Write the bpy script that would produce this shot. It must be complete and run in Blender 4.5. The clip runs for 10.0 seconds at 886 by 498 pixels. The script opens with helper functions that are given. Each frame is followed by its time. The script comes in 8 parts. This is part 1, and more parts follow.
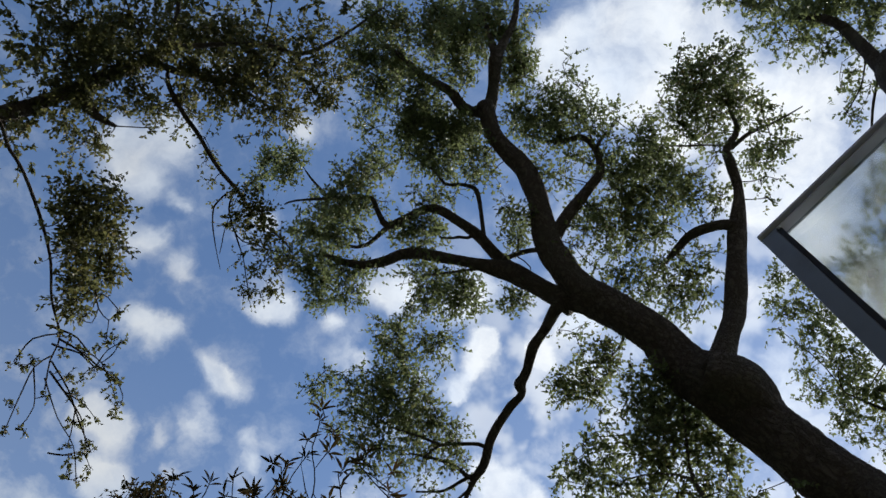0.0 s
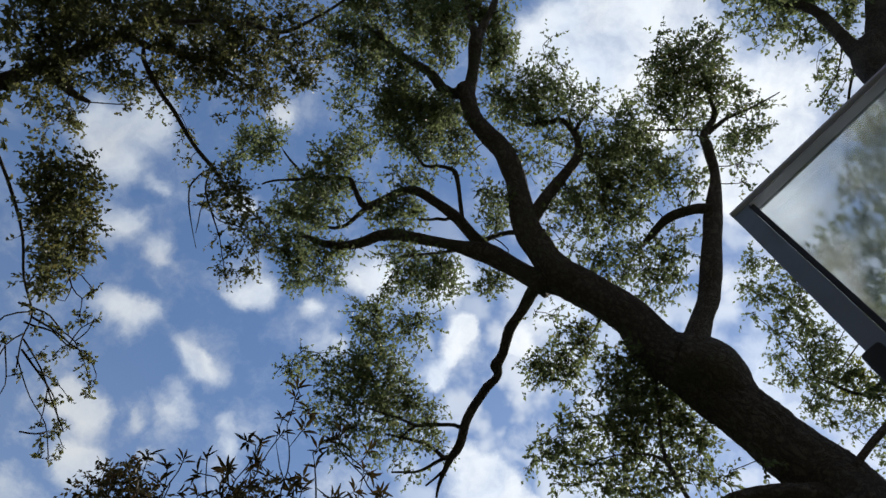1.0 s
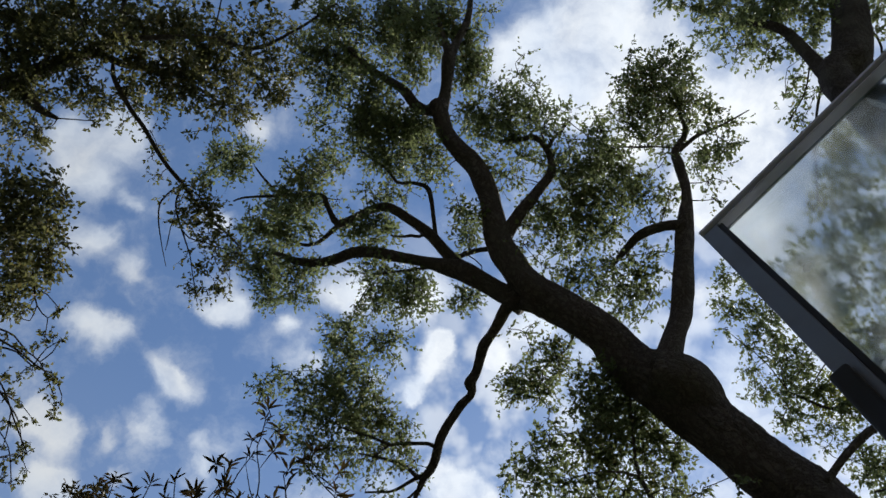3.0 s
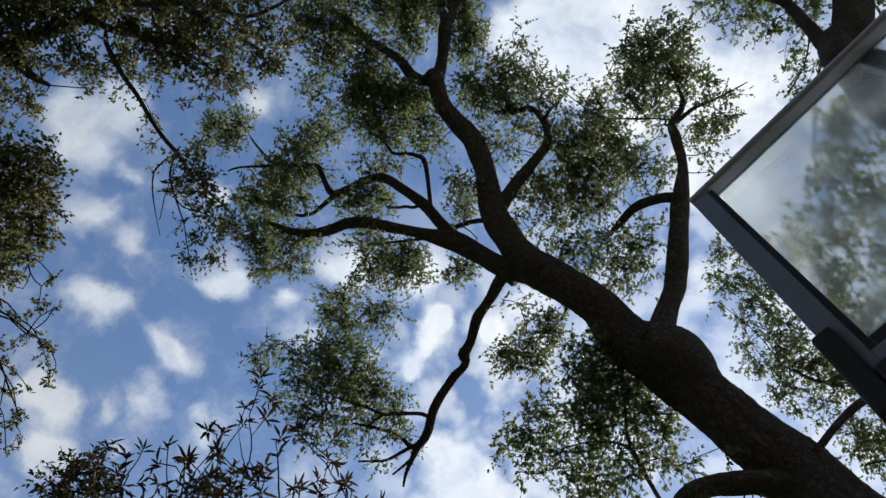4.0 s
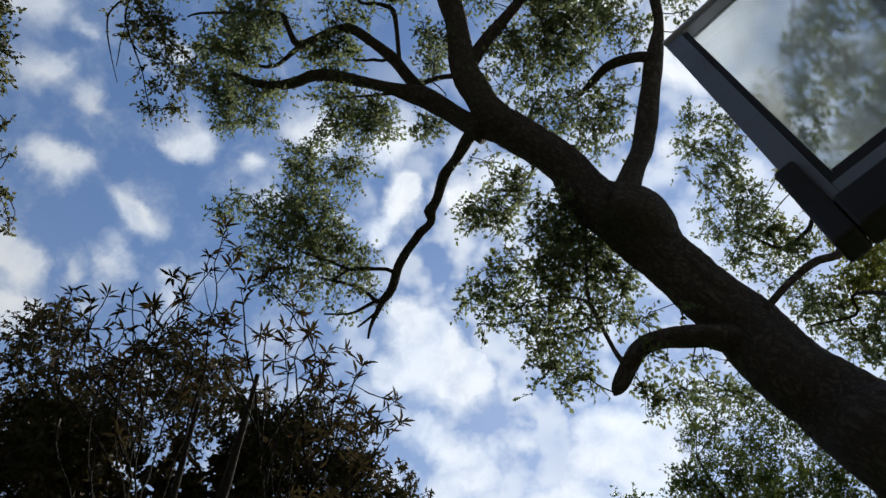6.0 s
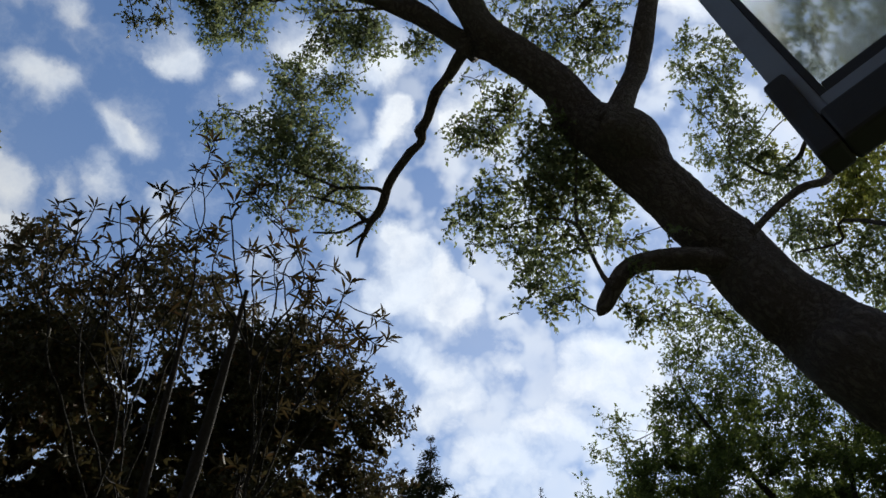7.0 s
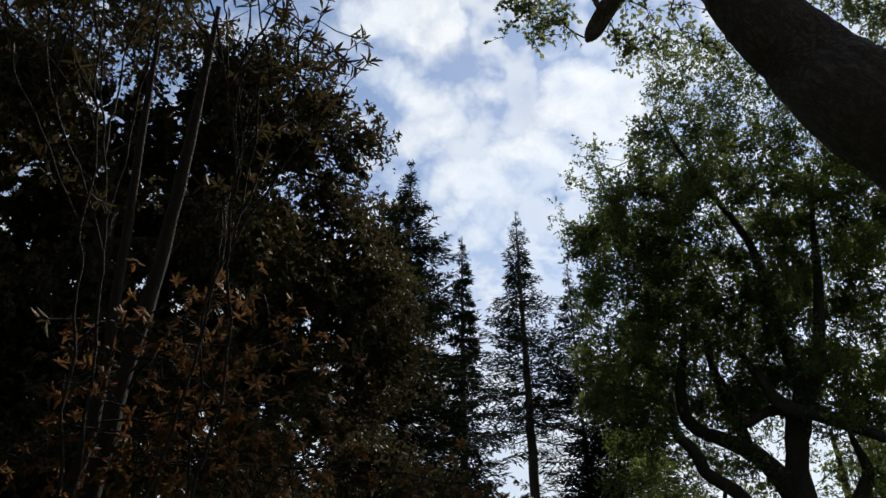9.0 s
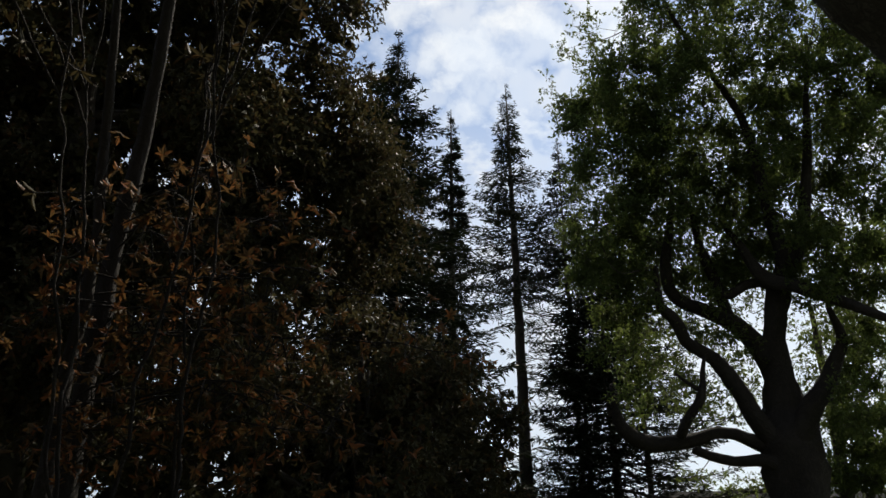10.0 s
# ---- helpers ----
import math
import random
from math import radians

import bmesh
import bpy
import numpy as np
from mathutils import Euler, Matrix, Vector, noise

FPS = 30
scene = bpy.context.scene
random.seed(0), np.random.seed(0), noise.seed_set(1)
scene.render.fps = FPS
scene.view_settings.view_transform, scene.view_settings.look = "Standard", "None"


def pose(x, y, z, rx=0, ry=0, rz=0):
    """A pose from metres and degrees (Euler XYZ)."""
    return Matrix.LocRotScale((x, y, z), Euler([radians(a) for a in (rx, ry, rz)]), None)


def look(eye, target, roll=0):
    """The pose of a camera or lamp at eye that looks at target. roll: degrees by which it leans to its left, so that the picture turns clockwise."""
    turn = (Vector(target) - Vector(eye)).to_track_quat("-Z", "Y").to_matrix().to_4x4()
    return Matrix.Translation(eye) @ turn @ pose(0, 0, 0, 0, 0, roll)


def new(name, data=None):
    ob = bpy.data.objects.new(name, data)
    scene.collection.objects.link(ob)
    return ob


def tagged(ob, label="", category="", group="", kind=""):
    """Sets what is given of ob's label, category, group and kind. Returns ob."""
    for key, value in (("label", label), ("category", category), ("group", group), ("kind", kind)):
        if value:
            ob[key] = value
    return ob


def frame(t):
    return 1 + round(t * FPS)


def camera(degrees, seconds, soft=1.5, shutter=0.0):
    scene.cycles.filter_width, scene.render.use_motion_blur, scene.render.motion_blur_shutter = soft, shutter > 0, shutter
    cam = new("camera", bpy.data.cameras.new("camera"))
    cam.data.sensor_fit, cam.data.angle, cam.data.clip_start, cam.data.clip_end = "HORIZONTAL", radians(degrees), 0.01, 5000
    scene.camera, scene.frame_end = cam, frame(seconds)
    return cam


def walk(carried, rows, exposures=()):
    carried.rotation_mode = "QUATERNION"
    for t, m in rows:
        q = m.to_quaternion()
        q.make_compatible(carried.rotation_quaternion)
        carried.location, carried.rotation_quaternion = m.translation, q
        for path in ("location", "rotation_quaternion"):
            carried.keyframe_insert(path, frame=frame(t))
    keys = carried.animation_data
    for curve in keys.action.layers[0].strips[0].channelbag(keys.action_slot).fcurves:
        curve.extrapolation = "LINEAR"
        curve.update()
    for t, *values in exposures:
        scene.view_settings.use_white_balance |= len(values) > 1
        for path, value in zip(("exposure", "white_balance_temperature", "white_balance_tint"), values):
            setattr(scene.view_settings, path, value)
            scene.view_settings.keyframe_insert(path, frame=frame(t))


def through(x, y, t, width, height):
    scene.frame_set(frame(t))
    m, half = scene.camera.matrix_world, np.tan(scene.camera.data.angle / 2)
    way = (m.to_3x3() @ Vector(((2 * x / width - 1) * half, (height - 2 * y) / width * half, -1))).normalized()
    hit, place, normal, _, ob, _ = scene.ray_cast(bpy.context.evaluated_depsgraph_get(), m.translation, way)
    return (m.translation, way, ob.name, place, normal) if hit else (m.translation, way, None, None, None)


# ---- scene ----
# ---- camera ----
cam = camera(58.02, 10.0, soft=1.5)
walk(cam, [
        (0.0, pose(0.000, 0.000, 1.600, 159.13, -4.06, 7.99)),
        (0.5, pose(-0.013, 0.021, 1.599, 158.49, -3.31, 7.38)),
        (1.0, pose(0.013, 0.042, 1.591, 158.24, -2.94, 6.94)),
        (1.5, pose(0.025, 0.035, 1.596, 160.35, -1.01, 5.20)),
        (2.0, pose(0.031, 0.022, 1.581, 159.50, -0.79, 5.90)),
        (3.5, pose(0.037, 0.059, 1.636, 159.22, -1.48, 6.54)),
        (4.0, pose(0.065, 0.077, 1.624, 157.56, -1.38, 6.09)),
        (4.5, pose(0.052, 0.089, 1.630, 155.22, -0.78, 5.06)),
        (5.0, pose(0.062, 0.111, 1.624, 152.89, -0.52, 4.31)),
        (5.5, pose(0.063, 0.143, 1.615, 150.60, -0.10, 4.24)),
        (7.0, pose(0.076, 0.190, 1.590, 142.77, 0.06, 2.72)),
        (7.5, pose(0.080, 0.205, 1.574, 139.51, 0.25, 2.41)),
        (8.0, pose(0.076, 0.211, 1.590, 135.15, 0.07, 1.97)),
        (8.5, pose(0.065, 0.216, 1.610, 130.19, 0.66, 1.91)),
        (9.0, pose(0.070, 0.216, 1.611, 123.32, 0.19, 0.97)),
        (9.5, pose(0.069, 0.230, 1.612, 119.24, 0.58, 0.57)),
        (10.0, pose(0.065, 0.232, 1.610, 114.37, 0.59, 0.27))],
     exposures=[(0.0, 0.22, 6350, 9), (7.0, 0.22, 6350, 9), (10.0, 0.24, 6750, 9)])

# ---- sky, sun ----
SUN_AZIMUTH, SUN_HEIGHT = radians(39), radians(48)
sun_way = Vector((math.sin(SUN_AZIMUTH) * math.cos(SUN_HEIGHT), math.cos(SUN_AZIMUTH) * math.cos(SUN_HEIGHT), math.sin(SUN_HEIGHT)))
sun = new("sun", bpy.data.lights.new("sun", "SUN"))
sun.data.energy, sun.data.angle, sun.data.color = 4.0, radians(0.6), (1.0, 0.93, 0.82)
sun.matrix_world = look(sun_way * 60, (0, 0, 0))

# directions of the cloud heaps (unit vector and angular radius)
CLOUDS_WEST = [(-0.431, 0.171, 0.886, 0.038), (-0.452, 0.188, 0.872, 0.028), (-0.407, 0.160, 0.899, 0.022), (-0.460, 0.141, 0.877, 0.020), (-0.465, 0.255, 0.848, 0.024), (-0.445, 0.268, 0.855, 0.014), (-0.416, 0.304, 0.857, 0.016), (-0.413, 0.230, 0.881, 0.012), (-0.474, 0.346, 0.810, 0.017), (-0.454, 0.364, 0.813, 0.019), (-0.435, 0.366, 0.823, 0.013), (-0.503, 0.435, 0.747, 0.024), (-0.517, 0.419, 0.746, 0.016), (-0.488, 0.451, 0.747, 0.015), (-0.517, 0.476, 0.711, 0.023), (-0.489, 0.488, 0.723, 0.021), (-0.503, 0.497, 0.707, 0.021), (-0.397, 0.421, 0.816, 0.017), (-0.374, 0.445, 0.814, 0.017)]
CLOUDS_SOUTH = [(-0.389, 0.433, 0.813, 0.015), (-0.416, 0.459, 0.785, 0.016), (-0.410, 0.483, 0.774, 0.017), (-0.362, 0.500, 0.787, 0.016), (-0.447, 0.468, 0.762, 0.011), (-0.438, 0.509, 0.741, 0.012), (-0.365, 0.526, 0.768, 0.011), (-0.326, 0.362, 0.873, 0.022), (-0.314, 0.377, 0.871, 0.016), (-0.345, 0.370, 0.862, 0.013), (-0.266, 0.173, 0.948, 0.016), (-0.259, 0.407, 0.876, 0.012), (-0.249, 0.446, 0.860, 0.017), (-0.222, 0.451, 0.865, 0.011), (-0.328, 0.260, 0.908, 0.015), (-0.316, 0.275, 0.908, 0.011), (-0.189, 0.380, 0.905, 0.027), (-0.170, 0.392, 0.904, 0.018), (-0.116, 0.415, 0.902, 0.018)]
CLOUDS_MIDDLE = [(-0.075, 0.394, 0.916, 0.027), (-0.096, 0.411, 0.907, 0.017), (-0.081, 0.470, 0.879, 0.020), (-0.068, 0.451, 0.890, 0.014), (-0.100, 0.486, 0.868, 0.013), (-0.116, 0.509, 0.853, 0.011), (-0.015, 0.524, 0.851, 0.013), (0.015, 0.459, 0.888, 0.030), (-0.009, 0.488, 0.873, 0.015), (0.052, 0.442, 0.896, 0.025), (0.068, 0.504, 0.861, 0.017), (0.097, 0.480, 0.872, 0.022), (-0.068, 0.616, 0.785, 0.025), (-0.040, 0.628, 0.777, 0.022), (-0.084, 0.646, 0.759, 0.024), (-0.029, 0.654, 0.756, 0.024), (-0.112, 0.652, 0.750, 0.018), (0.001, 0.646, 0.763, 0.020), (-0.156, 0.479, 0.864, 0.011)]
CLOUDS_TOP = [(0.092, 0.157, 0.983, 0.050), (0.131, 0.172, 0.976, 0.043), (0.161, 0.152, 0.975, 0.037), (0.053, 0.138, 0.989, 0.034), (0.116, 0.200, 0.973, 0.025), (0.273, 0.273, 0.922, 0.062), (0.304, 0.236, 0.923, 0.049), (0.259, 0.327, 0.909, 0.037), (0.324, 0.187, 0.927, 0.040), (0.250, 0.417, 0.874, 0.024), (0.254, 0.500, 0.828, 0.029), (0.278, 0.526, 0.804, 0.025), (0.184, 0.107, 0.977, 0.057), (0.121, 0.096, 0.988, 0.057), (0.245, 0.160, 0.956, 0.041), (0.214, 0.208, 0.954, 0.034), (0.318, 0.335, 0.887, 0.041), (0.354, 0.506, 0.786, 0.033), (0.180, 0.246, 0.952, 0.030), (0.139, 0.270, 0.953, 0.021)]
CLOUDS_EAST = [(-0.087, 0.594, 0.800, 0.025), (-0.058, 0.620, 0.782, 0.025), (-0.031, 0.649, 0.760, 0.031), (0.003, 0.666, 0.746, 0.028), (-0.093, 0.576, 0.812, 0.016), (-0.117, 0.630, 0.767, 0.014), (-0.123, 0.497, 0.859, 0.018), (-0.078, 0.453, 0.888, 0.018), (-0.011, 0.481, 0.877, 0.018), (0.057, 0.525, 0.849, 0.014), (-0.050, 0.708, 0.704, 0.025), (-0.077, 0.697, 0.713, 0.020), (-0.001, 0.721, 0.693, 0.022), (-0.037, 0.739, 0.673, 0.028), (-0.066, 0.755, 0.652, 0.022), (0.012, 0.749, 0.662, 0.025), (0.051, 0.716, 0.697, 0.015), (0.067, 0.758, 0.649, 0.028), (0.100, 0.764, 0.637, 0.022), (0.031, 0.780, 0.625, 0.022)]
CLOUDS_LOW = [(-0.004, 0.783, 0.621, 0.025), (-0.027, 0.803, 0.596, 0.020), (0.043, 0.796, 0.604, 0.024), (0.083, 0.794, 0.602, 0.022), (0.115, 0.732, 0.671, 0.025), (0.151, 0.706, 0.692, 0.029), (0.185, 0.693, 0.697, 0.029), (0.202, 0.711, 0.674, 0.029), (0.228, 0.717, 0.659, 0.024), (0.168, 0.733, 0.659, 0.025), (0.131, 0.698, 0.704, 0.022), (0.198, 0.750, 0.631, 0.028), (0.138, 0.770, 0.623, 0.024), (0.168, 0.787, 0.594, 0.027), (0.008, 0.832, 0.554, 0.023), (0.036, 0.824, 0.566, 0.024), (0.106, 0.819, 0.564, 0.027), (0.237, 0.677, 0.697, 0.024), (-0.067, 0.804, 0.591, 0.019), (0.239, 0.765, 0.599, 0.033)]


class Nodes:
    """A short hand for building node trees."""

    def __init__(self, tree):
        self.tree = tree
        tree.nodes.clear()

    def add(self, kind, inputs=(), **props):
        node = self.tree.nodes.new(kind)
        for key, value in props.items():
            setattr(node, key, value)
        for key, value in dict(inputs).items():
            if isinstance(value, bpy.types.NodeSocket):
                self.tree.links.new(value, node.inputs[key])
            else:
                node.inputs[key].default_value = value
        return node

    def math(self, op, a, b=0.0, c=0.0, clamp=False):
        return self.add("ShaderNodeMath", {0: a, 1: b, 2: c}, operation=op, use_clamp=clamp).outputs[0]

    def ramp(self, value, low, high, to_low=0.0, to_high=1.0):
        return self.add("ShaderNodeMapRange", {0: value, 1: low, 2: high, 3: to_low, 4: to_high}, interpolation_type="SMOOTHSTEP").outputs[0]

    def noise(self, vector, scale, detail=4.0, rough=0.55, colour=False):
        node = self.add("ShaderNodeTexNoise", {"Vector": vector, "Scale": scale, "Detail": detail, "Roughness": rough})
        return node.outputs[1] if colour else node.outputs[0]

    def mix(self, fac, a, b):
        node = self.add("ShaderNodeMix", {0: fac}, data_type="RGBA")
        for slot, value in ((6, a), (7, b)):
            if isinstance(value, bpy.types.NodeSocket):
                self.tree.links.new(value, node.inputs[slot])
            else:
                node.inputs[slot].default_value = (*value, 1)
        return node.outputs[2]


def make_sky():
    world = bpy.data.worlds.new("sky")
    world.use_nodes = True
    scene.world = world
    n = Nodes(world.node_tree)
    way = n.add("ShaderNodeTexCoord").outputs["Generated"]
    sky = n.add("ShaderNodeTexSky", sky_type="NISHITA", sun_disc=False, sun_elevation=SUN_HEIGHT, sun_rotation=SUN_AZIMUTH,
                air_density=1.0, dust_density=0.1, ozone_density=3.2)
    blue = n.add("ShaderNodeBackground", {0: sky.outputs[0], 1: SKY_STRENGTH})
    # cloud heaps with ragged edges
    big = n.add("ShaderNodeVectorMath", {0: n.noise(way, 14.0, 5.0, 0.6, True), 1: (0.5, 0.5, 0.5)}, operation="SUBTRACT").outputs[0]
    warped = n.add("ShaderNodeVectorMath", {0: big, 1: (0.055, 0.055, 0.055), 2: way}, operation="MULTIPLY_ADD").outputs[0]
    heap = 0.0
    for x, y, z, r in CLOUDS_WEST + CLOUDS_SOUTH + CLOUDS_MIDDLE + CLOUDS_TOP + CLOUDS_EAST + CLOUDS_LOW:
        away = n.add("ShaderNodeVectorMath", {0: warped, 1: (x, y, z)}, operation="DISTANCE").outputs["Value"]
        heap = n.math("ADD", n.ramp(away, 0.0, 2.0 * r, 0.78, 0.0), heap)
    heap = n.math("MINIMUM", heap, 0.98)
    # wisps everywhere, and closed cloud towards the horizon
    height = n.add("ShaderNodeSeparateXYZ", {0: way}).outputs[2]
    flat = n.add("ShaderNodeVectorMath", {0: way, 1: (1, 1, 2.0)}, operation="MULTIPLY").outputs[0]
    drift = n.ramp(n.noise(flat, 9.0, 6.0, 0.6), 0.36, 0.66)
    # rows of small soft puffs in the sun's half of the sky
    towards = n.add("ShaderNodeVectorMath", {0: way, 1: tuple(sun_way)}, operation="DOT_PRODUCT").outputs["Value"]
    flocks = n.math("MULTIPLY_ADD", n.ramp(n.noise(way, 23.0, 3.0, 0.45), 0.36, 0.66), 0.85, n.math("MULTIPLY", n.ramp(n.noise(way, 6.0, 3.0), 0.34, 0.64), 0.45))
    flocks = n.math("MULTIPLY", flocks, n.math("MULTIPLY", n.ramp(towards, 0.72, 0.90), n.ramp(height, 0.97, 0.86, 0.5, 1.0)))
    low = n.ramp(height, 0.90, 0.50, 0.12, 1.0)
    heap = n.math("MAXIMUM", heap, n.math("MULTIPLY", drift, low))
    ragged = n.math("MULTIPLY_ADD", n.noise(warped, 20.0, 6.0, 0.6), 1.5, -0.75)
    density = n.math("MAXIMUM", n.ramp(n.math("ADD", heap, ragged), -0.10, 1.35), n.math("MULTIPLY", n.ramp(flocks, 0.02, 1.3), 0.7))
    shade = n.mix(n.ramp(n.noise(warped, 7.0, 3.0), 0.35, 0.65), (0.82, 0.89, 0.99), (0.97, 0.99, 1.0))
    # clouds are brighter towards the sun
    veil = n.math("MULTIPLY", n.ramp(towards, 0.70, 0.92), n.ramp(height, 0.93, 0.66, 0.0, 0.22))
    density = n.math("MAXIMUM", density, n.math("MAXIMUM", veil, n.math("ADD", n.ramp(height, 0.88, 0.62, 0.0, 0.12), n.ramp(height, 0.70, 0.30, 0.0, 0.68))))
    cloud = n.add("ShaderNodeBackground", {0: shade, 1: n.ramp(towards, 0.45, 0.97, 0.73 * CLOUD_STRENGTH, 1.13 * CLOUD_STRENGTH)})
    both = n.add("ShaderNodeMixShader", {0: n.math("MULTIPLY", density, 0.96), 1: blue.outputs[0], 2: cloud.outputs[0]})
    n.add("ShaderNodeOutputWorld", {0: both.outputs[0]})


SKY_STRENGTH, CLOUD_STRENGTH = 0.122, 0.82
make_sky()


# ---- materials ----
def material(name):
    mat = bpy.data.materials.new(name)
    mat.use_nodes = True
    return mat, Nodes(mat.node_tree)


def leaf_material(name, dark, light, autumn, share, through=0.45, lit=(0.20, 0.27, 0.06), gloss=0.35):
    """Leaves that let light through, each a little different; share of them has turned."""
    mat, n = material(name)
    rnd = n.add("ShaderNodeNewGeometry").outputs["Random Per Island"]
    place = n.add("ShaderNodeTexCoord").outputs["Object"]
    patch = n.noise(place, 1.3, 3.0)
    tone = n.mix(n.math("MULTIPLY_ADD", rnd, 0.6, n.math("MULTIPLY", patch, 0.5), clamp=True), dark, light)
    turned = n.ramp(n.math("ADD", n.math("FRACT", n.math("MULTIPLY", rnd, 37.0)), n.math("MULTIPLY_ADD", patch, 0.6, -0.3)), 1 - share, 1.02 - share * 0.8)
    tone = n.mix(turned, tone, autumn)
    vein = n.noise(place, 90.0, 2.0)
    face = n.add("ShaderNodeBsdfPrincipled", {"Base Color": tone, "Roughness": n.ramp(vein, 0.3, 0.7, 0.42, 0.62), "Specular IOR Level": gloss})
    glow = n.add("ShaderNodeBsdfTranslucent", {0: n.add("ShaderNodeMix", {0: 0.5, 6: tone, 7: (*lit, 1)}, data_type="RGBA").outputs[2]})
    both = n.add("ShaderNodeMixShader", {0: through, 1: face.outputs[0], 2: glow.outputs[0]})
    n.add("ShaderNodeOutputMaterial", {0: both.outputs[0]})
    return mat


def bark_material(name, dark, light, lichen=(0.13, 0.125, 0.10), depth=0.05, ridge=22.0):
    """Bark furrowed along the limb, with grey-green lichen."""
    mat, n = material(name)
    along = n.add("ShaderNodeAttribute", attribute_name="bark").outputs["Vector"]
    long_way = n.add("ShaderNodeVectorMath", {0: along, 1: (1.0, 1.0, 0.45)}, operation="MULTIPLY").outputs[0]
    warp = n.add("ShaderNodeVectorMath", {0: n.noise(along, 9.0, 5.0, 0.6, True), 1: (0.20, 0.20, 0.14), 2: long_way}, operation="MULTIPLY_ADD").outputs[0]
    cells = n.add("ShaderNodeTexVoronoi", {"Vector": warp, "Scale": ridge, "Randomness": 1.0}, feature="DISTANCE_TO_EDGE").outputs["Distance"]
    plates = n.ramp(cells, 0.0, 0.35)
    grain = n.noise(warp, ridge * 4, 6.0, 0.65)
    height = n.math("MULTIPLY_ADD", grain, 0.9, n.math("MULTIPLY", plates, 0.5))
    tone = n.mix(n.math("MULTIPLY", height, 0.75, clamp=True), dark, light)
    tone = n.mix(n.math("MULTIPLY", n.ramp(n.noise(along, 3.0, 5.0, 0.65), 0.5, 0.68), 0.5), tone, lichen)
    bump = n.add("ShaderNodeBump", {"Strength": 0.9, "Distance": depth, "Height": height})
    skin = n.add("ShaderNodeBsdfPrincipled", {"Base Color": tone, "Roughness": 0.88, "Specular IOR Level": 0.2, "Normal": bump.outputs[0]})
    n.add("ShaderNodeOutputMaterial", {0: skin.outputs[0]})
    return mat


def plain_material(name, colour, worn, rough=0.5, metal=0.0, scale=18.0, bump=0.0008, share=0.5):
    mat, n = material(name)
    place = n.add("ShaderNodeTexCoord").outputs["Object"]
    stain = n.ramp(n.noise(place, scale * 0.25, 5.0, 0.65), 0.42, 0.7)
    grain = n.noise(place, scale * 8, 3.0)
    tone = n.mix(n.math("MULTIPLY", stain, share), colour, worn)
    nudge = n.add("ShaderNodeBump", {"Strength": 0.5, "Distance": bump, "Height": grain})
    skin = n.add("ShaderNodeBsdfPrincipled", {"Base Color": tone, "Metallic": metal, "Normal": nudge.outputs[0],
                                             "Roughness": n.math("MULTIPLY_ADD", stain, 0.2, rough)})
    n.add("ShaderNodeOutputMaterial", {0: skin.outputs[0]})
    return mat


LEAF_MAIN = leaf_material("green leaves", (0.070, 0.093, 0.042), (0.135, 0.165, 0.068), (0.19, 0.14, 0.05), 0.05, 0.54, (0.29, 0.34, 0.15))
LEAF_UPPER = leaf_material("olive leaves", (0.046, 0.056, 0.027), (0.088, 0.096, 0.042), (0.15, 0.10, 0.035), 0.10, 0.47, (0.27, 0.27, 0.10))
LEAF_FAR = leaf_material("far green leaves", (0.022, 0.036, 0.012), (0.048, 0.068, 0.021), (0.08, 0.075, 0.022), 0.05, 0.50, (0.24, 0.30, 0.07), 0.10)
# yellower copy of the green leaves, with the sun's backlight put into its colour
LEAF_BACKLIT = leaf_material("yellow-green leaves, backlight in the colour", (0.075, 0.10, 0.026), (0.15, 0.17, 0.04), (0.24, 0.2, 0.04), 0.15, 0.58, (0.38, 0.40, 0.08))
LEAF_DARK = leaf_material("dark evergreen leaves", (0.029, 0.029, 0.015), (0.060, 0.055, 0.026), (0.08, 0.044, 0.02), 0.15, 0.24, (0.11, 0.09, 0.035), 0.06)
LEAF_BROWN = leaf_material("browning long leaves", (0.022, 0.021, 0.011), (0.044, 0.037, 0.018), (0.075, 0.036, 0.015), 0.16, 0.26, (0.11, 0.08, 0.034), 0.05)
LEAF_RUST = leaf_material("rust-coloured leaves", (0.045, 0.033, 0.017), (0.10, 0.060, 0.026), (0.16, 0.058, 0.022), 0.34, 0.36, (0.20, 0.105, 0.036), 0.07)
NEEDLES = leaf_material("spruce needles", (0.010, 0.015, 0.009), (0.023, 0.031, 0.016), (0.04, 0.036, 0.018), 0.05, 0.08, (0.03, 0.04, 0.015), 0.04)
BARK = bark_material("furrowed bark", (0.030, 0.026, 0.024), (0.235, 0.20, 0.18), depth=0.06)
BARK_BROWN = bark_material("dark brown bark", (0.026, 0.021, 0.018), (0.10, 0.08, 0.066))
BARK_DARK = bark_material("dark twig bark", (0.022, 0.018, 0.014), (0.07, 0.056, 0.045), depth=0.008, ridge=40.0)
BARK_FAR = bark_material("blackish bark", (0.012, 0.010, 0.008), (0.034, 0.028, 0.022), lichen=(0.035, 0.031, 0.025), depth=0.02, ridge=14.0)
BARK_SHOOT = bark_material("dark stem bark", (0.011, 0.009, 0.008), (0.026, 0.021, 0.017), lichen=(0.035, 0.031, 0.025), depth=0.01, ridge=30.0)
BARK_STEM = bark_material("grey-brown stem bark", (0.016, 0.013, 0.011), (0.042, 0.034, 0.028), lichen=(0.035, 0.031, 0.025), depth=0.01, ridge=30.0)
# sky light on the top rail is put into this pale lilac-grey
ALUMINIUM_SKYLIT = plain_material("grey aluminium with sky light in its colour", (0.60, 0.62, 0.80), (0.50, 0.52, 0.67), 0.45)
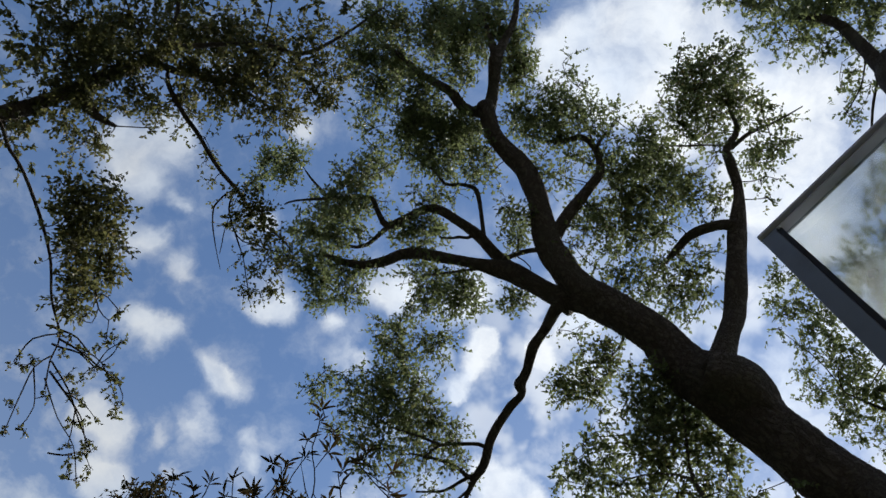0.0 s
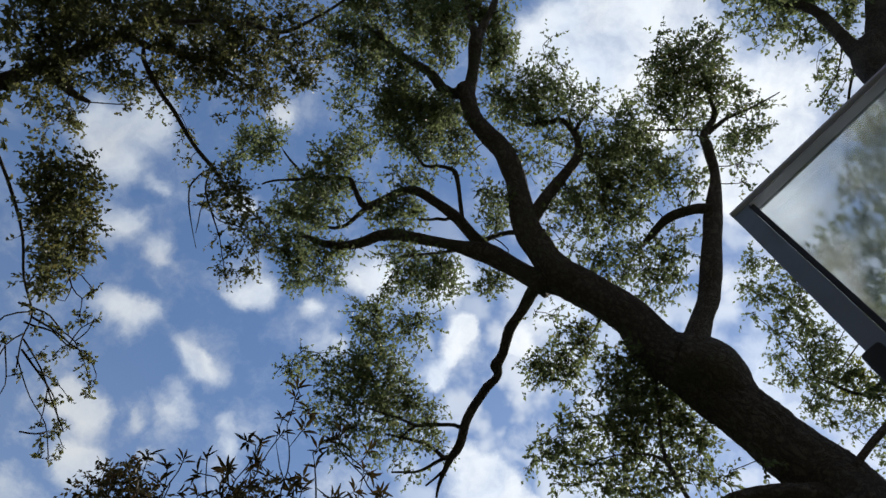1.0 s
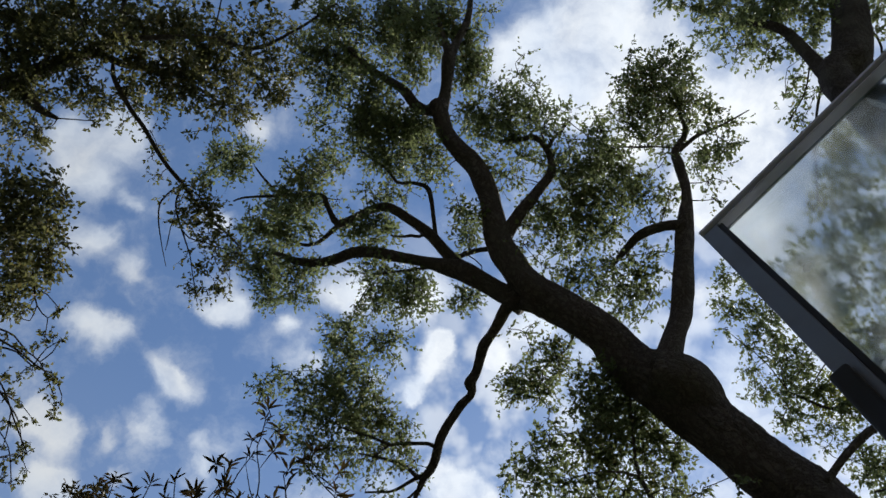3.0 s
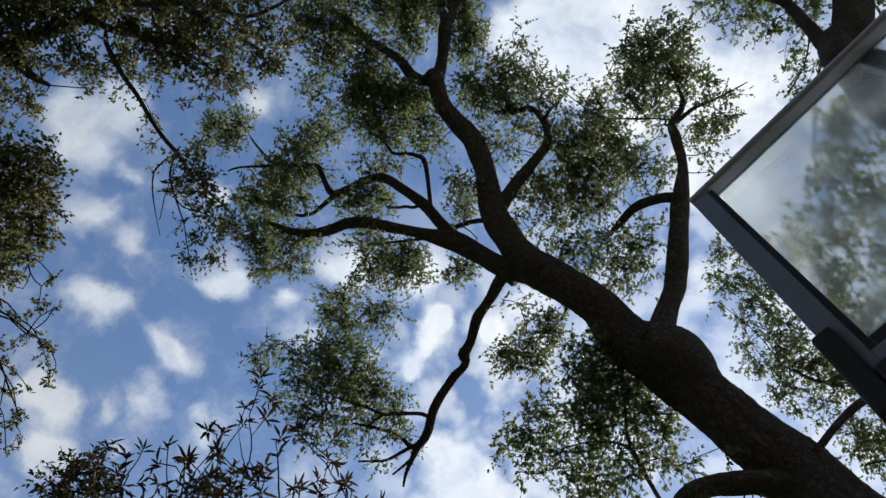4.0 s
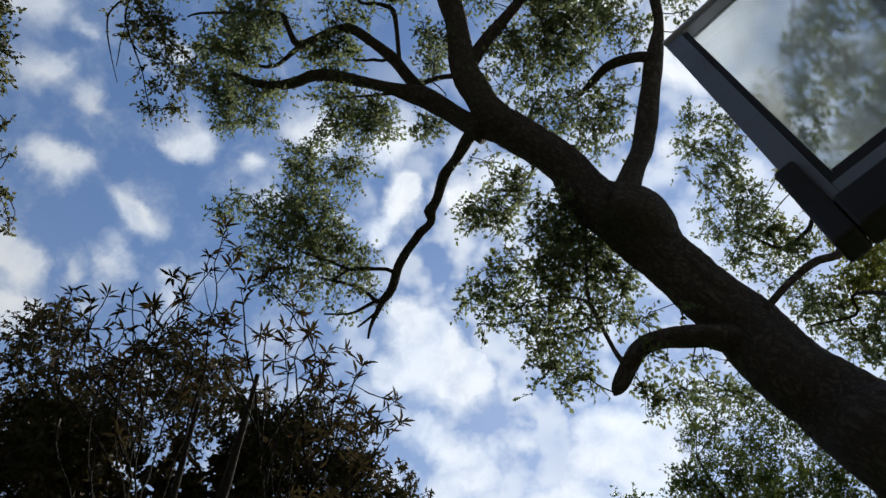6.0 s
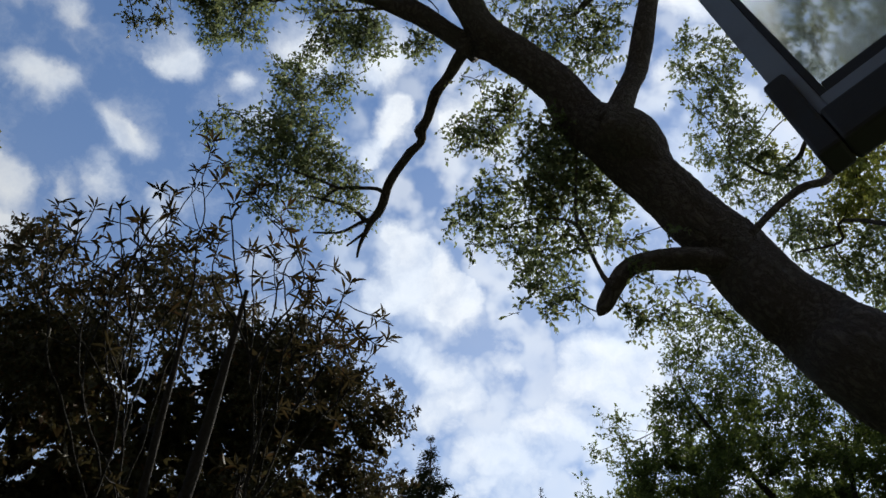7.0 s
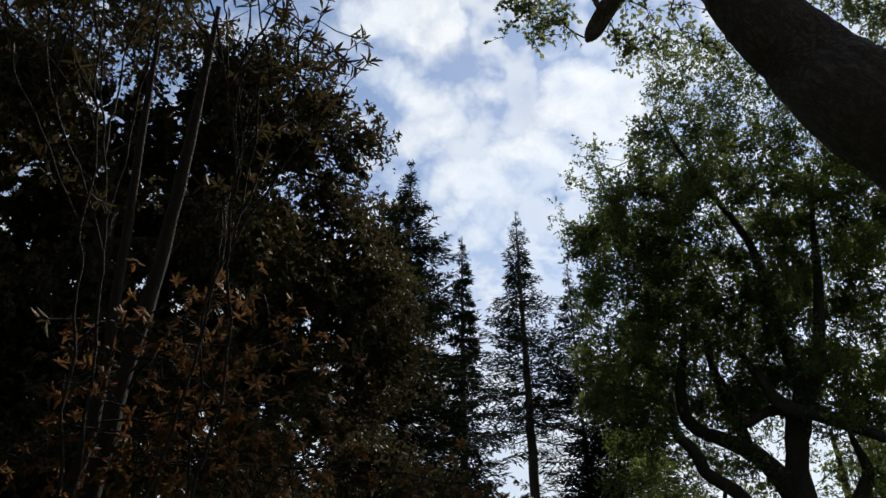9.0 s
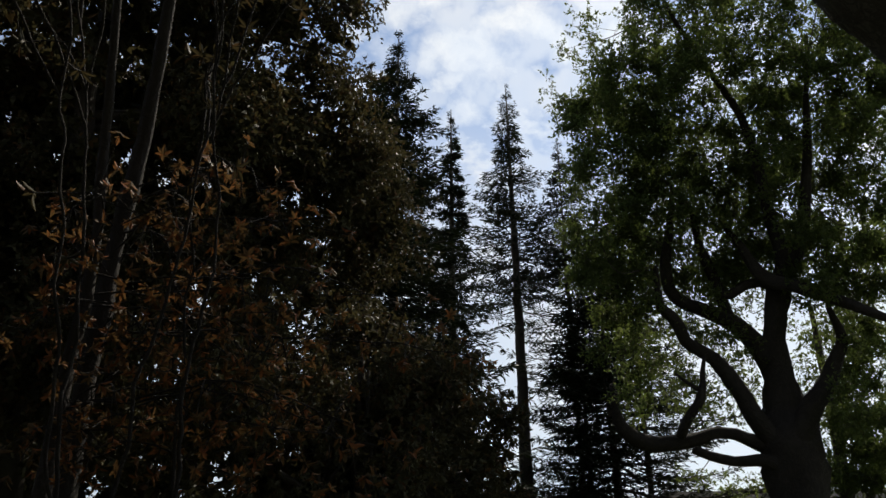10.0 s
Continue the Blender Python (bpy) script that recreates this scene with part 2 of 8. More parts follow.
STEEL = plain_material("grey painted steel", (0.21, 0.25, 0.34), (0.165, 0.19, 0.24), 0.45)
PAD = plain_material("black rubber pad", (0.012, 0.012, 0.014), (0.03, 0.03, 0.03), 0.6)
ROOFING = plain_material("dark roof shingles", (0.022, 0.021, 0.020), (0.04, 0.038, 0.036), 0.85, scale=6.0)
# for the unseen wall added behind the camera
BLOCKER_BROWN = plain_material("dark brown of the added wall", (0.10, 0.075, 0.055), (0.07, 0.055, 0.04), 0.8, scale=5.0)
SIDING = plain_material("tan house siding", (0.12, 0.10, 0.08), (0.09, 0.075, 0.06), 0.7, scale=4.0)


def grass_material():
    mat, n = material("lawn")
    place = n.add("ShaderNodeTexCoord").outputs["Object"]
    tone = n.mix(n.ramp(n.noise(place, 0.35, 6.0), 0.35, 0.65), (0.07, 0.10, 0.035), (0.13, 0.14, 0.055))
    tone = n.mix(n.math("MULTIPLY", n.noise(place, 60.0, 3.0), 0.6), tone, (0.04, 0.055, 0.02))
    bump = n.add("ShaderNodeBump", {"Strength": 0.8, "Distance": 0.03, "Height": n.noise(place, 45.0, 4.0)})
    skin = n.add("ShaderNodeBsdfPrincipled", {"Base Color": tone, "Roughness": 0.9, "Normal": bump.outputs[0]})
    n.add("ShaderNodeOutputMaterial", {0: skin.outputs[0]})
    return mat


def pane_material():
    mat, n = material("hazy acrylic")
    place = n.add("ShaderNodeTexCoord").outputs["Object"]
    smear = n.noise(place, 5.0, 5.0, 0.6)
    clear = n.add("ShaderNodeBsdfGlass", {"Color": (0.86, 0.89, 0.90, 1), "IOR": 1.45, "Roughness": n.ramp(smear, 0.3, 0.7, 0.03, 0.055)})
    haze = n.add("ShaderNodeBsdfTranslucent", {0: (0.75, 0.78, 0.8, 1)})
    both = n.add("ShaderNodeMixShader", {0: n.ramp(smear, 0.3, 0.75, 0.16, 0.29), 1: clear.outputs[0], 2: haze.outputs[0]})
    n.add("ShaderNodeOutputMaterial", {0: both.outputs[0]})
    return mat


LAWN, ACRYLIC = grass_material(), pane_material()


# ---- mesh helpers ----
def empty(name, place, label, category, group="", kind=""):
    ob = new(name)
    ob.location = place
    ob.empty_display_size = 0.2
    return tagged(ob, label, category, group, kind)


def link(name, mesh, mat, parent=None, label="", kind=""):
    mesh.materials.append(mat)
    ob = new(name, mesh)
    if parent is not None:
        ob.parent = parent
        ob.matrix_parent_inverse = Matrix.Translation(-parent.location) if parent.parent is None else Matrix.Identity(4)
    return tagged(ob, label, kind=kind)


def smooth_path(points, step):
    """Catmull-Rom through (x, y, z, r)."""
    p = np.array(points, float)
    p = np.vstack([2 * p[0] - p[1], p, 2 * p[-1] - p[-2]])
    out = []
    for i in range(1, len(p) - 2):
        a, b, c, d = p[i - 1], p[i], p[i + 1], p[i + 2]
        count = max(2, int(np.linalg.norm((c - b)[:3]) / step))
        u = (np.arange(count) / count)[:, None]
        out.append(0.5 * (2 * b + (c - a) * u + (2 * a - 5 * b + 4 * c - d) * u ** 2 + (3 * b - a - 3 * c + d) * u ** 3))
    out.append(p[-2][None])
    out = np.vstack(out)
    out[:, 3] = np.maximum(out[:, 3], 0.003)
    return out


class Tubes:
    """Gathers tapered tubes into one mesh, with a bark coordinate that runs along them."""

    def __init__(self):
        self.verts, self.faces, self.bark, self.count = [], [], [], 0

    def add(self, path, sides=8, rough=0.0, cap=True, furrow=0.0):
        path = np.asarray(path, float)
        p, r = path[:, :3], path[:, 3]
        tangent = np.gradient(p, axis=0)
        tangent /= np.linalg.norm(tangent, axis=1, keepdims=True) + 1e-9
        side = np.cross(tangent[0], (0.31, 0.87, 0.38))
        side /= np.linalg.norm(side)
        angle = np.arange(sides) / sides * 2 * math.pi
        ca, sa = np.cos(angle), np.sin(angle)
        run, rings = 0.0, []
        for i in range(len(p)):
            side = side - tangent[i] * (side @ tangent[i])
            side /= np.linalg.norm(side) + 1e-9
            up = np.cross(tangent[i], side)
            if i:
                run += np.linalg.norm(p[i] - p[i - 1])
            radius = np.full(sides, r[i])
            if rough:
                for k in range(sides):
                    q = Vector((ca[k] * r[i] * 5 + p[0][0], sa[k] * r[i] * 5, run * 2.2))
                    radius[k] *= 1 + rough * (noise.noise(q) + 0.5 * noise.noise(q * 2.7))
                    if furrow:
                        q = Vector((ca[k] * r[i] * 26, sa[k] * r[i] * 26, run * 9 + 3 * noise.noise(q * 3)))
                        radius[k] += furrow * (0.35 - abs(noise.noise(q)) * 1.6 - abs(noise.noise(q * 2.3)) * 0.7)
            rings.append(p[i] + (ca * radius)[:, None] * side + (sa * radius)[:, None] * up)
            self.bark.append(np.stack([ca * r[i] + p[0][0] * 3, sa * r[i], np.full(sides, run)], 1))
        start = self.count
        self.verts.append(np.vstack(rings))
        n = len(p)
        for i in range(n - 1):
            a, b = start + i * sides, start + (i + 1) * sides
            for k in range(sides):
                m = (k + 1) % sides
                self.faces.append((a + k, a + m, b + m, b + k))
        self.count += n * sides
        if cap:
            self.faces.append(tuple(start + (n - 1) * sides + k for k in range(sides)))
            self.faces.append(tuple(start + k for k in reversed(range(sides))))

    def mesh(self, name):
        mesh = bpy.data.meshes.new(name)
        mesh.from_pydata(np.vstack(self.verts).tolist(), [], self.faces)
        mesh.attributes.new("bark", "FLOAT_VECTOR", "POINT").data.foreach_set("vector", np.vstack(self.bark).astype(np.float32).ravel())
        mesh.shade_smooth()
        return mesh


def limb(tree, points, mat, name="limb", sides=14, rough=0.24, step=0.06, label="", furrow=0.0):
    path = smooth_path(points, step)
    inner = np.minimum(np.arange(len(path)), np.arange(len(path))[::-1]) / 4
    for q, ease in zip(path, np.clip(inner, 0, 1)):
        place = Vector(q[:3])
        q[:3] += np.array(noise.noise_vector(place * 2.3) + 0.5 * noise.noise_vector(place * 6.1)) * min(0.22 * q[3], 0.010) * ease
    tubes = Tubes()
    tubes.add(path, sides, rough, furrow=furrow)
    link(name, tubes.mesh(name), mat, tree, label)
    return path


def unit(v):
    return v / (np.linalg.norm(v, axis=-1, keepdims=True) + 1e-9)


def leaf_mesh(name, base, axis, normal, length, width, bend=0.12, plain=False):
    """One mesh of many folded, pointed leaves; plain ones, for what stands far off, are single folded diamonds."""
    count = len(base)
    axis = unit(axis)
    side = unit(np.cross(normal, axis))
    normal = np.cross(axis, side)
    L, W = length[:, None], (length * width)[:, None]
    left = base + axis * L * 0.42 + side * W * 0.5 + normal * W * 0.2
    right = base + axis * L * 0.42 - side * W * 0.5 + normal * W * 0.2
    tip = base + axis * L - normal * L * bend
    if plain:
        v, quad = np.stack([base, left, tip, right], 1), np.array([0, 1, 2, 3])
    else:
        drop = axis * L * 0.76 + normal * (W * 0.12 - L * bend * 0.4)
        v = np.stack([base, left, base + drop + side * W * 0.34, tip, base + drop - side * W * 0.34, right], 1)
        quad = np.array([0, 1, 2, 3, 0, 3, 4, 5])
    corners, loops = v.shape[1], len(quad)
    mesh = bpy.data.meshes.new(name)
    mesh.vertices.add(count * corners)
    mesh.vertices.foreach_set("co", v.astype(np.float32).ravel())
    mesh.loops.add(count * loops)
    mesh.loops.foreach_set("vertex_index", (np.arange(count)[:, None] * corners + quad).ravel().astype(np.int32))
    mesh.polygons.add(count * loops // 4)
    mesh.polygons.foreach_set("loop_start", np.arange(0, count * loops, 4, dtype=np.int32))
    mesh.update(calc_edges=True)
    return mesh


def twig_mesh(name, rings):
    """Thin three-sided twigs: rings is (twigs, rings, 4) of places and radii."""
    t, m, _ = rings.shape
    p, r = rings[:, :, :3], rings[:, :, 3:]
    way = unit(p[:, -1] - p[:, 0])
    side = unit(np.cross(way, np.array([0.3, 0.5, 0.81])))
    up = np.cross(way, side)
    v = np.empty((t, m, 3, 3))
    for k, a in enumerate((0, 2.094, 4.189)):
        v[:, :, k] = p + r * (math.cos(a) * side + math.sin(a) * up)[:, None]
    start = (np.arange(t)[:, None] * m + np.arange(m - 1)[None]).ravel() * 3
    faces = np.concatenate([np.stack([start + k, start + (k + 1) % 3, start + 3 + (k + 1) % 3, start + 3 + k], 1) for k in range(3)])
    mesh = bpy.data.meshes.new(name)
    mesh.from_pydata(v.reshape(-1, 3).tolist(), [], faces.tolist())
    bark = np.tile(np.array([0.0, 0.0, 0.0]), (t * m * 3, 1)) + v.reshape(-1, 3)
    mesh.attributes.new("bark", "FLOAT_VECTOR", "POINT").data.foreach_set("vector", bark.astype(np.float32).ravel())
    return mesh


def foliage(tree, clumps, leaf_mat, bark_mat, anchors, seed, size=0.027, width=0.62, cover=2.2, droop=0.25, label="", per=14, thick=0.003, plain=True, twigs=1.0, spread=0.0):
    """Leafy twigs in every clump (x, y, z, radius, and its own cover where it has one); clump joins clump, back to the nearest limb."""
    rng = np.random.default_rng(seed)
    anchors = np.vstack(anchors)
    tubes = Tubes()
    all_twigs, base, axis, normal = [], [], [], []
    far = [np.linalg.norm(anchors[:, :3] - q[:3], axis=1).min() for q in clumps]
    for number in np.argsort(far):
        x, y, z, radius, *own = clumps[number]
        c = np.array((x, y, z))
        leaves = (own[0] if own else cover) * math.pi * radius ** 2 / (size * size * width * 0.55)
        count = max(4, int(leaves / per))
        hubs = c + unit(rng.normal(0, 1, (6, 3))) * (1, 1, 0.8) * radius * rng.uniform(0.3, 0.7, (6, 1))
        uneven = np.array((1, 1, 0.85)) * rng.uniform(0.72, 1.30, 3)
        start = c + unit(rng.normal(0, 1, (count, 3))) * uneven * radius * rng.uniform(0, 1, (count, 1)) ** 0.62
        way = unit(rng.normal(0, 1, (count, 3)) + 0.9 * (start - c) / radius - np.array([0, 0, droop]))
        long = np.maximum(radius, spread) * rng.uniform(0.25, 0.60, count)
        u = np.linspace(0, 1, 4)[None, :, None]
        line = start[:, None] + way[:, None] * long[:, None, None] * u - np.array([0, 0, 1.0]) * (droop * long)[:, None, None] * u ** 2
        radii = np.broadcast_to(thick * (1 - 0.75 * u), (count, 4, 1))
        all_twigs.append(np.concatenate([line, radii], 2)[:max(1, int(count * twigs))])
        s = rng.uniform(0.05, 1.0, (count, per))[:, :, None]
        at = start[:, None] + way[:, None] * long[:, None, None] * s - np.array([0, 0, 1.0]) * (droop * long)[:, None, None] * s ** 2
        base.append(at.reshape(-1, 3))
        axis.append((way[:, None] * 0.7 + rng.normal(0, 0.65, (count, per, 3)) - np.array([0, 0, droop])).reshape(-1, 3))
        normal.append((rng.normal(0, 0.75, (count, per, 3)) + np.array([0, 0, 0.8])).reshape(-1, 3))
        # a branchlet from what is nearest
        away = np.linalg.norm(anchors[:, :3] - c, axis=1)
        root = anchors[np.argmin(away)]
        reach = away.min()
        bend = rng.normal(0, 0.10 * reach, 3)
        r0 = max(min(root[3] * 0.7, 0.004 + 0.006 * reach), 0.8 * thick)
        hub = c + rng.normal(0, 0.15 * radius, 3)
        spine = smooth_path([(*root[:3], r0), (*((root[:3] + hub) / 2 + bend), r0 * 0.8), (*hub, r0 * 0.55)], 0.10)
        tubes.add(spine, 5, cap=False)
        anchors = np.vstack([anchors, spine[len(spine) // 2:]])
        for end in hubs:
            tubes.add([(*hub, r0 * 0.5), (*((hub + end) / 2 + rng.normal(0, 0.06 * radius, 3)), r0 * 0.4), (*end, thick)], 4, cap=False)
    base, axis, normal = np.vstack(base), np.vstack(axis), np.vstack(normal)
    length = size * rng.uniform(0.65, 1.25, len(base))
    link("foliage", leaf_mesh("foliage", base, axis, normal, length, width, plain=plain), leaf_mat, tree, label, "stuff")
    link("twigwork", twig_mesh("twigwork", np.vstack(all_twigs)), bark_mat, tree, "", "stuff")
    link("branchwork", tubes.mesh("branchwork"), bark_mat, tree, "", "stuff")


# ---- ground ----
def make_ground():
    bm = bmesh.new()
    bmesh.ops.create_grid(bm, x_segments=60, y_segments=60, size=1500)
    mesh = bpy.data.meshes.new("ground")
    bm.to_mesh(mesh)
    bm.free()
    mesh.materials.append(LAWN)
    tagged(new("ground", mesh), "mown green lawn reaching under the trees", "lawn", kind="structure")


make_ground()


# ---- unseen wall, added to close the place and block sky light behind the camera ----
def unseen_wall():
    bm = bmesh.new()
    bmesh.ops.create_cube(bm, size=1)
    bmesh.ops.transform(bm, verts=bm.verts, matrix=Matrix.LocRotScale((0, -2.6, 3.6), None, (26, 0.3, 7.2)))
    mesh = bpy.data.meshes.new("sky_block_wall")
    bm.to_mesh(mesh)
    bm.free()
    mesh.materials.append(BLOCKER_BROWN)
    tagged(new("sky_block_wall", mesh), "plain dark brown unseen wall added to block sky light", "wall", kind="structure")


unseen_wall()


# ---- leaning tree ----
def leaning_tree():
    tree = empty("tree", (3.95, 4.0, 0), "large leaning shade tree with furrowed bark and green leaves", "tree")
    trunk = limb(tree, [(3.95, 4.00, -0.1, 0.50), (3.78, 3.92, 0.7, 0.37), (3.25, 3.65, 2.2, 0.31), (2.644, 3.219, 3.738, 0.269), (2.348, 3.190, 4.105, 0.261), (2.083, 3.145, 4.399, 0.252)] + [(2.003, 3.203, 4.629, 0.227), (1.912, 3.217, 4.814, 0.217), (1.803, 3.193, 4.972, 0.212), (1.649, 3.165, 5.372, 0.198), (1.472, 3.060, 5.619, 0.180), (1.296, 2.974, 5.877, 0.180), (1.205, 2.940, 6.072, 0.194), (1.049, 2.856, 6.269, 0.192), (0.913, 2.829, 6.426, 0.170), (0.751, 2.654, 6.638, 0.138), (0.565, 2.563, 6.812, 0.133), (0.285, 2.447, 7.007, 0.137)], BARK, "trunk", 96, 0.10, 0.025, furrow=0.013)
    stem = limb(tree, [(0.370, 2.483, 6.948, 0.127), (0.257, 2.387, 7.040, 0.124), (0.170, 2.279, 7.168, 0.113), (0.089, 2.120, 7.341, 0.098), (0.060, 1.933, 7.534, 0.082), (0.029, 1.806, 7.693, 0.084), (-0.030, 1.678, 7.841, 0.080), (-0.152, 1.567, 7.968, 0.077), (-0.248, 1.444, 8.109, 0.073), (-0.299, 1.230, 8.327, 0.070)], BARK, sides=14)
    a = limb(tree, [(-0.250, 1.311, 8.313, 0.052), (-0.370, 1.298, 8.364, 0.048), (-0.493, 1.248, 8.430, 0.048), (-0.585, 1.119, 8.527, 0.041), (-0.730, 1.022, 8.597, 0.034), (-0.865, 0.919, 8.660, 0.029), (-0.999, 0.784, 8.742, 0.022), (-1.140, 0.689, 8.815, 0.015)], BARK)
    b = limb(tree, [(-0.290, 1.323, 8.300, 0.071), (-0.248, 1.235, 8.369, 0.057), (-0.205, 1.096, 8.478, 0.050), (-0.172, 0.909, 8.615, 0.058), (-0.127, 0.839, 8.705, 0.044), (-0.065, 0.765, 8.807, 0.034), (0.013, 0.637, 8.942, 0.030), (0.057, 0.505, 9.057, 0.025), (0.098, 0.312, 9.167, 0.015)], BARK)
    c = limb(tree, [(-0.176, 0.891, 8.670, 0.034), (-0.206, 0.741, 8.771, 0.025), (-0.248, 0.565, 8.886, 0.020), (-0.295, 0.427, 8.981, 0.015)], BARK)
    d = limb(tree, [(0.226, 2.525, 6.988, 0.091), (0.111, 2.482, 7.076, 0.080), (-0.075, 2.401, 7.194, 0.079), (-0.221, 2.343, 7.308, 0.078), (-0.417, 2.311, 7.397, 0.052), (-0.594, 2.277, 7.469, 0.044), (-0.775, 2.248, 7.534, 0.045), (-0.937, 2.227, 7.604, 0.045), (-1.098, 2.245, 7.662, 0.045), (-1.262, 2.307, 7.705, 0.044), (-1.441, 2.343, 7.760, 0.037), (-1.619, 2.326, 7.834, 0.028), (-1.794, 2.268, 7.919, 0.019)], BARK)
    e = limb(tree, [(-0.227, 2.381, 7.488, 0.058), (-0.352, 2.260, 7.572, 0.049), (-0.436, 2.172, 7.638, 0.047), (-0.534, 2.090, 7.699, 0.041), (-0.638, 2.014, 7.755, 0.038), (-0.728, 1.960, 7.816, 0.039), (-0.826, 1.949, 7.884, 0.037), (-0.957, 1.986, 7.932, 0.032), (-1.087, 2.044, 7.963, 0.033), (-1.227, 2.095, 7.990, 0.033), (-1.294, 2.020, 8.067, 0.024), (-1.336, 1.931, 8.142, 0.024), (-1.372, 1.889, 8.197, 0.019), (-1.548, 1.876, 8.236, 0.017), (-1.772, 1.869, 8.259, 0.012), (-2.065, 1.854, 8.259, 0.010), (-2.164, 1.872, 8.246, 0.007)], BARK)
    g = limb(tree, [(-1.242, 2.163, 8.183, 0.024), (-1.307, 2.191, 8.162, 0.022), (-1.383, 2.240, 8.129, 0.019), (-1.458, 2.279, 8.097, 0.017), (-1.552, 2.284, 8.074, 0.015), (-1.644, 2.253, 8.067, 0.012)], BARK, sides=8)
    h = limb(tree, [(-0.404, 2.215, 7.644, 0.023), (-0.409, 2.097, 7.732, 0.020), (-0.417, 1.943, 7.845, 0.019), (-0.435, 1.856, 7.941, 0.019), (-0.496, 1.832, 8.008, 0.017), (-0.583, 1.821, 8.063, 0.015), (-0.704, 1.819, 8.112, 0.014), (-0.772, 1.727, 8.202, 0.012), (-0.866, 1.670, 8.258, 0.010), (-0.994, 1.568, 8.319, 0.007)], BARK, sides=8)
    i = limb(tree, [(-0.287, 2.314, 7.450, 0.020), (-0.172, 2.271, 7.460, 0.022), (-0.061, 2.251, 7.459, 0.020), (0.027, 2.245, 7.446, 0.022)], BARK, sides=8)
    j = limb(tree, [(0.125, 2.162, 7.348, 0.064), (0.238, 2.024, 7.460, 0.052), (0.334, 1.938, 7.548, 0.048), (0.430, 1.871, 7.628, 0.044), (0.528, 1.801, 7.718, 0.040), (0.569, 1.753, 7.811, 0.036), (0.571, 1.695, 7.905, 0.029), (0.554, 1.636, 7.989, 0.027), (0.513, 1.586, 8.062, 0.023), (0.451, 1.554, 8.131, 0.023), (0.356, 1.587, 8.186, 0.019), (0.233, 1.600, 8.254, 0.016), (0.117, 1.594, 8.313, 0.012)], BARK)
    j2 = limb(tree, [(0.568, 1.621, 7.979, 0.016), (0.627, 1.562, 8.054, 0.014), (0.697, 1.526, 8.113, 0.011), (0.767, 1.474, 8.187, 0.007)], BARK, sides=8)
    k = limb(tree, [(0.189, 2.481, 7.028, 0.067), (0.113, 2.551, 7.025, 0.050), (0.053, 2.634, 7.014, 0.046), (0.005, 2.707, 6.999, 0.042), (-0.051, 2.775, 6.982, 0.040), (-0.103, 2.839, 6.967, 0.042), (-0.140, 2.929, 6.942, 0.038), (-0.168, 3.012, 6.922, 0.036), (-0.207, 3.072, 6.911, 0.039), (-0.232, 3.113, 6.910, 0.047), (-0.220, 3.173, 6.900, 0.034), (-0.249, 3.218, 6.887, 0.032), (-0.318, 3.262, 6.870, 0.037), (-0.366, 3.316, 6.849, 0.035), (-0.423, 3.380, 6.821, 0.035), (-0.482, 3.456, 6.788, 0.035), (-0.513, 3.521, 6.758, 0.035), (-0.542, 3.610, 6.717, 0.035), (-0.588, 3.687, 6.683, 0.035), (-0.644, 3.736, 6.663, 0.030), (-0.685, 3.802, 6.634, 0.022), (-0.724, 3.864, 6.601, 0.017), (-0.755, 3.929, 6.563, 0.013), (-0.773, 3.989, 6.527, 0.009)], BARK, rough=0.2, step=0.06)
    l = limb(tree, [(-0.525, 3.553, 6.761, 0.020), (-0.593, 3.524, 6.787, 0.017), (-0.691, 3.523, 6.804, 0.016), (-0.802, 3.523, 6.824, 0.016), (-0.894, 3.540, 6.838, 0.013), (-0.983, 3.511, 6.875, 0.011), (-1.095, 3.481, 6.915, 0.009), (-1.274, 3.431, 6.964, 0.007)], BARK, sides=8)
    m = limb(tree, [(-0.619, 3.740, 6.680, 0.022), (-0.696, 3.754, 6.693, 0.022), (-0.751, 3.711, 6.734, 0.017), (-0.817, 3.682, 6.775, 0.015), (-0.908, 3.669, 6.819, 0.013), (-1.015, 3.660, 6.864, 0.011), (-1.162, 3.640, 6.906, 0.007)], BARK, sides=8)
    o = limb(tree, [(-0.699, 3.768, 6.712, 0.017), (-0.771, 3.794, 6.697, 0.014), (-0.849, 3.828, 6.679, 0.013), (-0.930, 3.849, 6.672, 0.011), (-1.117, 3.844, 6.685, 0.007)], BARK, sides=8)
    p = limb(tree, [(1.044, 2.703, 6.166, 0.109), (1.137, 2.625, 6.317, 0.089), (1.213, 2.564, 6.461, 0.078), (1.268, 2.524, 6.588, 0.077), (1.321, 2.393, 6.765, 0.073), (1.381, 2.259, 6.949, 0.070), (1.438, 2.118, 7.139, 0.065), (1.504, 1.969, 7.328, 0.042), (1.524, 1.879, 7.457, 0.040), (1.519, 1.816, 7.546, 0.038), (1.517, 1.761, 7.635, 0.039), (1.517, 1.714, 7.730, 0.030), (1.572, 1.670, 7.822, 0.026), (1.627, 1.638, 7.891, 0.024), (1.662, 1.578, 7.970, 0.020), (1.651, 1.507, 8.061, 0.016), (1.661, 1.416, 8.170, 0.009)], BARK)
    q = limb(tree, [(1.565, 1.706, 7.787, 0.027), (1.644, 1.670, 7.830, 0.022), (1.740, 1.621, 7.872, 0.018), (1.877, 1.594, 7.917, 0.014), (1.991, 1.556, 7.940, 0.010), (2.086, 1.527, 7.974, 0.007), (2.174, 1.497, 8.008, 0.004)], BARK, sides=8, rough=0.4)
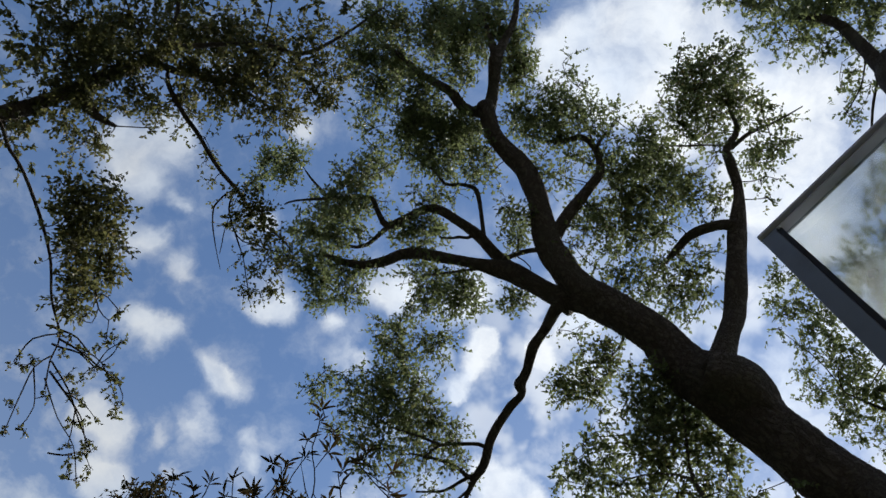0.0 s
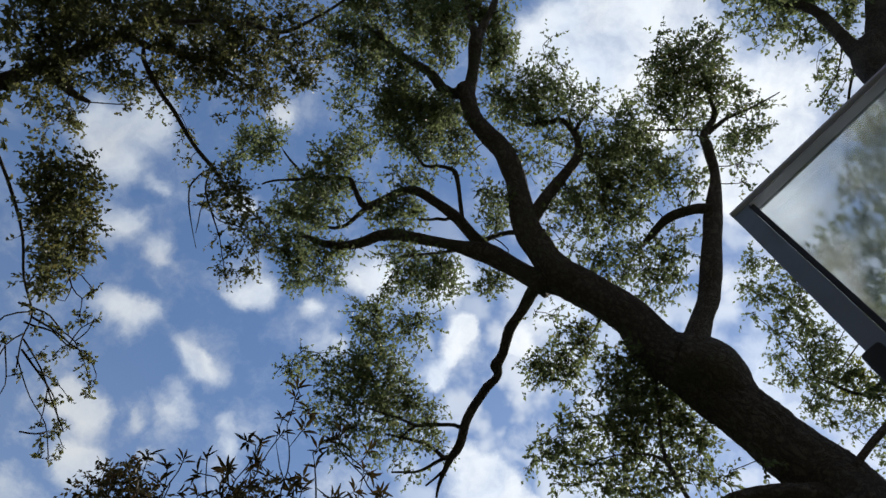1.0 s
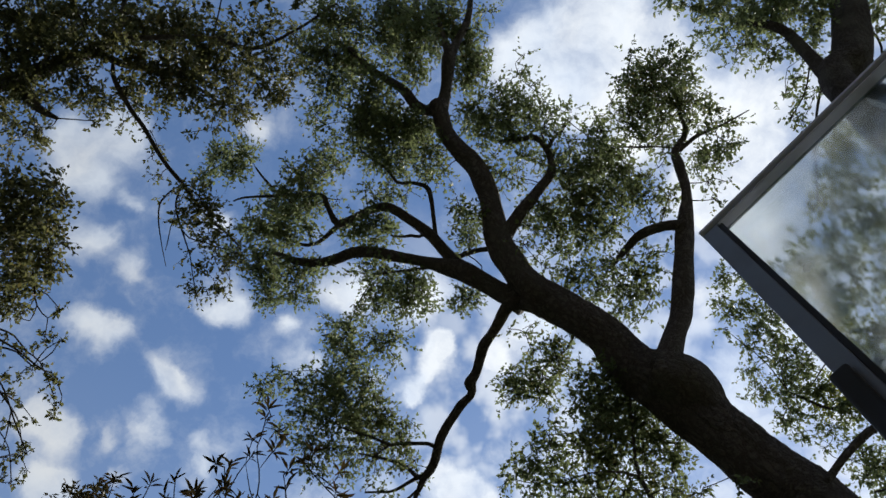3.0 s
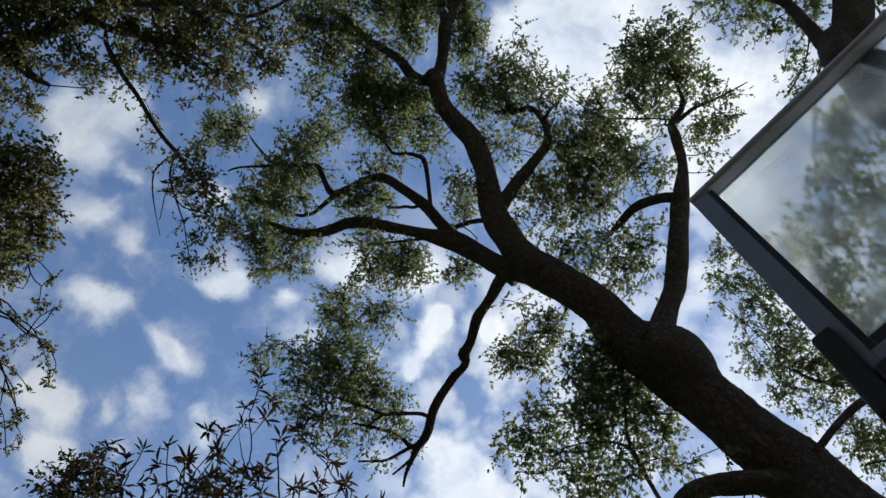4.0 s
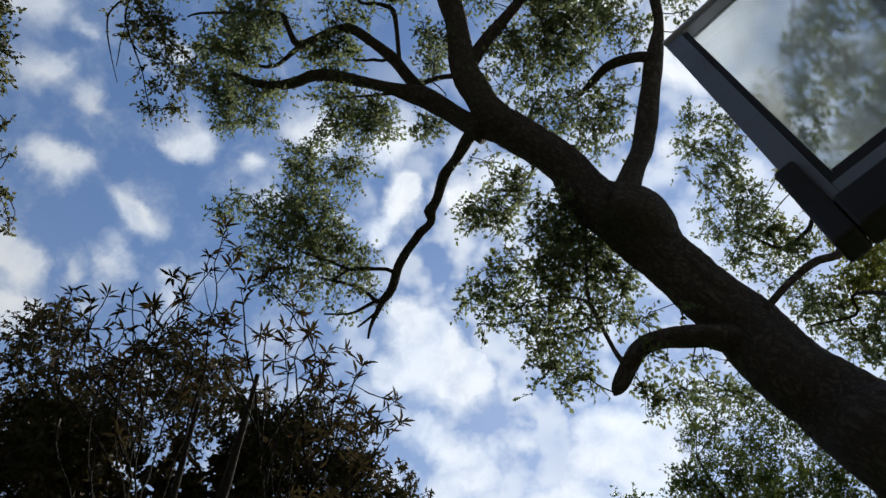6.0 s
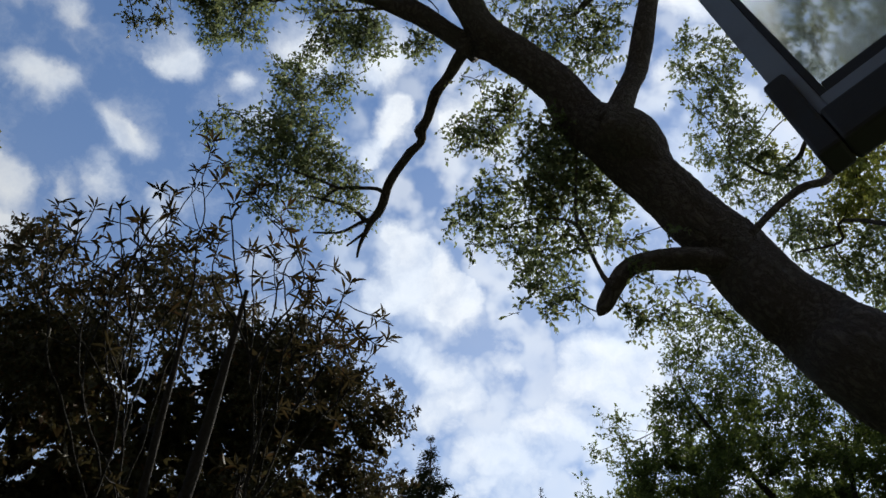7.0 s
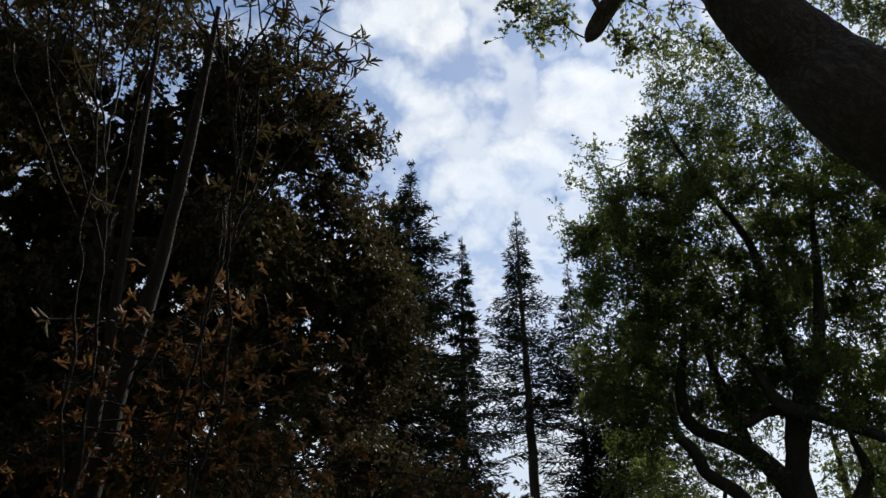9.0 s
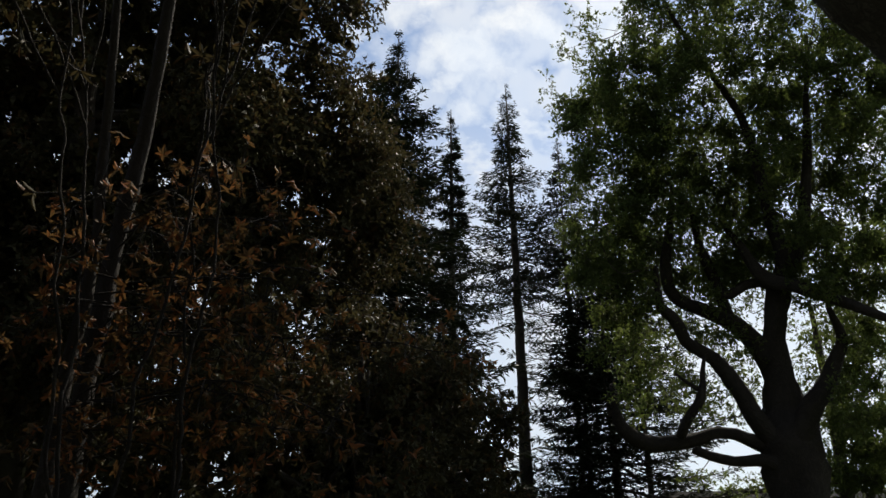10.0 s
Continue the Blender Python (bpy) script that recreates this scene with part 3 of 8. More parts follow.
    r = limb(tree, [(1.438, 2.089, 7.107, 0.053), (1.346, 2.092, 7.163, 0.045), (1.276, 2.116, 7.213, 0.041), (1.193, 2.149, 7.251, 0.042), (1.124, 2.202, 7.278, 0.038), (1.065, 2.277, 7.301, 0.034), (1.005, 2.354, 7.323, 0.026), (0.947, 2.428, 7.336, 0.015)], BARK)
    s = limb(tree, [(1.658, 3.156, 5.251, 0.100), (1.507, 3.117, 5.240, 0.088), (1.384, 3.085, 5.231, 0.069), (1.274, 3.098, 5.239, 0.066), (1.144, 3.111, 5.236, 0.062), (1.045, 3.126, 5.218, 0.061), (0.982, 3.149, 5.182, 0.061), (0.938, 3.180, 5.135, 0.057), (0.893, 3.216, 5.079, 0.055), (0.855, 3.247, 5.022, 0.049), (0.831, 3.254, 4.987, 0.032), (0.814, 3.253, 4.957, 0.010)], BARK, sides=28, step=0.03, furrow=0.006, label="broken-off limb stub")
    t = limb(tree, [(0.909, 3.159, 5.065, 0.023), (0.869, 3.164, 5.186, 0.016), (0.840, 3.166, 5.368, 0.015), (0.817, 3.171, 5.546, 0.015), (0.798, 3.169, 5.696, 0.014), (0.798, 3.162, 5.841, 0.011), (0.816, 3.137, 6.000, 0.010), (0.842, 3.076, 6.179, 0.008), (0.865, 3.010, 6.361, 0.006)], BARK, sides=8)
    u = limb(tree, [(0.783, 3.085, 5.596, 0.011), (0.710, 3.100, 5.676, 0.009), (0.624, 3.134, 5.749, 0.007), (0.505, 3.183, 5.815, 0.005), (0.382, 3.257, 5.865, 0.004)], BARK, sides=8)
    limb(tree, [(1.715, 2.989, 5.289, 0.032), (1.780, 2.957, 5.346, 0.024), (1.838, 2.931, 5.396, 0.023), (1.914, 2.898, 5.452, 0.023), (2.006, 2.861, 5.510, 0.025), (2.097, 2.837, 5.556, 0.027), (2.191, 2.838, 5.588, 0.028), (2.251, 2.844, 5.631, 0.029), (2.290, 2.840, 5.704, 0.027), (2.312, 2.811, 5.805, 0.027), (2.323, 2.774, 5.909, 0.028), (2.333, 2.700, 6.057, 0.025)], BARK)
    limb(tree, [(0.983, 2.693, 6.175, 0.147), (1.116, 2.745, 6.118, 0.168), (1.220, 2.811, 6.029, 0.156), (1.287, 2.865, 5.942, 0.117), (1.312, 2.922, 5.876, 0.050), (1.360, 2.990, 5.760, 0.050)], BARK, "burl", sides=28, step=0.03, furrow=0.008)
    w = limb(tree, [(0.559, 2.649, 6.714, 0.012), (0.517, 2.728, 6.682, 0.010), (0.453, 2.786, 6.656, 0.008), (0.369, 2.828, 6.636, 0.007), (0.305, 2.878, 6.611, 0.005)], BARK, sides=6)
    d2 = limb(tree, [(-0.309, 2.346, 7.344, 0.017), (-0.419, 2.336, 7.389, 0.014), (-0.531, 2.342, 7.416, 0.013), (-0.645, 2.355, 7.437, 0.011), (-0.783, 2.365, 7.468, 0.009), (-0.902, 2.382, 7.509, 0.006)], BARK, sides=6)
    e2 = limb(tree, [(-0.465, 2.139, 7.660, 0.018), (-0.539, 2.160, 7.655, 0.014), (-0.602, 2.149, 7.667, 0.014), (-0.676, 2.155, 7.674, 0.010), (-0.767, 2.139, 7.692, 0.007)], BARK, sides=6)
    p2 = limb(tree, [(1.541, 1.689, 7.799, 0.011), (1.415, 1.665, 7.800, 0.008), (1.218, 1.646, 7.791, 0.009), (1.043, 1.622, 7.789, 0.004)], BARK, sides=6)
    limb(tree, [(-0.694, 3.813, 6.629, 0.013), (-0.768, 3.861, 6.602, 0.011), (-0.849, 3.904, 6.568, 0.008)], BARK, sides=6)
    l2 = limb(tree, [(-0.894, 3.544, 6.837, 0.011), (-0.961, 3.582, 6.837, 0.010), (-1.024, 3.625, 6.830, 0.007)], BARK, sides=6)
    e3 = limb(tree, [(-1.760, 1.872, 8.268, 0.010), (-1.817, 1.797, 8.299, 0.010), (-1.897, 1.701, 8.339, 0.009), (-1.949, 1.621, 8.373, 0.006)], BARK, sides=6)
    j3 = limb(tree, [(0.553, 1.619, 8.014, 0.011), (0.533, 1.535, 8.116, 0.009), (0.515, 1.445, 8.175, 0.006)], BARK, sides=6)
    foliage(tree, [(-1.21, 0.51, 8.98, 0.20, 4.6), (-1.04, 0.48, 9.06, 0.12, 3.7), (-0.95, 0.59, 9.04, 0.15, 3.7), (-0.71, 0.72, 9.06, 0.21, 4.6), (-0.68, 0.47, 9.08, 0.15, 3.7), (-0.57, 0.55, 9.16, 0.17, 4.6), (-0.42, 0.62, 8.63, 0.20, 4.6), (-0.28, 0.54, 8.94, 0.17, 4.6), (-0.26, 0.82, 9.02, 0.17, 4.6), (-0.14, 0.63, 9.01, 0.15, 4.6), (-0.01, 0.85, 9.03, 0.17, 4.6), (0.10, 0.68, 8.74, 0.07, 1.9), (0.22, 0.60, 9.03, 0.09, 1.9), (-1.28, 0.76, 8.67, 0.21, 4.6), (-1.23, 1.06, 8.69, 0.18, 4.6), (-1.04, 0.85, 8.81, 0.19, 4.6), (-0.82, 1.01, 8.39, 0.18, 4.6), (-0.50, 0.86, 8.55, 0.17, 4.6), (-0.44, 1.02, 8.46, 0.11, 1.9)], LEAF_MAIN, BARK_DARK, [a, b, c, e, h, stem, d], 100, size=0.033, width=0.6, per=6, spread=0.26, twigs=0.45)
    foliage(tree, [(-0.07, 1.15, 8.76, 0.11, 3.7), (0.02, 1.02, 8.82, 0.18, 4.6), (0.14, 0.91, 8.59, 0.08, 1.9), (-1.42, 1.29, 8.67, 0.09, 3.7), (-1.27, 1.29, 8.26, 0.06, 3.7), (-1.01, 1.48, 8.45, 0.16, 4.6), (-0.91, 1.19, 8.36, 0.11, 4.6), (-0.91, 1.30, 8.20, 0.15, 4.6), (-0.82, 1.35, 8.66, 0.19, 4.6), (-0.80, 1.54, 8.19, 0.13, 4.6), (-0.59, 1.37, 8.24, 0.20, 4.6), (-0.64, 1.62, 8.52, 0.17, 4.6), (-0.42, 1.46, 8.49, 0.17, 4.6), (-0.37, 1.57, 8.01, 0.11, 4.6), (-0.96, 1.74, 8.53, 0.07, 3.7), (-0.73, 1.72, 8.26, 0.14, 3.7), (-0.44, 1.74, 8.19, 0.11, 3.7), (-0.29, 1.71, 7.87, 0.08, 1.9)], LEAF_MAIN, BARK_DARK, [a, b, c, e, h, stem, d], 101, size=0.033, width=0.6, per=6, spread=0.26, twigs=0.45)
    foliage(tree, [(-2.32, 1.53, 8.67, 0.14, 3.7), (-2.03, 1.50, 8.57, 0.07, 3.7), (-1.36, 1.61, 8.60, 0.14, 3.7), (-2.45, 1.67, 8.58, 0.11, 3.7), (-2.11, 1.63, 8.29, 0.11, 3.7), (-2.06, 1.51, 8.38, 0.12, 4.6), (-1.66, 1.82, 8.15, 0.11, 4.6), (-1.59, 1.62, 8.22, 0.07, 3.7), (-1.49, 1.74, 8.09, 0.12, 4.6), (-1.41, 1.69, 8.23, 0.12, 4.6), (-1.46, 1.95, 8.27, 0.10, 4.6), (-1.22, 1.62, 8.07, 0.09, 3.7), (-1.26, 1.96, 8.27, 0.06, 1.9), (-0.97, 1.83, 8.02, 0.07, 1.9), (-0.82, 1.90, 7.86, 0.08, 4.6), (-0.80, 1.92, 8.19, 0.09, 3.7), (-0.64, 1.91, 7.98, 0.07, 1.9), (-0.43, 1.79, 7.96, 0.08, 1.9)], LEAF_MAIN, BARK_DARK, [d, e, e3, g, h, d2], 102, size=0.033, width=0.6, per=6, spread=0.26, twigs=0.45)
    foliage(tree, [(-2.25, 2.26, 8.06, 0.07, 3.7), (-2.11, 2.15, 8.28, 0.09, 3.7), (-1.96, 1.97, 8.03, 0.06, 3.7), (-2.07, 2.33, 8.18, 0.07, 1.9), (-1.85, 2.05, 7.93, 0.13, 4.6), (-1.89, 2.31, 8.07, 0.12, 4.6), (-1.87, 2.04, 8.44, 0.16, 4.6), (-1.65, 2.09, 7.86, 0.13, 4.6), (-1.65, 2.06, 8.36, 0.16, 4.6), (-1.51, 2.15, 8.08, 0.09, 3.7), (-1.19, 2.17, 8.13, 0.08, 3.7), (-1.02, 2.08, 7.75, 0.12, 4.6), (-0.88, 2.11, 7.50, 0.07, 3.7), (-0.87, 2.02, 7.75, 0.10, 4.6), (-0.81, 2.19, 7.98, 0.10, 4.6), (-2.11, 2.24, 7.83, 0.06, 3.7), (-2.00, 2.43, 8.01, 0.11, 4.6), (-1.94, 2.68, 7.99, 0.12, 4.6)], LEAF_MAIN, BARK_DARK, [d, e, e3, g, h, d2], 103, size=0.033, width=0.6, per=6, spread=0.26, twigs=0.45)
    foliage(tree, [(-1.88, 2.52, 8.07, 0.14, 4.6), (-1.65, 2.38, 7.81, 0.12, 4.6), (-1.66, 2.58, 7.72, 0.11, 3.7), (-1.52, 2.41, 7.87, 0.10, 3.7), (-1.56, 2.63, 7.90, 0.09, 1.9), (-1.32, 2.33, 7.62, 0.08, 1.9), (-1.07, 2.46, 7.71, 0.08, 1.9), (-0.97, 2.37, 7.73, 0.08, 3.7), (-0.94, 2.64, 7.60, 0.12, 4.6), (-0.83, 2.31, 7.32, 0.08, 3.7), (-0.85, 2.56, 7.67, 0.13, 4.6), (-0.67, 2.53, 7.22, 0.12, 4.6), (-0.62, 2.41, 7.38, 0.11, 3.7), (-0.55, 2.51, 7.46, 0.11, 3.7), (-0.53, 2.67, 7.54, 0.09, 3.7), (-1.06, 2.64, 7.39, 0.08, 1.9)], LEAF_MAIN, BARK_DARK, [d, e, e3, g, h, d2], 104, size=0.033, width=0.6, per=6, spread=0.26, twigs=0.45)
    foliage(tree, [(-1.35, 2.89, 7.63, 0.08, 3.7), (-1.16, 2.79, 7.40, 0.09, 3.7), (-1.24, 2.84, 7.29, 0.11, 4.6), (-1.15, 2.93, 7.18, 0.09, 4.6), (-0.94, 2.77, 7.12, 0.10, 3.7), (-0.85, 2.83, 7.01, 0.08, 1.9), (-0.76, 2.77, 7.07, 0.09, 3.7), (-0.80, 3.00, 7.22, 0.04, 1.9)], LEAF_MAIN, BARK_DARK, [d, d2, e2], 105, size=0.033, width=0.6, per=6, spread=0.26, twigs=0.45)
    foliage(tree, [(-0.21, 1.95, 7.93, 0.05, 1.9), (-0.24, 2.00, 7.41, 0.04, 1.9), (-0.17, 1.87, 7.43, 0.07, 3.7), (-0.13, 2.15, 7.75, 0.10, 4.6), (-0.12, 2.19, 7.53, 0.07, 4.6), (-0.05, 2.00, 7.50, 0.08, 4.6), (-0.33, 2.58, 7.25, 0.06, 1.9), (-0.20, 2.60, 7.38, 0.12, 3.7), (-0.09, 2.55, 7.45, 0.06, 1.9), (-0.02, 2.50, 7.22, 0.05, 1.9)], LEAF_MAIN, BARK_DARK, [stem, i], 106, size=0.033, width=0.6, per=6, spread=0.26, twigs=0.45)
    foliage(tree, [(-1.89, 3.09, 7.13, 0.08, 3.7), (-1.74, 2.92, 7.04, 0.04, 1.9), (-1.82, 3.17, 7.36, 0.08, 3.7), (-1.57, 3.00, 6.98, 0.06, 1.9), (-1.56, 3.15, 7.15, 0.09, 3.7), (-1.53, 3.11, 7.36, 0.06, 1.9), (-1.37, 3.08, 7.00, 0.10, 4.6), (-1.33, 3.14, 7.29, 0.10, 4.6), (-1.21, 3.19, 7.37, 0.11, 4.6), (-1.05, 3.16, 7.20, 0.08, 4.6), (-1.78, 3.48, 7.12, 0.08, 1.9), (-1.64, 3.20, 6.91, 0.07, 1.9), (-1.55, 3.33, 7.02, 0.09, 3.7), (-1.52, 3.42, 6.82, 0.10, 3.7), (-1.50, 3.35, 7.23, 0.10, 3.7), (-1.36, 3.33, 6.95, 0.10, 4.6), (-1.27, 3.23, 7.09, 0.13, 4.6), (-1.24, 3.51, 7.23, 0.12, 4.6), (-1.13, 3.35, 7.22, 0.12, 4.6)], LEAF_MAIN, BARK_DARK, [k, l, m, o, l2], 107, size=0.033, width=0.6, per=6, spread=0.26, twigs=0.45)
    foliage(tree, [(-1.16, 3.65, 7.13, 0.11, 4.6), (-1.01, 3.40, 6.98, 0.11, 4.6), (-0.96, 3.29, 7.05, 0.08, 4.6), (-0.95, 3.58, 7.01, 0.09, 3.7), (-0.90, 3.40, 6.97, 0.08, 4.6), (-0.78, 3.43, 6.83, 0.07, 3.7), (-0.74, 3.41, 6.88, 0.05, 3.7), (-1.45, 3.59, 6.72, 0.09, 3.7), (-1.38, 3.53, 6.89, 0.10, 3.7), (-1.32, 3.91, 7.00, 0.08, 1.9), (-1.26, 3.75, 7.09, 0.10, 3.7), (-1.04, 3.68, 6.93, 0.08, 3.7), (-1.04, 3.76, 6.80, 0.06, 1.9), (-0.98, 3.82, 6.65, 0.08, 1.9), (-0.83, 3.58, 6.67, 0.07, 3.7), (-0.78, 3.52, 6.77, 0.07, 3.7), (-0.73, 3.74, 6.90, 0.06, 1.9), (-0.70, 3.88, 6.86, 0.06, 1.9)], LEAF_MAIN, BARK_DARK, [k, l, m, o, l2], 108, size=0.033, width=0.6, per=6, spread=0.26, twigs=0.45)
    foliage(tree, [(0.10, 2.59, 6.73, 0.04, 1.9), (0.22, 2.71, 6.88, 0.05, 1.9), (0.26, 2.66, 6.90, 0.04, 1.9), (0.08, 2.96, 6.69, 0.06, 3.7), (0.15, 3.00, 6.66, 0.09, 4.6), (0.25, 2.82, 6.81, 0.07, 1.9), (0.24, 2.87, 6.59, 0.08, 3.7), (0.32, 3.02, 6.68, 0.10, 3.7), (0.37, 2.68, 6.65, 0.08, 3.7), (0.41, 2.83, 6.67, 0.10, 3.7), (0.46, 2.81, 6.82, 0.06, 1.9), (0.49, 2.93, 6.72, 0.06, 1.9), (0.52, 2.73, 6.63, 0.04, 1.9), (0.01, 3.16, 6.70, 0.03, 1.9), (0.11, 3.06, 6.62, 0.07, 3.7), (0.27, 3.08, 6.58, 0.06, 3.7)], LEAF_MAIN, BARK_DARK, [w], 109, size=0.033, width=0.6, per=6, spread=0.26, twigs=0.45)
    foliage(tree, [(0.56, 2.74, 6.24, 0.07, 5.0), (0.67, 2.76, 6.50, 0.04, 2.6), (0.70, 2.81, 6.34, 0.08, 5.0), (0.75, 2.80, 6.55, 0.04, 2.6), (0.28, 2.90, 6.03, 0.04, 2.6), (0.28, 3.07, 6.08, 0.06, 5.0), (0.40, 2.95, 6.16, 0.04, 2.6), (0.42, 3.06, 6.06, 0.05, 2.6), (0.52, 2.91, 6.22, 0.08, 5.0), (0.57, 3.07, 6.05, 0.09, 6.2), (0.66, 2.98, 6.44, 0.09, 6.2), (0.69, 3.10, 6.37, 0.11, 6.2), (0.68, 3.04, 6.00, 0.12, 6.2), (0.82, 3.04, 6.49, 0.09, 6.2), (0.85, 3.14, 6.41, 0.10, 6.2), (0.90, 3.16, 6.22, 0.10, 6.2)], LEAF_MAIN, BARK_DARK, [t, u, s], 110, size=0.033, width=0.6, per=6, spread=0.26, twigs=0.45)
    foliage(tree, [(0.98, 3.16, 6.44, 0.09, 6.2), (0.01, 3.33, 6.02, 0.05, 5.0), (0.04, 3.13, 5.93, 0.05, 5.0), (0.16, 3.04, 5.98, 0.05, 2.6), (0.15, 3.07, 5.81, 0.07, 5.0), (0.18, 3.35, 5.97, 0.08, 5.0), (0.31, 3.20, 6.07, 0.08, 5.0), (0.36, 3.27, 5.85, 0.08, 5.0), (0.49, 3.13, 5.96, 0.09, 5.0), (0.55, 3.31, 5.85, 0.09, 6.2), (0.63, 3.16, 5.91, 0.09, 5.0), (0.69, 3.14, 5.58, 0.07, 5.0), (0.87, 3.20, 6.01, 0.10, 5.0), (0.88, 3.20, 5.69, 0.07, 5.0), (1.02, 3.15, 6.06, 0.08, 6.2), (1.00, 3.11, 5.78, 0.07, 5.0)], LEAF_MAIN, BARK_DARK, [t, u, s], 111, size=0.033, width=0.6, per=6, spread=0.26, twigs=0.45)
    foliage(tree, [(0.97, 3.17, 5.60, 0.07, 5.0), (1.09, 3.17, 6.03, 0.05, 6.2), (1.09, 3.03, 5.39, 0.04, 2.6), (1.26, 2.99, 5.42, 0.04, 2.6), (0.13, 3.25, 5.66, 0.05, 2.6), (0.24, 3.29, 5.70, 0.05, 2.6), (0.42, 3.37, 5.73, 0.07, 5.0), (0.49, 3.46, 5.66, 0.07, 5.0), (0.58, 3.25, 5.56, 0.08, 5.0), (0.58, 3.40, 5.53, 0.07, 5.0), (0.69, 3.28, 5.37, 0.06, 2.6), (0.73, 3.13, 5.40, 0.06, 5.0), (1.02, 3.05, 5.36, 0.06, 2.6), (1.03, 3.11, 5.14, 0.05, 5.0), (1.14, 3.14, 5.07, 0.06, 2.6), (1.34, 3.14, 5.10, 0.05, 2.6)], LEAF_MAIN, BARK_DARK, [t, u, s], 112, size=0.033, width=0.6, per=6, spread=0.26, twigs=0.45)
    foliage(tree, [(0.38, 3.36, 5.17, 0.04, 2.6), (0.49, 3.28, 5.23, 0.08, 5.0), (0.51, 3.22, 4.97, 0.05, 2.6), (0.56, 3.16, 4.95, 0.06, 2.6), (0.66, 3.22, 5.15, 0.06, 5.0), (0.70, 3.22, 5.05, 0.04, 2.6), (1.00, 3.32, 5.09, 0.05, 5.0), (1.10, 3.39, 5.06, 0.07, 6.2), (1.20, 3.32, 5.00, 0.05, 5.0), (1.31, 3.43, 5.24, 0.06, 2.6), (1.33, 3.22, 5.00, 0.03, 2.6), (1.48, 3.38, 5.07, 0.06, 5.0), (1.59, 3.38, 5.02, 0.04, 2.6)], LEAF_MAIN, BARK_DARK, [t, u, s], 113, size=0.033, width=0.6, per=6, spread=0.26, twigs=0.45)
    foliage(tree, [(1.21, 1.17, 8.08, 0.08, 3.7), (1.27, 0.97, 8.09, 0.06, 3.7), (1.33, 1.32, 8.24, 0.12, 4.6), (1.42, 1.10, 8.21, 0.11, 3.7), (1.42, 1.18, 8.00, 0.11, 4.6), (1.50, 1.38, 8.21, 0.14, 4.6), (1.57, 1.05, 8.10, 0.09, 3.7), (1.61, 1.26, 8.26, 0.12, 4.6), (1.66, 1.40, 8.10, 0.11, 4.6), (1.75, 1.06, 8.36, 0.08, 3.7), (1.77, 1.33, 8.45, 0.09, 4.6), (1.80, 1.19, 8.43, 0.08, 3.7), (1.79, 1.41, 8.08, 0.09, 3.7), (1.10, 1.36, 8.10, 0.05, 1.9), (1.11, 1.43, 7.99, 0.05, 1.9), (1.20, 1.48, 7.84, 0.09, 3.7), (1.25, 1.37, 7.83, 0.11, 4.6), (1.26, 1.59, 7.91, 0.08, 3.7)], LEAF_MAIN, BARK_DARK, [p, q, p2], 114, size=0.033, width=0.6, per=6, spread=0.26, twigs=0.45)
    foliage(tree, [(1.34, 1.66, 7.88, 0.05, 3.7), (1.45, 1.65, 8.09, 0.08, 4.6), (1.53, 1.55, 8.22, 0.11, 4.6), (1.56, 1.61, 7.98, 0.06, 3.7), (1.71, 1.53, 7.95, 0.08, 1.9), (1.82, 1.81, 8.02, 0.09, 3.7), (1.78, 1.54, 7.73, 0.06, 3.7), (1.82, 1.44, 7.85, 0.07, 3.7), (1.92, 1.78, 7.91, 0.08, 3.7), (2.00, 1.60, 8.03, 0.06, 3.7), (1.95, 1.70, 7.75, 0.06, 3.7), (2.09, 1.60, 8.06, 0.04, 1.9), (1.74, 1.88, 7.92, 0.08, 3.7), (1.72, 1.92, 7.52, 0.06, 1.9), (1.82, 1.84, 7.74, 0.07, 3.7), (1.70, 1.97, 7.31, 0.05, 1.9), (1.86, 1.93, 7.58, 0.04, 1.9), (2.05, 1.92, 8.06, 0.05, 1.9)], LEAF_MAIN, BARK_DARK, [p, q, p2], 115, size=0.033, width=0.6, per=6, spread=0.26, twigs=0.45)
    foliage(tree, [(0.06, 1.24, 8.34, 0.09, 1.9), (0.20, 1.21, 8.61, 0.09, 1.9), (0.32, 1.17, 8.58, 0.09, 1.9), (0.42, 1.06, 8.42, 0.07, 1.9), (0.44, 0.91, 8.30, 0.05, 1.9), (0.42, 1.34, 8.52, 0.12, 3.7), (0.49, 1.17, 8.31, 0.05, 1.9), (0.56, 1.14, 8.28, 0.04, 1.9), (-0.06, 1.30, 8.32, 0.09, 3.7), (-0.08, 1.52, 8.60, 0.08, 3.7), (0.02, 1.41, 8.37, 0.11, 3.7), (0.06, 1.53, 8.23, 0.11, 3.7), (0.12, 1.39, 8.35, 0.11, 3.7), (0.26, 1.27, 8.13, 0.12, 4.6), (0.26, 1.46, 8.36, 0.12, 4.6), (0.29, 1.57, 8.24, 0.11, 4.6)], LEAF_MAIN, BARK_DARK, [j, j2, j3], 116, size=0.033, width=0.6, per=6, spread=0.26, twigs=0.45)
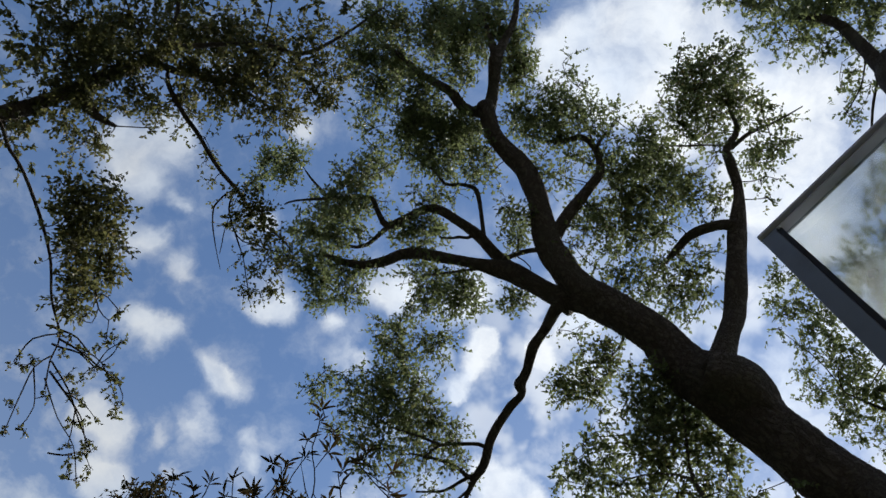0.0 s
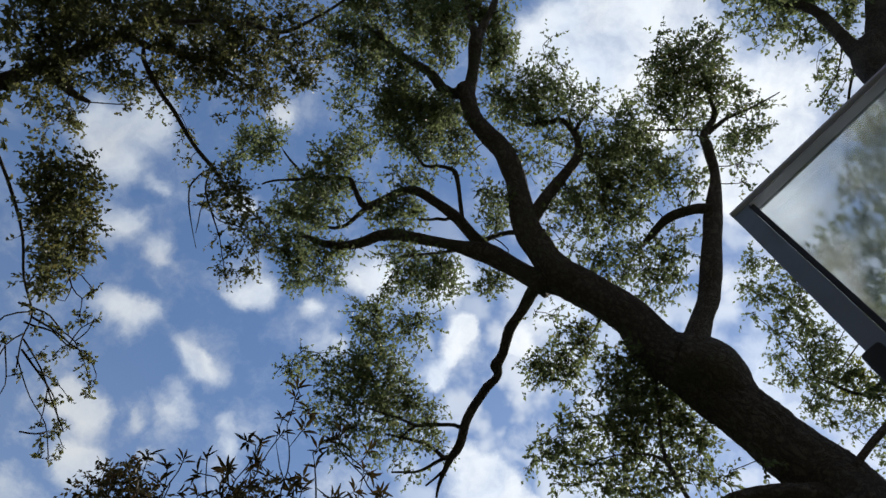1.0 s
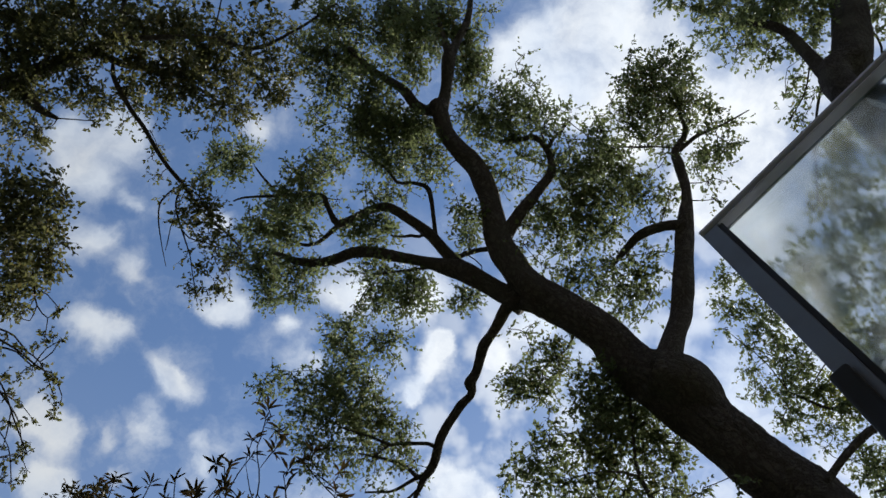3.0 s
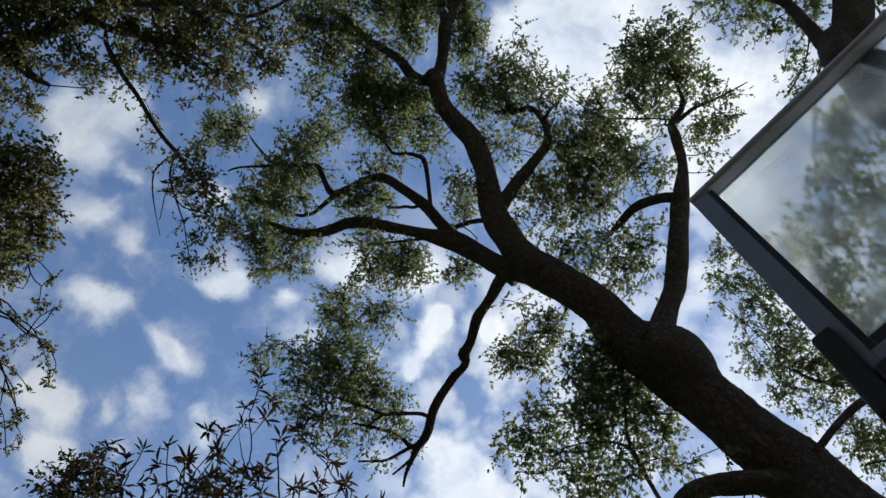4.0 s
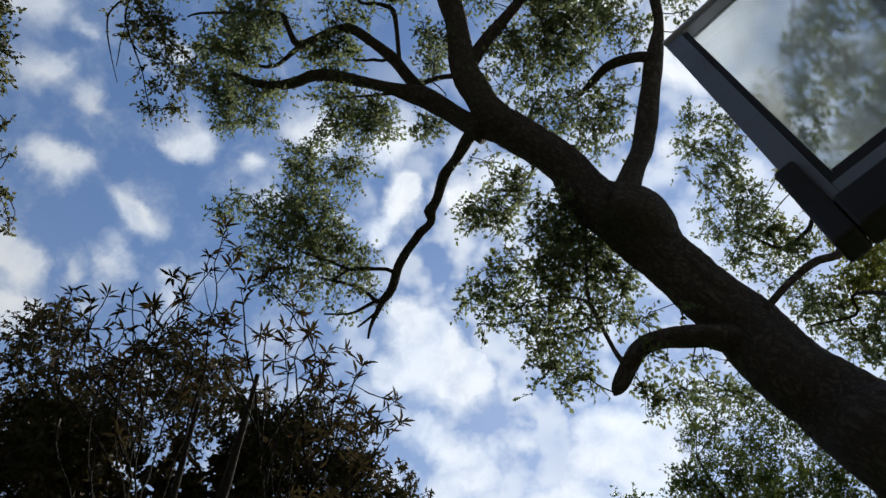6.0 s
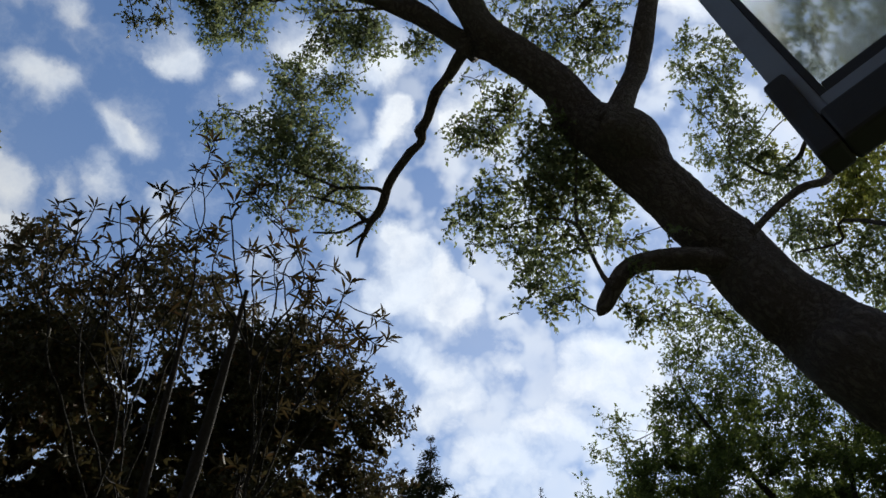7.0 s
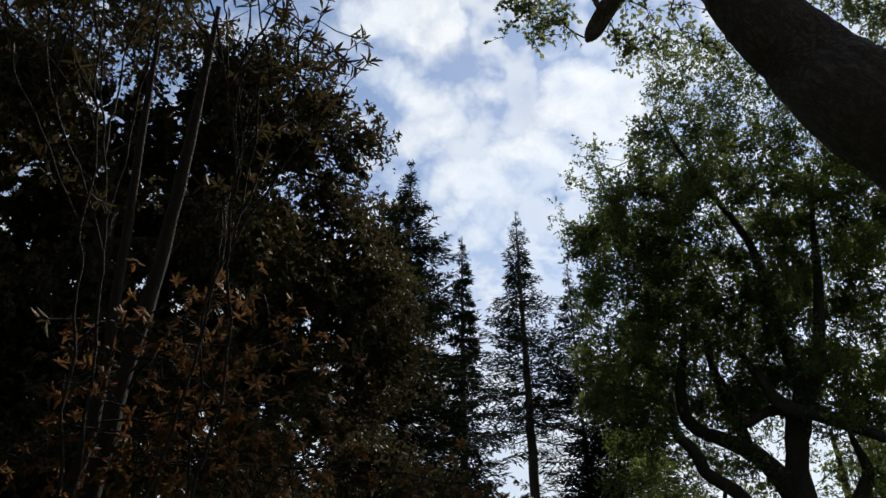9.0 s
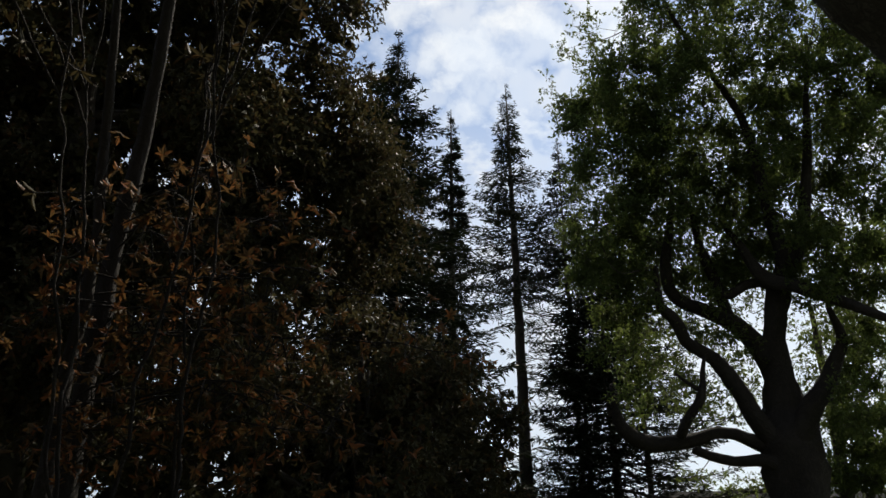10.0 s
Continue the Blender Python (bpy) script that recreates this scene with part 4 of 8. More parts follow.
    foliage(tree, [(0.44, 1.39, 8.13, 0.11, 3.7), (0.48, 1.61, 8.27, 0.07, 3.7), (0.56, 1.36, 8.41, 0.07, 3.7), (0.55, 1.45, 7.92, 0.08, 3.7), (0.63, 1.42, 8.22, 0.08, 3.7), (0.70, 1.47, 8.07, 0.07, 1.9), (0.80, 1.44, 8.45, 0.06, 3.7), (0.75, 1.71, 8.17, 0.08, 3.7), (0.78, 1.58, 7.99, 0.06, 1.9), (0.14, 1.69, 8.14, 0.08, 1.9), (0.12, 1.75, 7.85, 0.08, 3.7), (0.15, 1.91, 7.89, 0.06, 1.9), (0.25, 1.76, 7.84, 0.08, 1.9), (0.37, 1.71, 8.13, 0.08, 3.7), (0.34, 1.80, 7.77, 0.08, 1.9), (0.59, 1.75, 8.00, 0.11, 4.6)], LEAF_MAIN, BARK_DARK, [j, j2, j3], 117, size=0.033, width=0.6, per=6, spread=0.26, twigs=0.45)
    foliage(tree, [(0.92, 1.61, 8.18, 0.06, 3.7), (1.02, 1.49, 8.34, 0.06, 3.7), (0.98, 1.53, 7.98, 0.08, 3.7), (1.03, 1.70, 8.21, 0.12, 4.6), (1.08, 1.70, 7.95, 0.09, 4.6), (1.37, 1.61, 7.47, 0.05, 1.9), (0.69, 1.80, 7.79, 0.13, 4.6), (0.71, 1.94, 7.65, 0.13, 4.6), (0.90, 1.82, 7.96, 0.15, 4.6), (0.89, 1.96, 7.63, 0.15, 4.6), (1.04, 1.81, 7.72, 0.13, 4.6), (1.04, 1.96, 7.51, 0.12, 4.6), (1.13, 1.78, 7.54, 0.11, 3.7), (1.10, 1.80, 7.19, 0.10, 3.7), (1.19, 1.91, 7.23, 0.07, 3.7), (1.31, 1.71, 7.39, 0.06, 1.9), (1.34, 1.91, 7.53, 0.07, 1.9)], LEAF_MAIN, BARK_DARK, [j, j2, r], 118, size=0.033, width=0.6, per=6, spread=0.26, twigs=0.45)
    foliage(tree, [(1.41, 1.97, 7.48, 0.07, 3.7), (0.30, 2.09, 7.52, 0.06, 1.9), (0.27, 2.16, 7.21, 0.08, 1.9), (0.35, 2.06, 7.68, 0.08, 1.9), (0.38, 2.13, 7.47, 0.09, 3.7), (0.44, 2.01, 7.64, 0.09, 3.7), (0.41, 2.35, 7.50, 0.08, 1.9), (0.52, 2.11, 7.64, 0.12, 4.6), (0.55, 2.22, 7.49, 0.08, 3.7), (0.59, 2.38, 7.59, 0.07, 3.7), (0.69, 2.11, 7.52, 0.13, 4.6), (0.74, 2.21, 7.33, 0.08, 3.7), (0.86, 2.14, 7.56, 0.13, 4.6), (0.90, 2.15, 7.25, 0.06, 4.6), (0.95, 2.08, 7.29, 0.08, 3.7), (1.36, 2.06, 7.42, 0.06, 1.9), (0.42, 2.34, 7.18, 0.05, 1.9)], LEAF_MAIN, BARK_DARK, [j, j2, r], 119, size=0.033, width=0.6, per=6, spread=0.26, twigs=0.45)
    foliage(tree, [(1.22, 2.39, 7.42, 0.09, 1.9), (1.32, 2.35, 7.30, 0.06, 1.9), (0.60, 2.43, 7.29, 0.10, 3.7), (0.62, 2.51, 7.20, 0.07, 3.7), (0.79, 2.49, 7.45, 0.09, 3.7), (0.83, 2.67, 7.46, 0.11, 3.7), (0.92, 2.38, 7.20, 0.08, 3.7), (0.97, 2.58, 7.28, 0.10, 3.7), (1.08, 2.39, 7.35, 0.08, 1.9), (1.09, 2.67, 7.24, 0.10, 3.7), (1.13, 2.47, 7.20, 0.10, 3.7), (1.18, 2.60, 7.07, 0.07, 3.7), (1.27, 2.49, 7.26, 0.06, 3.7), (0.98, 2.81, 7.36, 0.09, 3.7), (1.04, 2.75, 7.01, 0.07, 1.9)], LEAF_MAIN, BARK_DARK, [r], 120, size=0.033, width=0.6, per=6, spread=0.26, twigs=0.45)


leaning_tree()


# ---- tall tree behind the board ----
def tall_tree():
    tree = empty("tree", (5.0, 4.2, 0), "tall dark-trunked tree with yellow-green backlit leaves", "tree")
    trunk = limb(tree, [(5.0, 4.2, -0.1, 0.42), (4.8, 3.9, 2.0, 0.34), (4.0, 2.9, 5.0, 0.28)] + [(3.01, 1.53, 8.02, 0.139), (3.24, 1.26, 8.62, 0.162), (3.44, 0.91, 9.21, 0.162), (3.60, 0.35, 9.81, 0.134), (3.67, -0.38, 10.40, 0.102)], BARK_BROWN, "trunk", 18, 0.08)
    a = limb(tree, [(3.02, 1.51, 8.14, 0.094), (2.93, 1.34, 8.46, 0.067), (2.90, 1.21, 8.74, 0.055), (2.75, 1.01, 9.07, 0.038), (2.46, 0.96, 9.42, 0.020)], BARK_BROWN)
    b = limb(tree, [(3.6, 2.4, 6.3, 0.07)] + [(3.16, 3.64, 7.61, 0.025), (3.03, 3.94, 7.66, 0.021), (2.86, 4.17, 7.77, 0.015), (2.60, 4.15, 8.06, 0.008)], BARK_BROWN)
    c = limb(tree, [(4.1, 3.0, 4.6, 0.05)] + [(3.32, 4.12, 6.94, 0.017), (3.27, 4.41, 7.03, 0.013), (3.02, 4.67, 7.24, 0.009)], BARK_BROWN)
    foliage(tree, [(1.86, 0.69, 9.23, 0.07, 3.4), (2.10, 0.78, 9.54, 0.10, 3.4), (2.25, 0.85, 9.52, 0.12, 4.4), (2.37, 0.80, 9.38, 0.13, 4.4), (2.44, 0.89, 9.11, 0.12, 4.4), (2.67, 1.03, 9.34, 0.15, 4.4), (2.85, 0.95, 9.40, 0.15, 4.4), (3.00, 0.90, 9.25, 0.15, 4.4), (3.17, 1.07, 9.27, 0.14, 4.4), (2.46, 1.13, 9.00, 0.10, 3.4), (2.61, 1.17, 8.85, 0.10, 3.4), (2.37, 1.04, 9.21, 0.09, 3.4), (2.21, 1.04, 9.36, 0.09, 3.4), (2.19, 1.14, 8.94, 0.07, 1.8), (2.44, 1.31, 9.23, 0.07, 1.8), (2.58, 1.32, 8.89, 0.07, 1.8), (2.92, 1.19, 9.13, 0.10, 3.4), (3.07, 1.30, 9.11, 0.08, 3.4), (3.21, 1.62, 9.73, 0.08, 3.4), (3.00, 1.72, 9.45, 0.07, 1.8)], LEAF_MAIN, BARK_DARK, [a, trunk[-20:]], 300, size=0.042, width=0.6, per=6, spread=0.26, twigs=0.45)
    foliage(tree, [(3.25, 1.78, 9.66, 0.08, 3.4), (3.31, 1.71, 9.55, 0.07, 1.8), (2.88, 1.83, 8.95, 0.07, 3.4), (3.04, 1.93, 9.11, 0.05, 3.4), (3.60, 0.99, 8.99, 0.12, 3.4), (3.62, 1.17, 8.80, 0.08, 3.4), (3.78, 0.89, 9.29, 0.11, 3.4), (2.82, 0.78, 9.19, 0.13, 4.4), (3.10, 0.85, 9.01, 0.12, 4.4), (2.24, 0.70, 9.68, 0.09, 3.4), (1.75, 0.70, 9.19, 0.05, 1.8), (2.69, 0.84, 9.55, 0.13, 4.4)], LEAF_MAIN, BARK_DARK, [a, trunk[-20:]], 301, size=0.042, width=0.6, per=6, spread=0.26, twigs=0.45)
    foliage(tree, [(2.12, 3.40, 8.58, 0.09, 3.4), (2.20, 3.50, 8.42, 0.09, 3.4), (2.32, 3.41, 8.46, 0.10, 3.4), (2.50, 3.54, 8.48, 0.11, 3.4), (2.56, 3.40, 8.42, 0.09, 3.4), (2.31, 3.53, 8.13, 0.10, 3.4), (2.64, 3.84, 8.61, 0.12, 4.4), (2.27, 3.75, 8.25, 0.07, 3.4), (2.56, 4.05, 8.57, 0.11, 1.8), (2.63, 3.81, 8.22, 0.12, 4.4), (2.87, 4.13, 8.46, 0.12, 4.4), (2.76, 4.25, 8.57, 0.11, 3.4), (2.47, 4.30, 8.70, 0.09, 3.4), (2.61, 4.48, 8.66, 0.11, 3.4), (2.70, 4.41, 8.42, 0.11, 3.4), (2.45, 4.56, 8.68, 0.07, 1.8), (2.68, 4.09, 7.99, 0.11, 4.4), (2.83, 4.10, 7.99, 0.12, 4.4), (2.79, 4.53, 8.29, 0.11, 3.4), (2.57, 4.46, 8.10, 0.10, 3.4)], LEAF_MAIN, BARK_DARK, [b, c], 302, size=0.038, width=0.6, per=6, spread=0.26, twigs=0.45)
    foliage(tree, [(2.91, 4.50, 8.13, 0.10, 1.8), (2.97, 4.52, 7.97, 0.09, 3.4), (2.91, 4.10, 7.60, 0.11, 4.4), (3.00, 4.01, 7.63, 0.09, 4.4), (2.72, 4.59, 7.99, 0.08, 3.4), (2.78, 4.52, 7.69, 0.07, 1.8), (3.12, 4.64, 7.85, 0.09, 3.4), (3.07, 4.47, 7.50, 0.10, 3.4), (3.05, 4.38, 7.22, 0.11, 3.4), (2.89, 4.46, 7.42, 0.06, 1.8), (3.14, 4.81, 7.63, 0.11, 3.4), (3.31, 4.92, 7.58, 0.12, 3.4), (3.20, 4.33, 7.39, 0.10, 3.4), (3.26, 4.52, 7.31, 0.11, 4.4), (3.35, 4.73, 7.25, 0.11, 3.4), (3.71, 4.46, 7.37, 0.12, 4.4), (3.69, 4.47, 7.05, 0.13, 4.4), (3.58, 4.53, 7.22, 0.12, 4.4), (3.51, 4.69, 7.18, 0.12, 3.4), (3.49, 4.91, 7.22, 0.11, 3.4)], LEAF_MAIN, BARK_DARK, [b, c], 303, size=0.038, width=0.6, per=6, spread=0.26, twigs=0.45)
    foliage(tree, [(3.56, 4.75, 7.02, 0.13, 4.4), (3.75, 4.86, 6.98, 0.13, 4.4), (3.80, 5.09, 7.10, 0.10, 3.4), (3.38, 5.04, 7.39, 0.08, 1.8), (3.61, 5.02, 7.19, 0.08, 3.4), (2.28, 3.37, 8.99, 0.10, 3.4), (2.42, 3.29, 8.73, 0.10, 3.4), (2.57, 3.25, 8.56, 0.10, 3.4), (2.04, 3.47, 8.10, 0.06, 1.8)], LEAF_MAIN, BARK_DARK, [b, c], 304, size=0.038, width=0.6, per=6, spread=0.26, twigs=0.45)
    foliage(tree, [(2.99, 4.14, 7.95, 0.11, 4.4), (3.39, 4.38, 7.36, 0.12, 4.4), (3.35, 4.09, 7.20, 0.12, 4.4), (3.32, 4.05, 7.40, 0.10, 4.4), (3.44, 3.99, 7.39, 0.13, 4.4), (3.63, 3.98, 7.64, 0.11, 3.4), (3.50, 3.99, 7.66, 0.09, 4.4), (3.57, 4.09, 7.27, 0.10, 3.4), (3.36, 4.31, 7.53, 0.08, 3.4), (2.93, 4.32, 7.99, 0.07, 3.4), (3.58, 4.26, 7.31, 0.09, 3.4)], LEAF_BACKLIT, BARK_DARK, [b, c], 305, size=0.038, width=0.6, per=6, spread=0.26, twigs=0.45)
    foliage(tree, [(6.44, 1.10, 11.66, 0.20, 3.4), (6.29, 1.21, 11.56, 0.20, 3.4), (5.54, 1.43, 10.79, 0.18, 3.4), (5.81, 1.46, 10.57, 0.18, 3.4), (5.77, 1.81, 11.35, 0.20, 2.4), (6.11, 1.82, 11.61, 0.20, 3.4), (6.08, 1.84, 10.95, 0.19, 1.2), (4.99, 1.94, 10.72, 0.19, 1.2), (5.73, 2.11, 11.33, 0.20, 3.4), (5.88, 2.16, 11.12, 0.20, 3.4), (6.38, 2.18, 11.46, 0.20, 1.2), (5.19, 2.38, 11.44, 0.20, 1.2), (4.92, 2.11, 10.58, 0.19, 2.4), (5.68, 2.38, 11.15, 0.20, 3.4), (5.53, 2.31, 10.56, 0.19, 3.4), (6.52, 2.60, 11.49, 0.21, 1.2), (4.13, 2.37, 10.43, 0.19, 3.4), (4.33, 2.39, 10.10, 0.18, 3.4), (4.85, 2.48, 10.86, 0.19, 2.4), (4.88, 2.49, 10.35, 0.18, 3.4)], LEAF_BACKLIT, BARK_DARK, [b, trunk[-30:]], 306, size=0.055, width=0.6, per=8, spread=0.3, twigs=0.3)
    foliage(tree, [(5.81, 2.79, 11.23, 0.20, 2.4), (5.81, 2.68, 10.98, 0.20, 2.4), (5.97, 2.57, 10.58, 0.19, 3.4), (3.89, 2.53, 10.31, 0.19, 3.4), (3.78, 2.45, 9.83, 0.18, 3.4), (4.15, 2.44, 9.81, 0.17, 2.4), (4.66, 2.67, 10.48, 0.19, 1.2), (5.28, 2.83, 11.01, 0.20, 3.4), (5.08, 2.58, 10.11, 0.18, 3.4), (5.78, 2.83, 10.69, 0.19, 3.4), (6.08, 2.82, 10.73, 0.19, 1.2), (4.00, 2.99, 10.58, 0.19, 3.4), (3.95, 2.80, 9.90, 0.18, 2.4), (4.52, 2.99, 10.63, 0.19, 1.2), (4.45, 2.76, 9.86, 0.18, 2.4), (4.72, 2.84, 9.95, 0.18, 3.4), (5.18, 3.06, 10.28, 0.19, 1.2), (5.56, 3.19, 10.48, 0.19, 3.4), (6.28, 3.30, 11.16, 0.20, 3.4)], LEAF_BACKLIT, BARK_DARK, [b, trunk[-30:]], 307, size=0.055, width=0.6, per=8, spread=0.3, twigs=0.3)
    foliage(tree, [(3.74, 3.13, 10.28, 0.19, 3.4), (4.30, 3.38, 10.55, 0.20, 2.4), (4.54, 3.33, 10.48, 0.19, 1.2), (5.15, 3.50, 10.99, 0.20, 3.4), (5.00, 3.33, 10.51, 0.19, 1.2), (5.03, 3.18, 9.84, 0.18, 3.4), (5.56, 3.48, 10.40, 0.19, 3.4), (5.77, 3.40, 10.14, 0.19, 1.2), (3.77, 3.74, 10.75, 0.20, 1.2), (4.05, 3.64, 10.54, 0.20, 2.4), (4.46, 3.72, 10.78, 0.20, 3.4), (4.27, 3.41, 10.13, 0.19, 3.4), (4.84, 3.68, 10.43, 0.19, 3.4), (4.68, 3.46, 9.81, 0.18, 3.4), (5.18, 3.59, 10.18, 0.19, 1.2), (5.55, 3.58, 10.18, 0.19, 3.4), (6.36, 4.02, 10.96, 0.21, 3.4)], LEAF_BACKLIT, BARK_DARK, [b, trunk[-30:]], 308, size=0.055, width=0.6, per=8, spread=0.3, twigs=0.3)
    foliage(tree, [(3.32, 3.58, 9.63, 0.18, 2.4), (4.02, 3.90, 10.48, 0.20, 1.2), (3.73, 3.58, 9.56, 0.18, 3.4), (4.45, 3.84, 10.31, 0.19, 1.2), (4.62, 3.79, 9.93, 0.19, 3.4), (4.67, 3.61, 9.60, 0.18, 2.4), (5.55, 4.07, 10.65, 0.20, 3.4), (5.71, 4.00, 10.53, 0.20, 3.4), (5.87, 4.05, 10.35, 0.19, 2.4), (3.70, 4.13, 10.59, 0.20, 3.4), (3.52, 3.89, 9.67, 0.18, 3.4), (3.83, 3.76, 9.48, 0.18, 1.2), (4.58, 4.15, 10.32, 0.20, 3.4), (4.52, 4.08, 9.81, 0.19, 1.2), (4.81, 3.99, 9.82, 0.19, 3.4), (5.24, 4.16, 10.06, 0.19, 2.4), (5.80, 4.38, 10.56, 0.20, 3.4), (6.23, 4.56, 10.60, 0.20, 1.2), (4.06, 4.55, 10.55, 0.20, 3.4)], LEAF_BACKLIT, BARK_DARK, [b, trunk[-30:]], 309, size=0.055, width=0.6, per=8, spread=0.3, twigs=0.3)
    foliage(tree, [(4.04, 4.31, 10.10, 0.19, 2.4), (4.28, 4.27, 9.98, 0.19, 1.2), (4.34, 4.02, 9.42, 0.18, 2.4), (4.69, 4.13, 9.59, 0.18, 1.2), (5.37, 4.61, 10.34, 0.20, 1.2), (5.71, 4.76, 10.33, 0.20, 3.4), (5.90, 4.54, 10.06, 0.19, 1.2), (4.08, 4.80, 10.46, 0.20, 3.4), (3.80, 4.32, 9.34, 0.18, 3.4), (4.09, 4.41, 9.48, 0.18, 3.4), (4.18, 4.27, 9.26, 0.18, 3.4), (5.10, 4.77, 10.15, 0.20, 3.4), (5.25, 4.74, 10.08, 0.20, 3.4), (5.74, 4.84, 10.21, 0.20, 3.4), (6.18, 5.06, 10.52, 0.20, 2.4), (3.91, 4.44, 9.09, 0.18, 2.4), (4.10, 4.57, 9.02, 0.17, 2.4), (4.68, 4.81, 9.35, 0.18, 3.4), (4.94, 4.76, 9.44, 0.18, 2.4), (5.29, 4.86, 9.50, 0.18, 2.4)], LEAF_BACKLIT, BARK_DARK, [b, trunk[-30:]], 310, size=0.055, width=0.6, per=8, spread=0.3, twigs=0.3)
    foliage(tree, [(5.83, 5.23, 9.99, 0.20, 1.2), (4.08, 4.90, 9.31, 0.18, 2.4), (4.85, 5.58, 10.11, 0.20, 3.4), (5.05, 5.39, 9.89, 0.20, 2.4), (5.11, 5.21, 9.52, 0.19, 3.4), (5.02, 4.88, 9.03, 0.18, 1.2), (5.35, 4.91, 9.14, 0.18, 3.4), (5.18, 5.98, 10.12, 0.21, 3.4), (5.36, 5.93, 9.99, 0.20, 3.4), (5.28, 5.34, 9.35, 0.18, 3.4), (5.21, 5.13, 9.01, 0.18, 2.4)], LEAF_BACKLIT, BARK_DARK, [b, trunk[-30:]], 311, size=0.055, width=0.6, per=8, spread=0.3, twigs=0.3)


tall_tree()


# ---- overhanging tree ----
def overhanging_tree():
    tree = empty("tree", (-6.5, 0.6, 0), "broad overhanging tree with olive leaves and drooping twigs", "tree")
    trunk = limb(tree, [(-6.6, 0.6, -0.1, 0.46), (-6.4, 0.6, 2.0, 0.36), (-5.6, 0.8, 4.6, 0.29), (-4.8, 0.8, 6.0, 0.22)], BARK, "trunk", 18, 0.09)
    a = limb(tree, [(-4.8, 0.8, 6.0, 0.19)] + [(-3.75, 0.65, 7.49, 0.067), (-3.39, 0.57, 7.86, 0.058), (-3.13, 0.51, 8.13, 0.043), (-2.93, 0.43, 8.36, 0.036), (-2.85, 0.24, 8.53, 0.027), (-2.82, -0.02, 8.68, 0.018)], BARK)
    b = limb(tree, [(-3.44, 0.61, 7.68, 0.041), (-3.30, 0.81, 7.63, 0.033), (-3.15, 0.90, 7.59, 0.014)], BARK, sides=8)
    c = limb(tree, [(-3.01, 0.47, 8.15, 0.033), (-2.77, 0.63, 8.19, 0.027), (-2.55, 0.69, 8.22, 0.022), (-2.34, 0.80, 8.23, 0.016), (-2.07, 1.04, 8.24, 0.009)], BARK, sides=8)
    d = limb(tree, [(-2.870, 0.570, 8.200, 0.019), (-2.884, 0.689, 8.139, 0.021), (-2.779, 0.946, 8.047, 0.020), (-2.689, 1.101, 8.006, 0.019), (-2.603, 1.298, 7.949, 0.017), (-2.517, 1.439, 7.895, 0.015), (-2.400, 1.583, 7.828, 0.014), (-2.312, 1.708, 7.751, 0.011), (-2.178, 1.853, 7.658, 0.009), (-1.998, 1.997, 7.554, 0.007), (-1.937, 2.101, 7.500, 0.004)], BARK, sides=8, rough=0.5)
    e = limb(tree, [(-2.90, 0.42, 8.31, 0.027), (-2.50, 0.46, 8.49, 0.023), (-2.16, 0.52, 8.62, 0.021), (-1.87, 0.65, 8.72, 0.019), (-1.52, 0.56, 8.83, 0.015), (-1.11, 0.37, 8.94, 0.010)], BARK, sides=8)
    g = limb(tree, [(-4.9, 0.8, 5.8, 0.10)] + [(-3.850, 0.570, 6.930, 0.022), (-3.640, 0.890, 6.960, 0.014), (-3.540, 1.230, 6.890, 0.012), (-3.470, 1.620, 6.760, 0.011), (-3.460, 1.910, 6.600, 0.009), (-3.400, 2.140, 6.470, 0.007), (-3.430, 2.260, 6.320, 0.006), (-3.430, 2.400, 6.170, 0.005)], BARK, sides=8)
    h = limb(tree, [(-3.37, 2.14, 6.41, 0.008), (-3.26, 2.25, 6.42, 0.006), (-3.16, 2.37, 6.41, 0.006), (-3.05, 2.49, 6.40, 0.004), (-3.01, 2.60, 6.36, 0.004)], BARK, sides=6)
    hanging = [g, h]
    for twig in ([(-3.39, 2.24, 6.28, 0.007), (-3.29, 2.44, 6.21, 0.006), (-3.22, 2.63, 6.11, 0.006), (-3.14, 2.82, 6.01, 0.004)], [(-3.39, 2.21, 6.30, 0.007), (-3.46, 2.23, 6.19, 0.005), (-3.52, 2.36, 6.04, 0.005), (-3.58, 2.53, 5.84, 0.003)], [(-3.43, 2.33, 6.21, 0.006), (-3.35, 2.58, 6.09, 0.004), (-3.25, 2.76, 6.01, 0.004), (-3.21, 2.94, 5.87, 0.004)],
                 [(-3.34, 2.09, 6.39, 0.006), (-3.45, 2.05, 6.26, 0.006), (-3.52, 2.13, 6.10, 0.004)], [(-3.42, 1.92, 6.53, 0.006), (-3.23, 2.05, 6.56, 0.004), (-3.11, 1.93, 6.65, 0.004), (-2.99, 2.08, 6.62, 0.004)], [(-3.15, 2.36, 6.40, 0.006), (-3.06, 2.27, 6.43, 0.004), (-2.95, 2.23, 6.45, 0.004)], [(-3.48, 2.24, 6.21, 0.006), (-3.46, 2.46, 6.05, 0.004), (-3.51, 2.53, 5.90, 0.004)]):
        hanging.append(limb(tree, twig, BARK, "twig", sides=5, rough=0.0))
    # lacy twig ends
    lacy = []
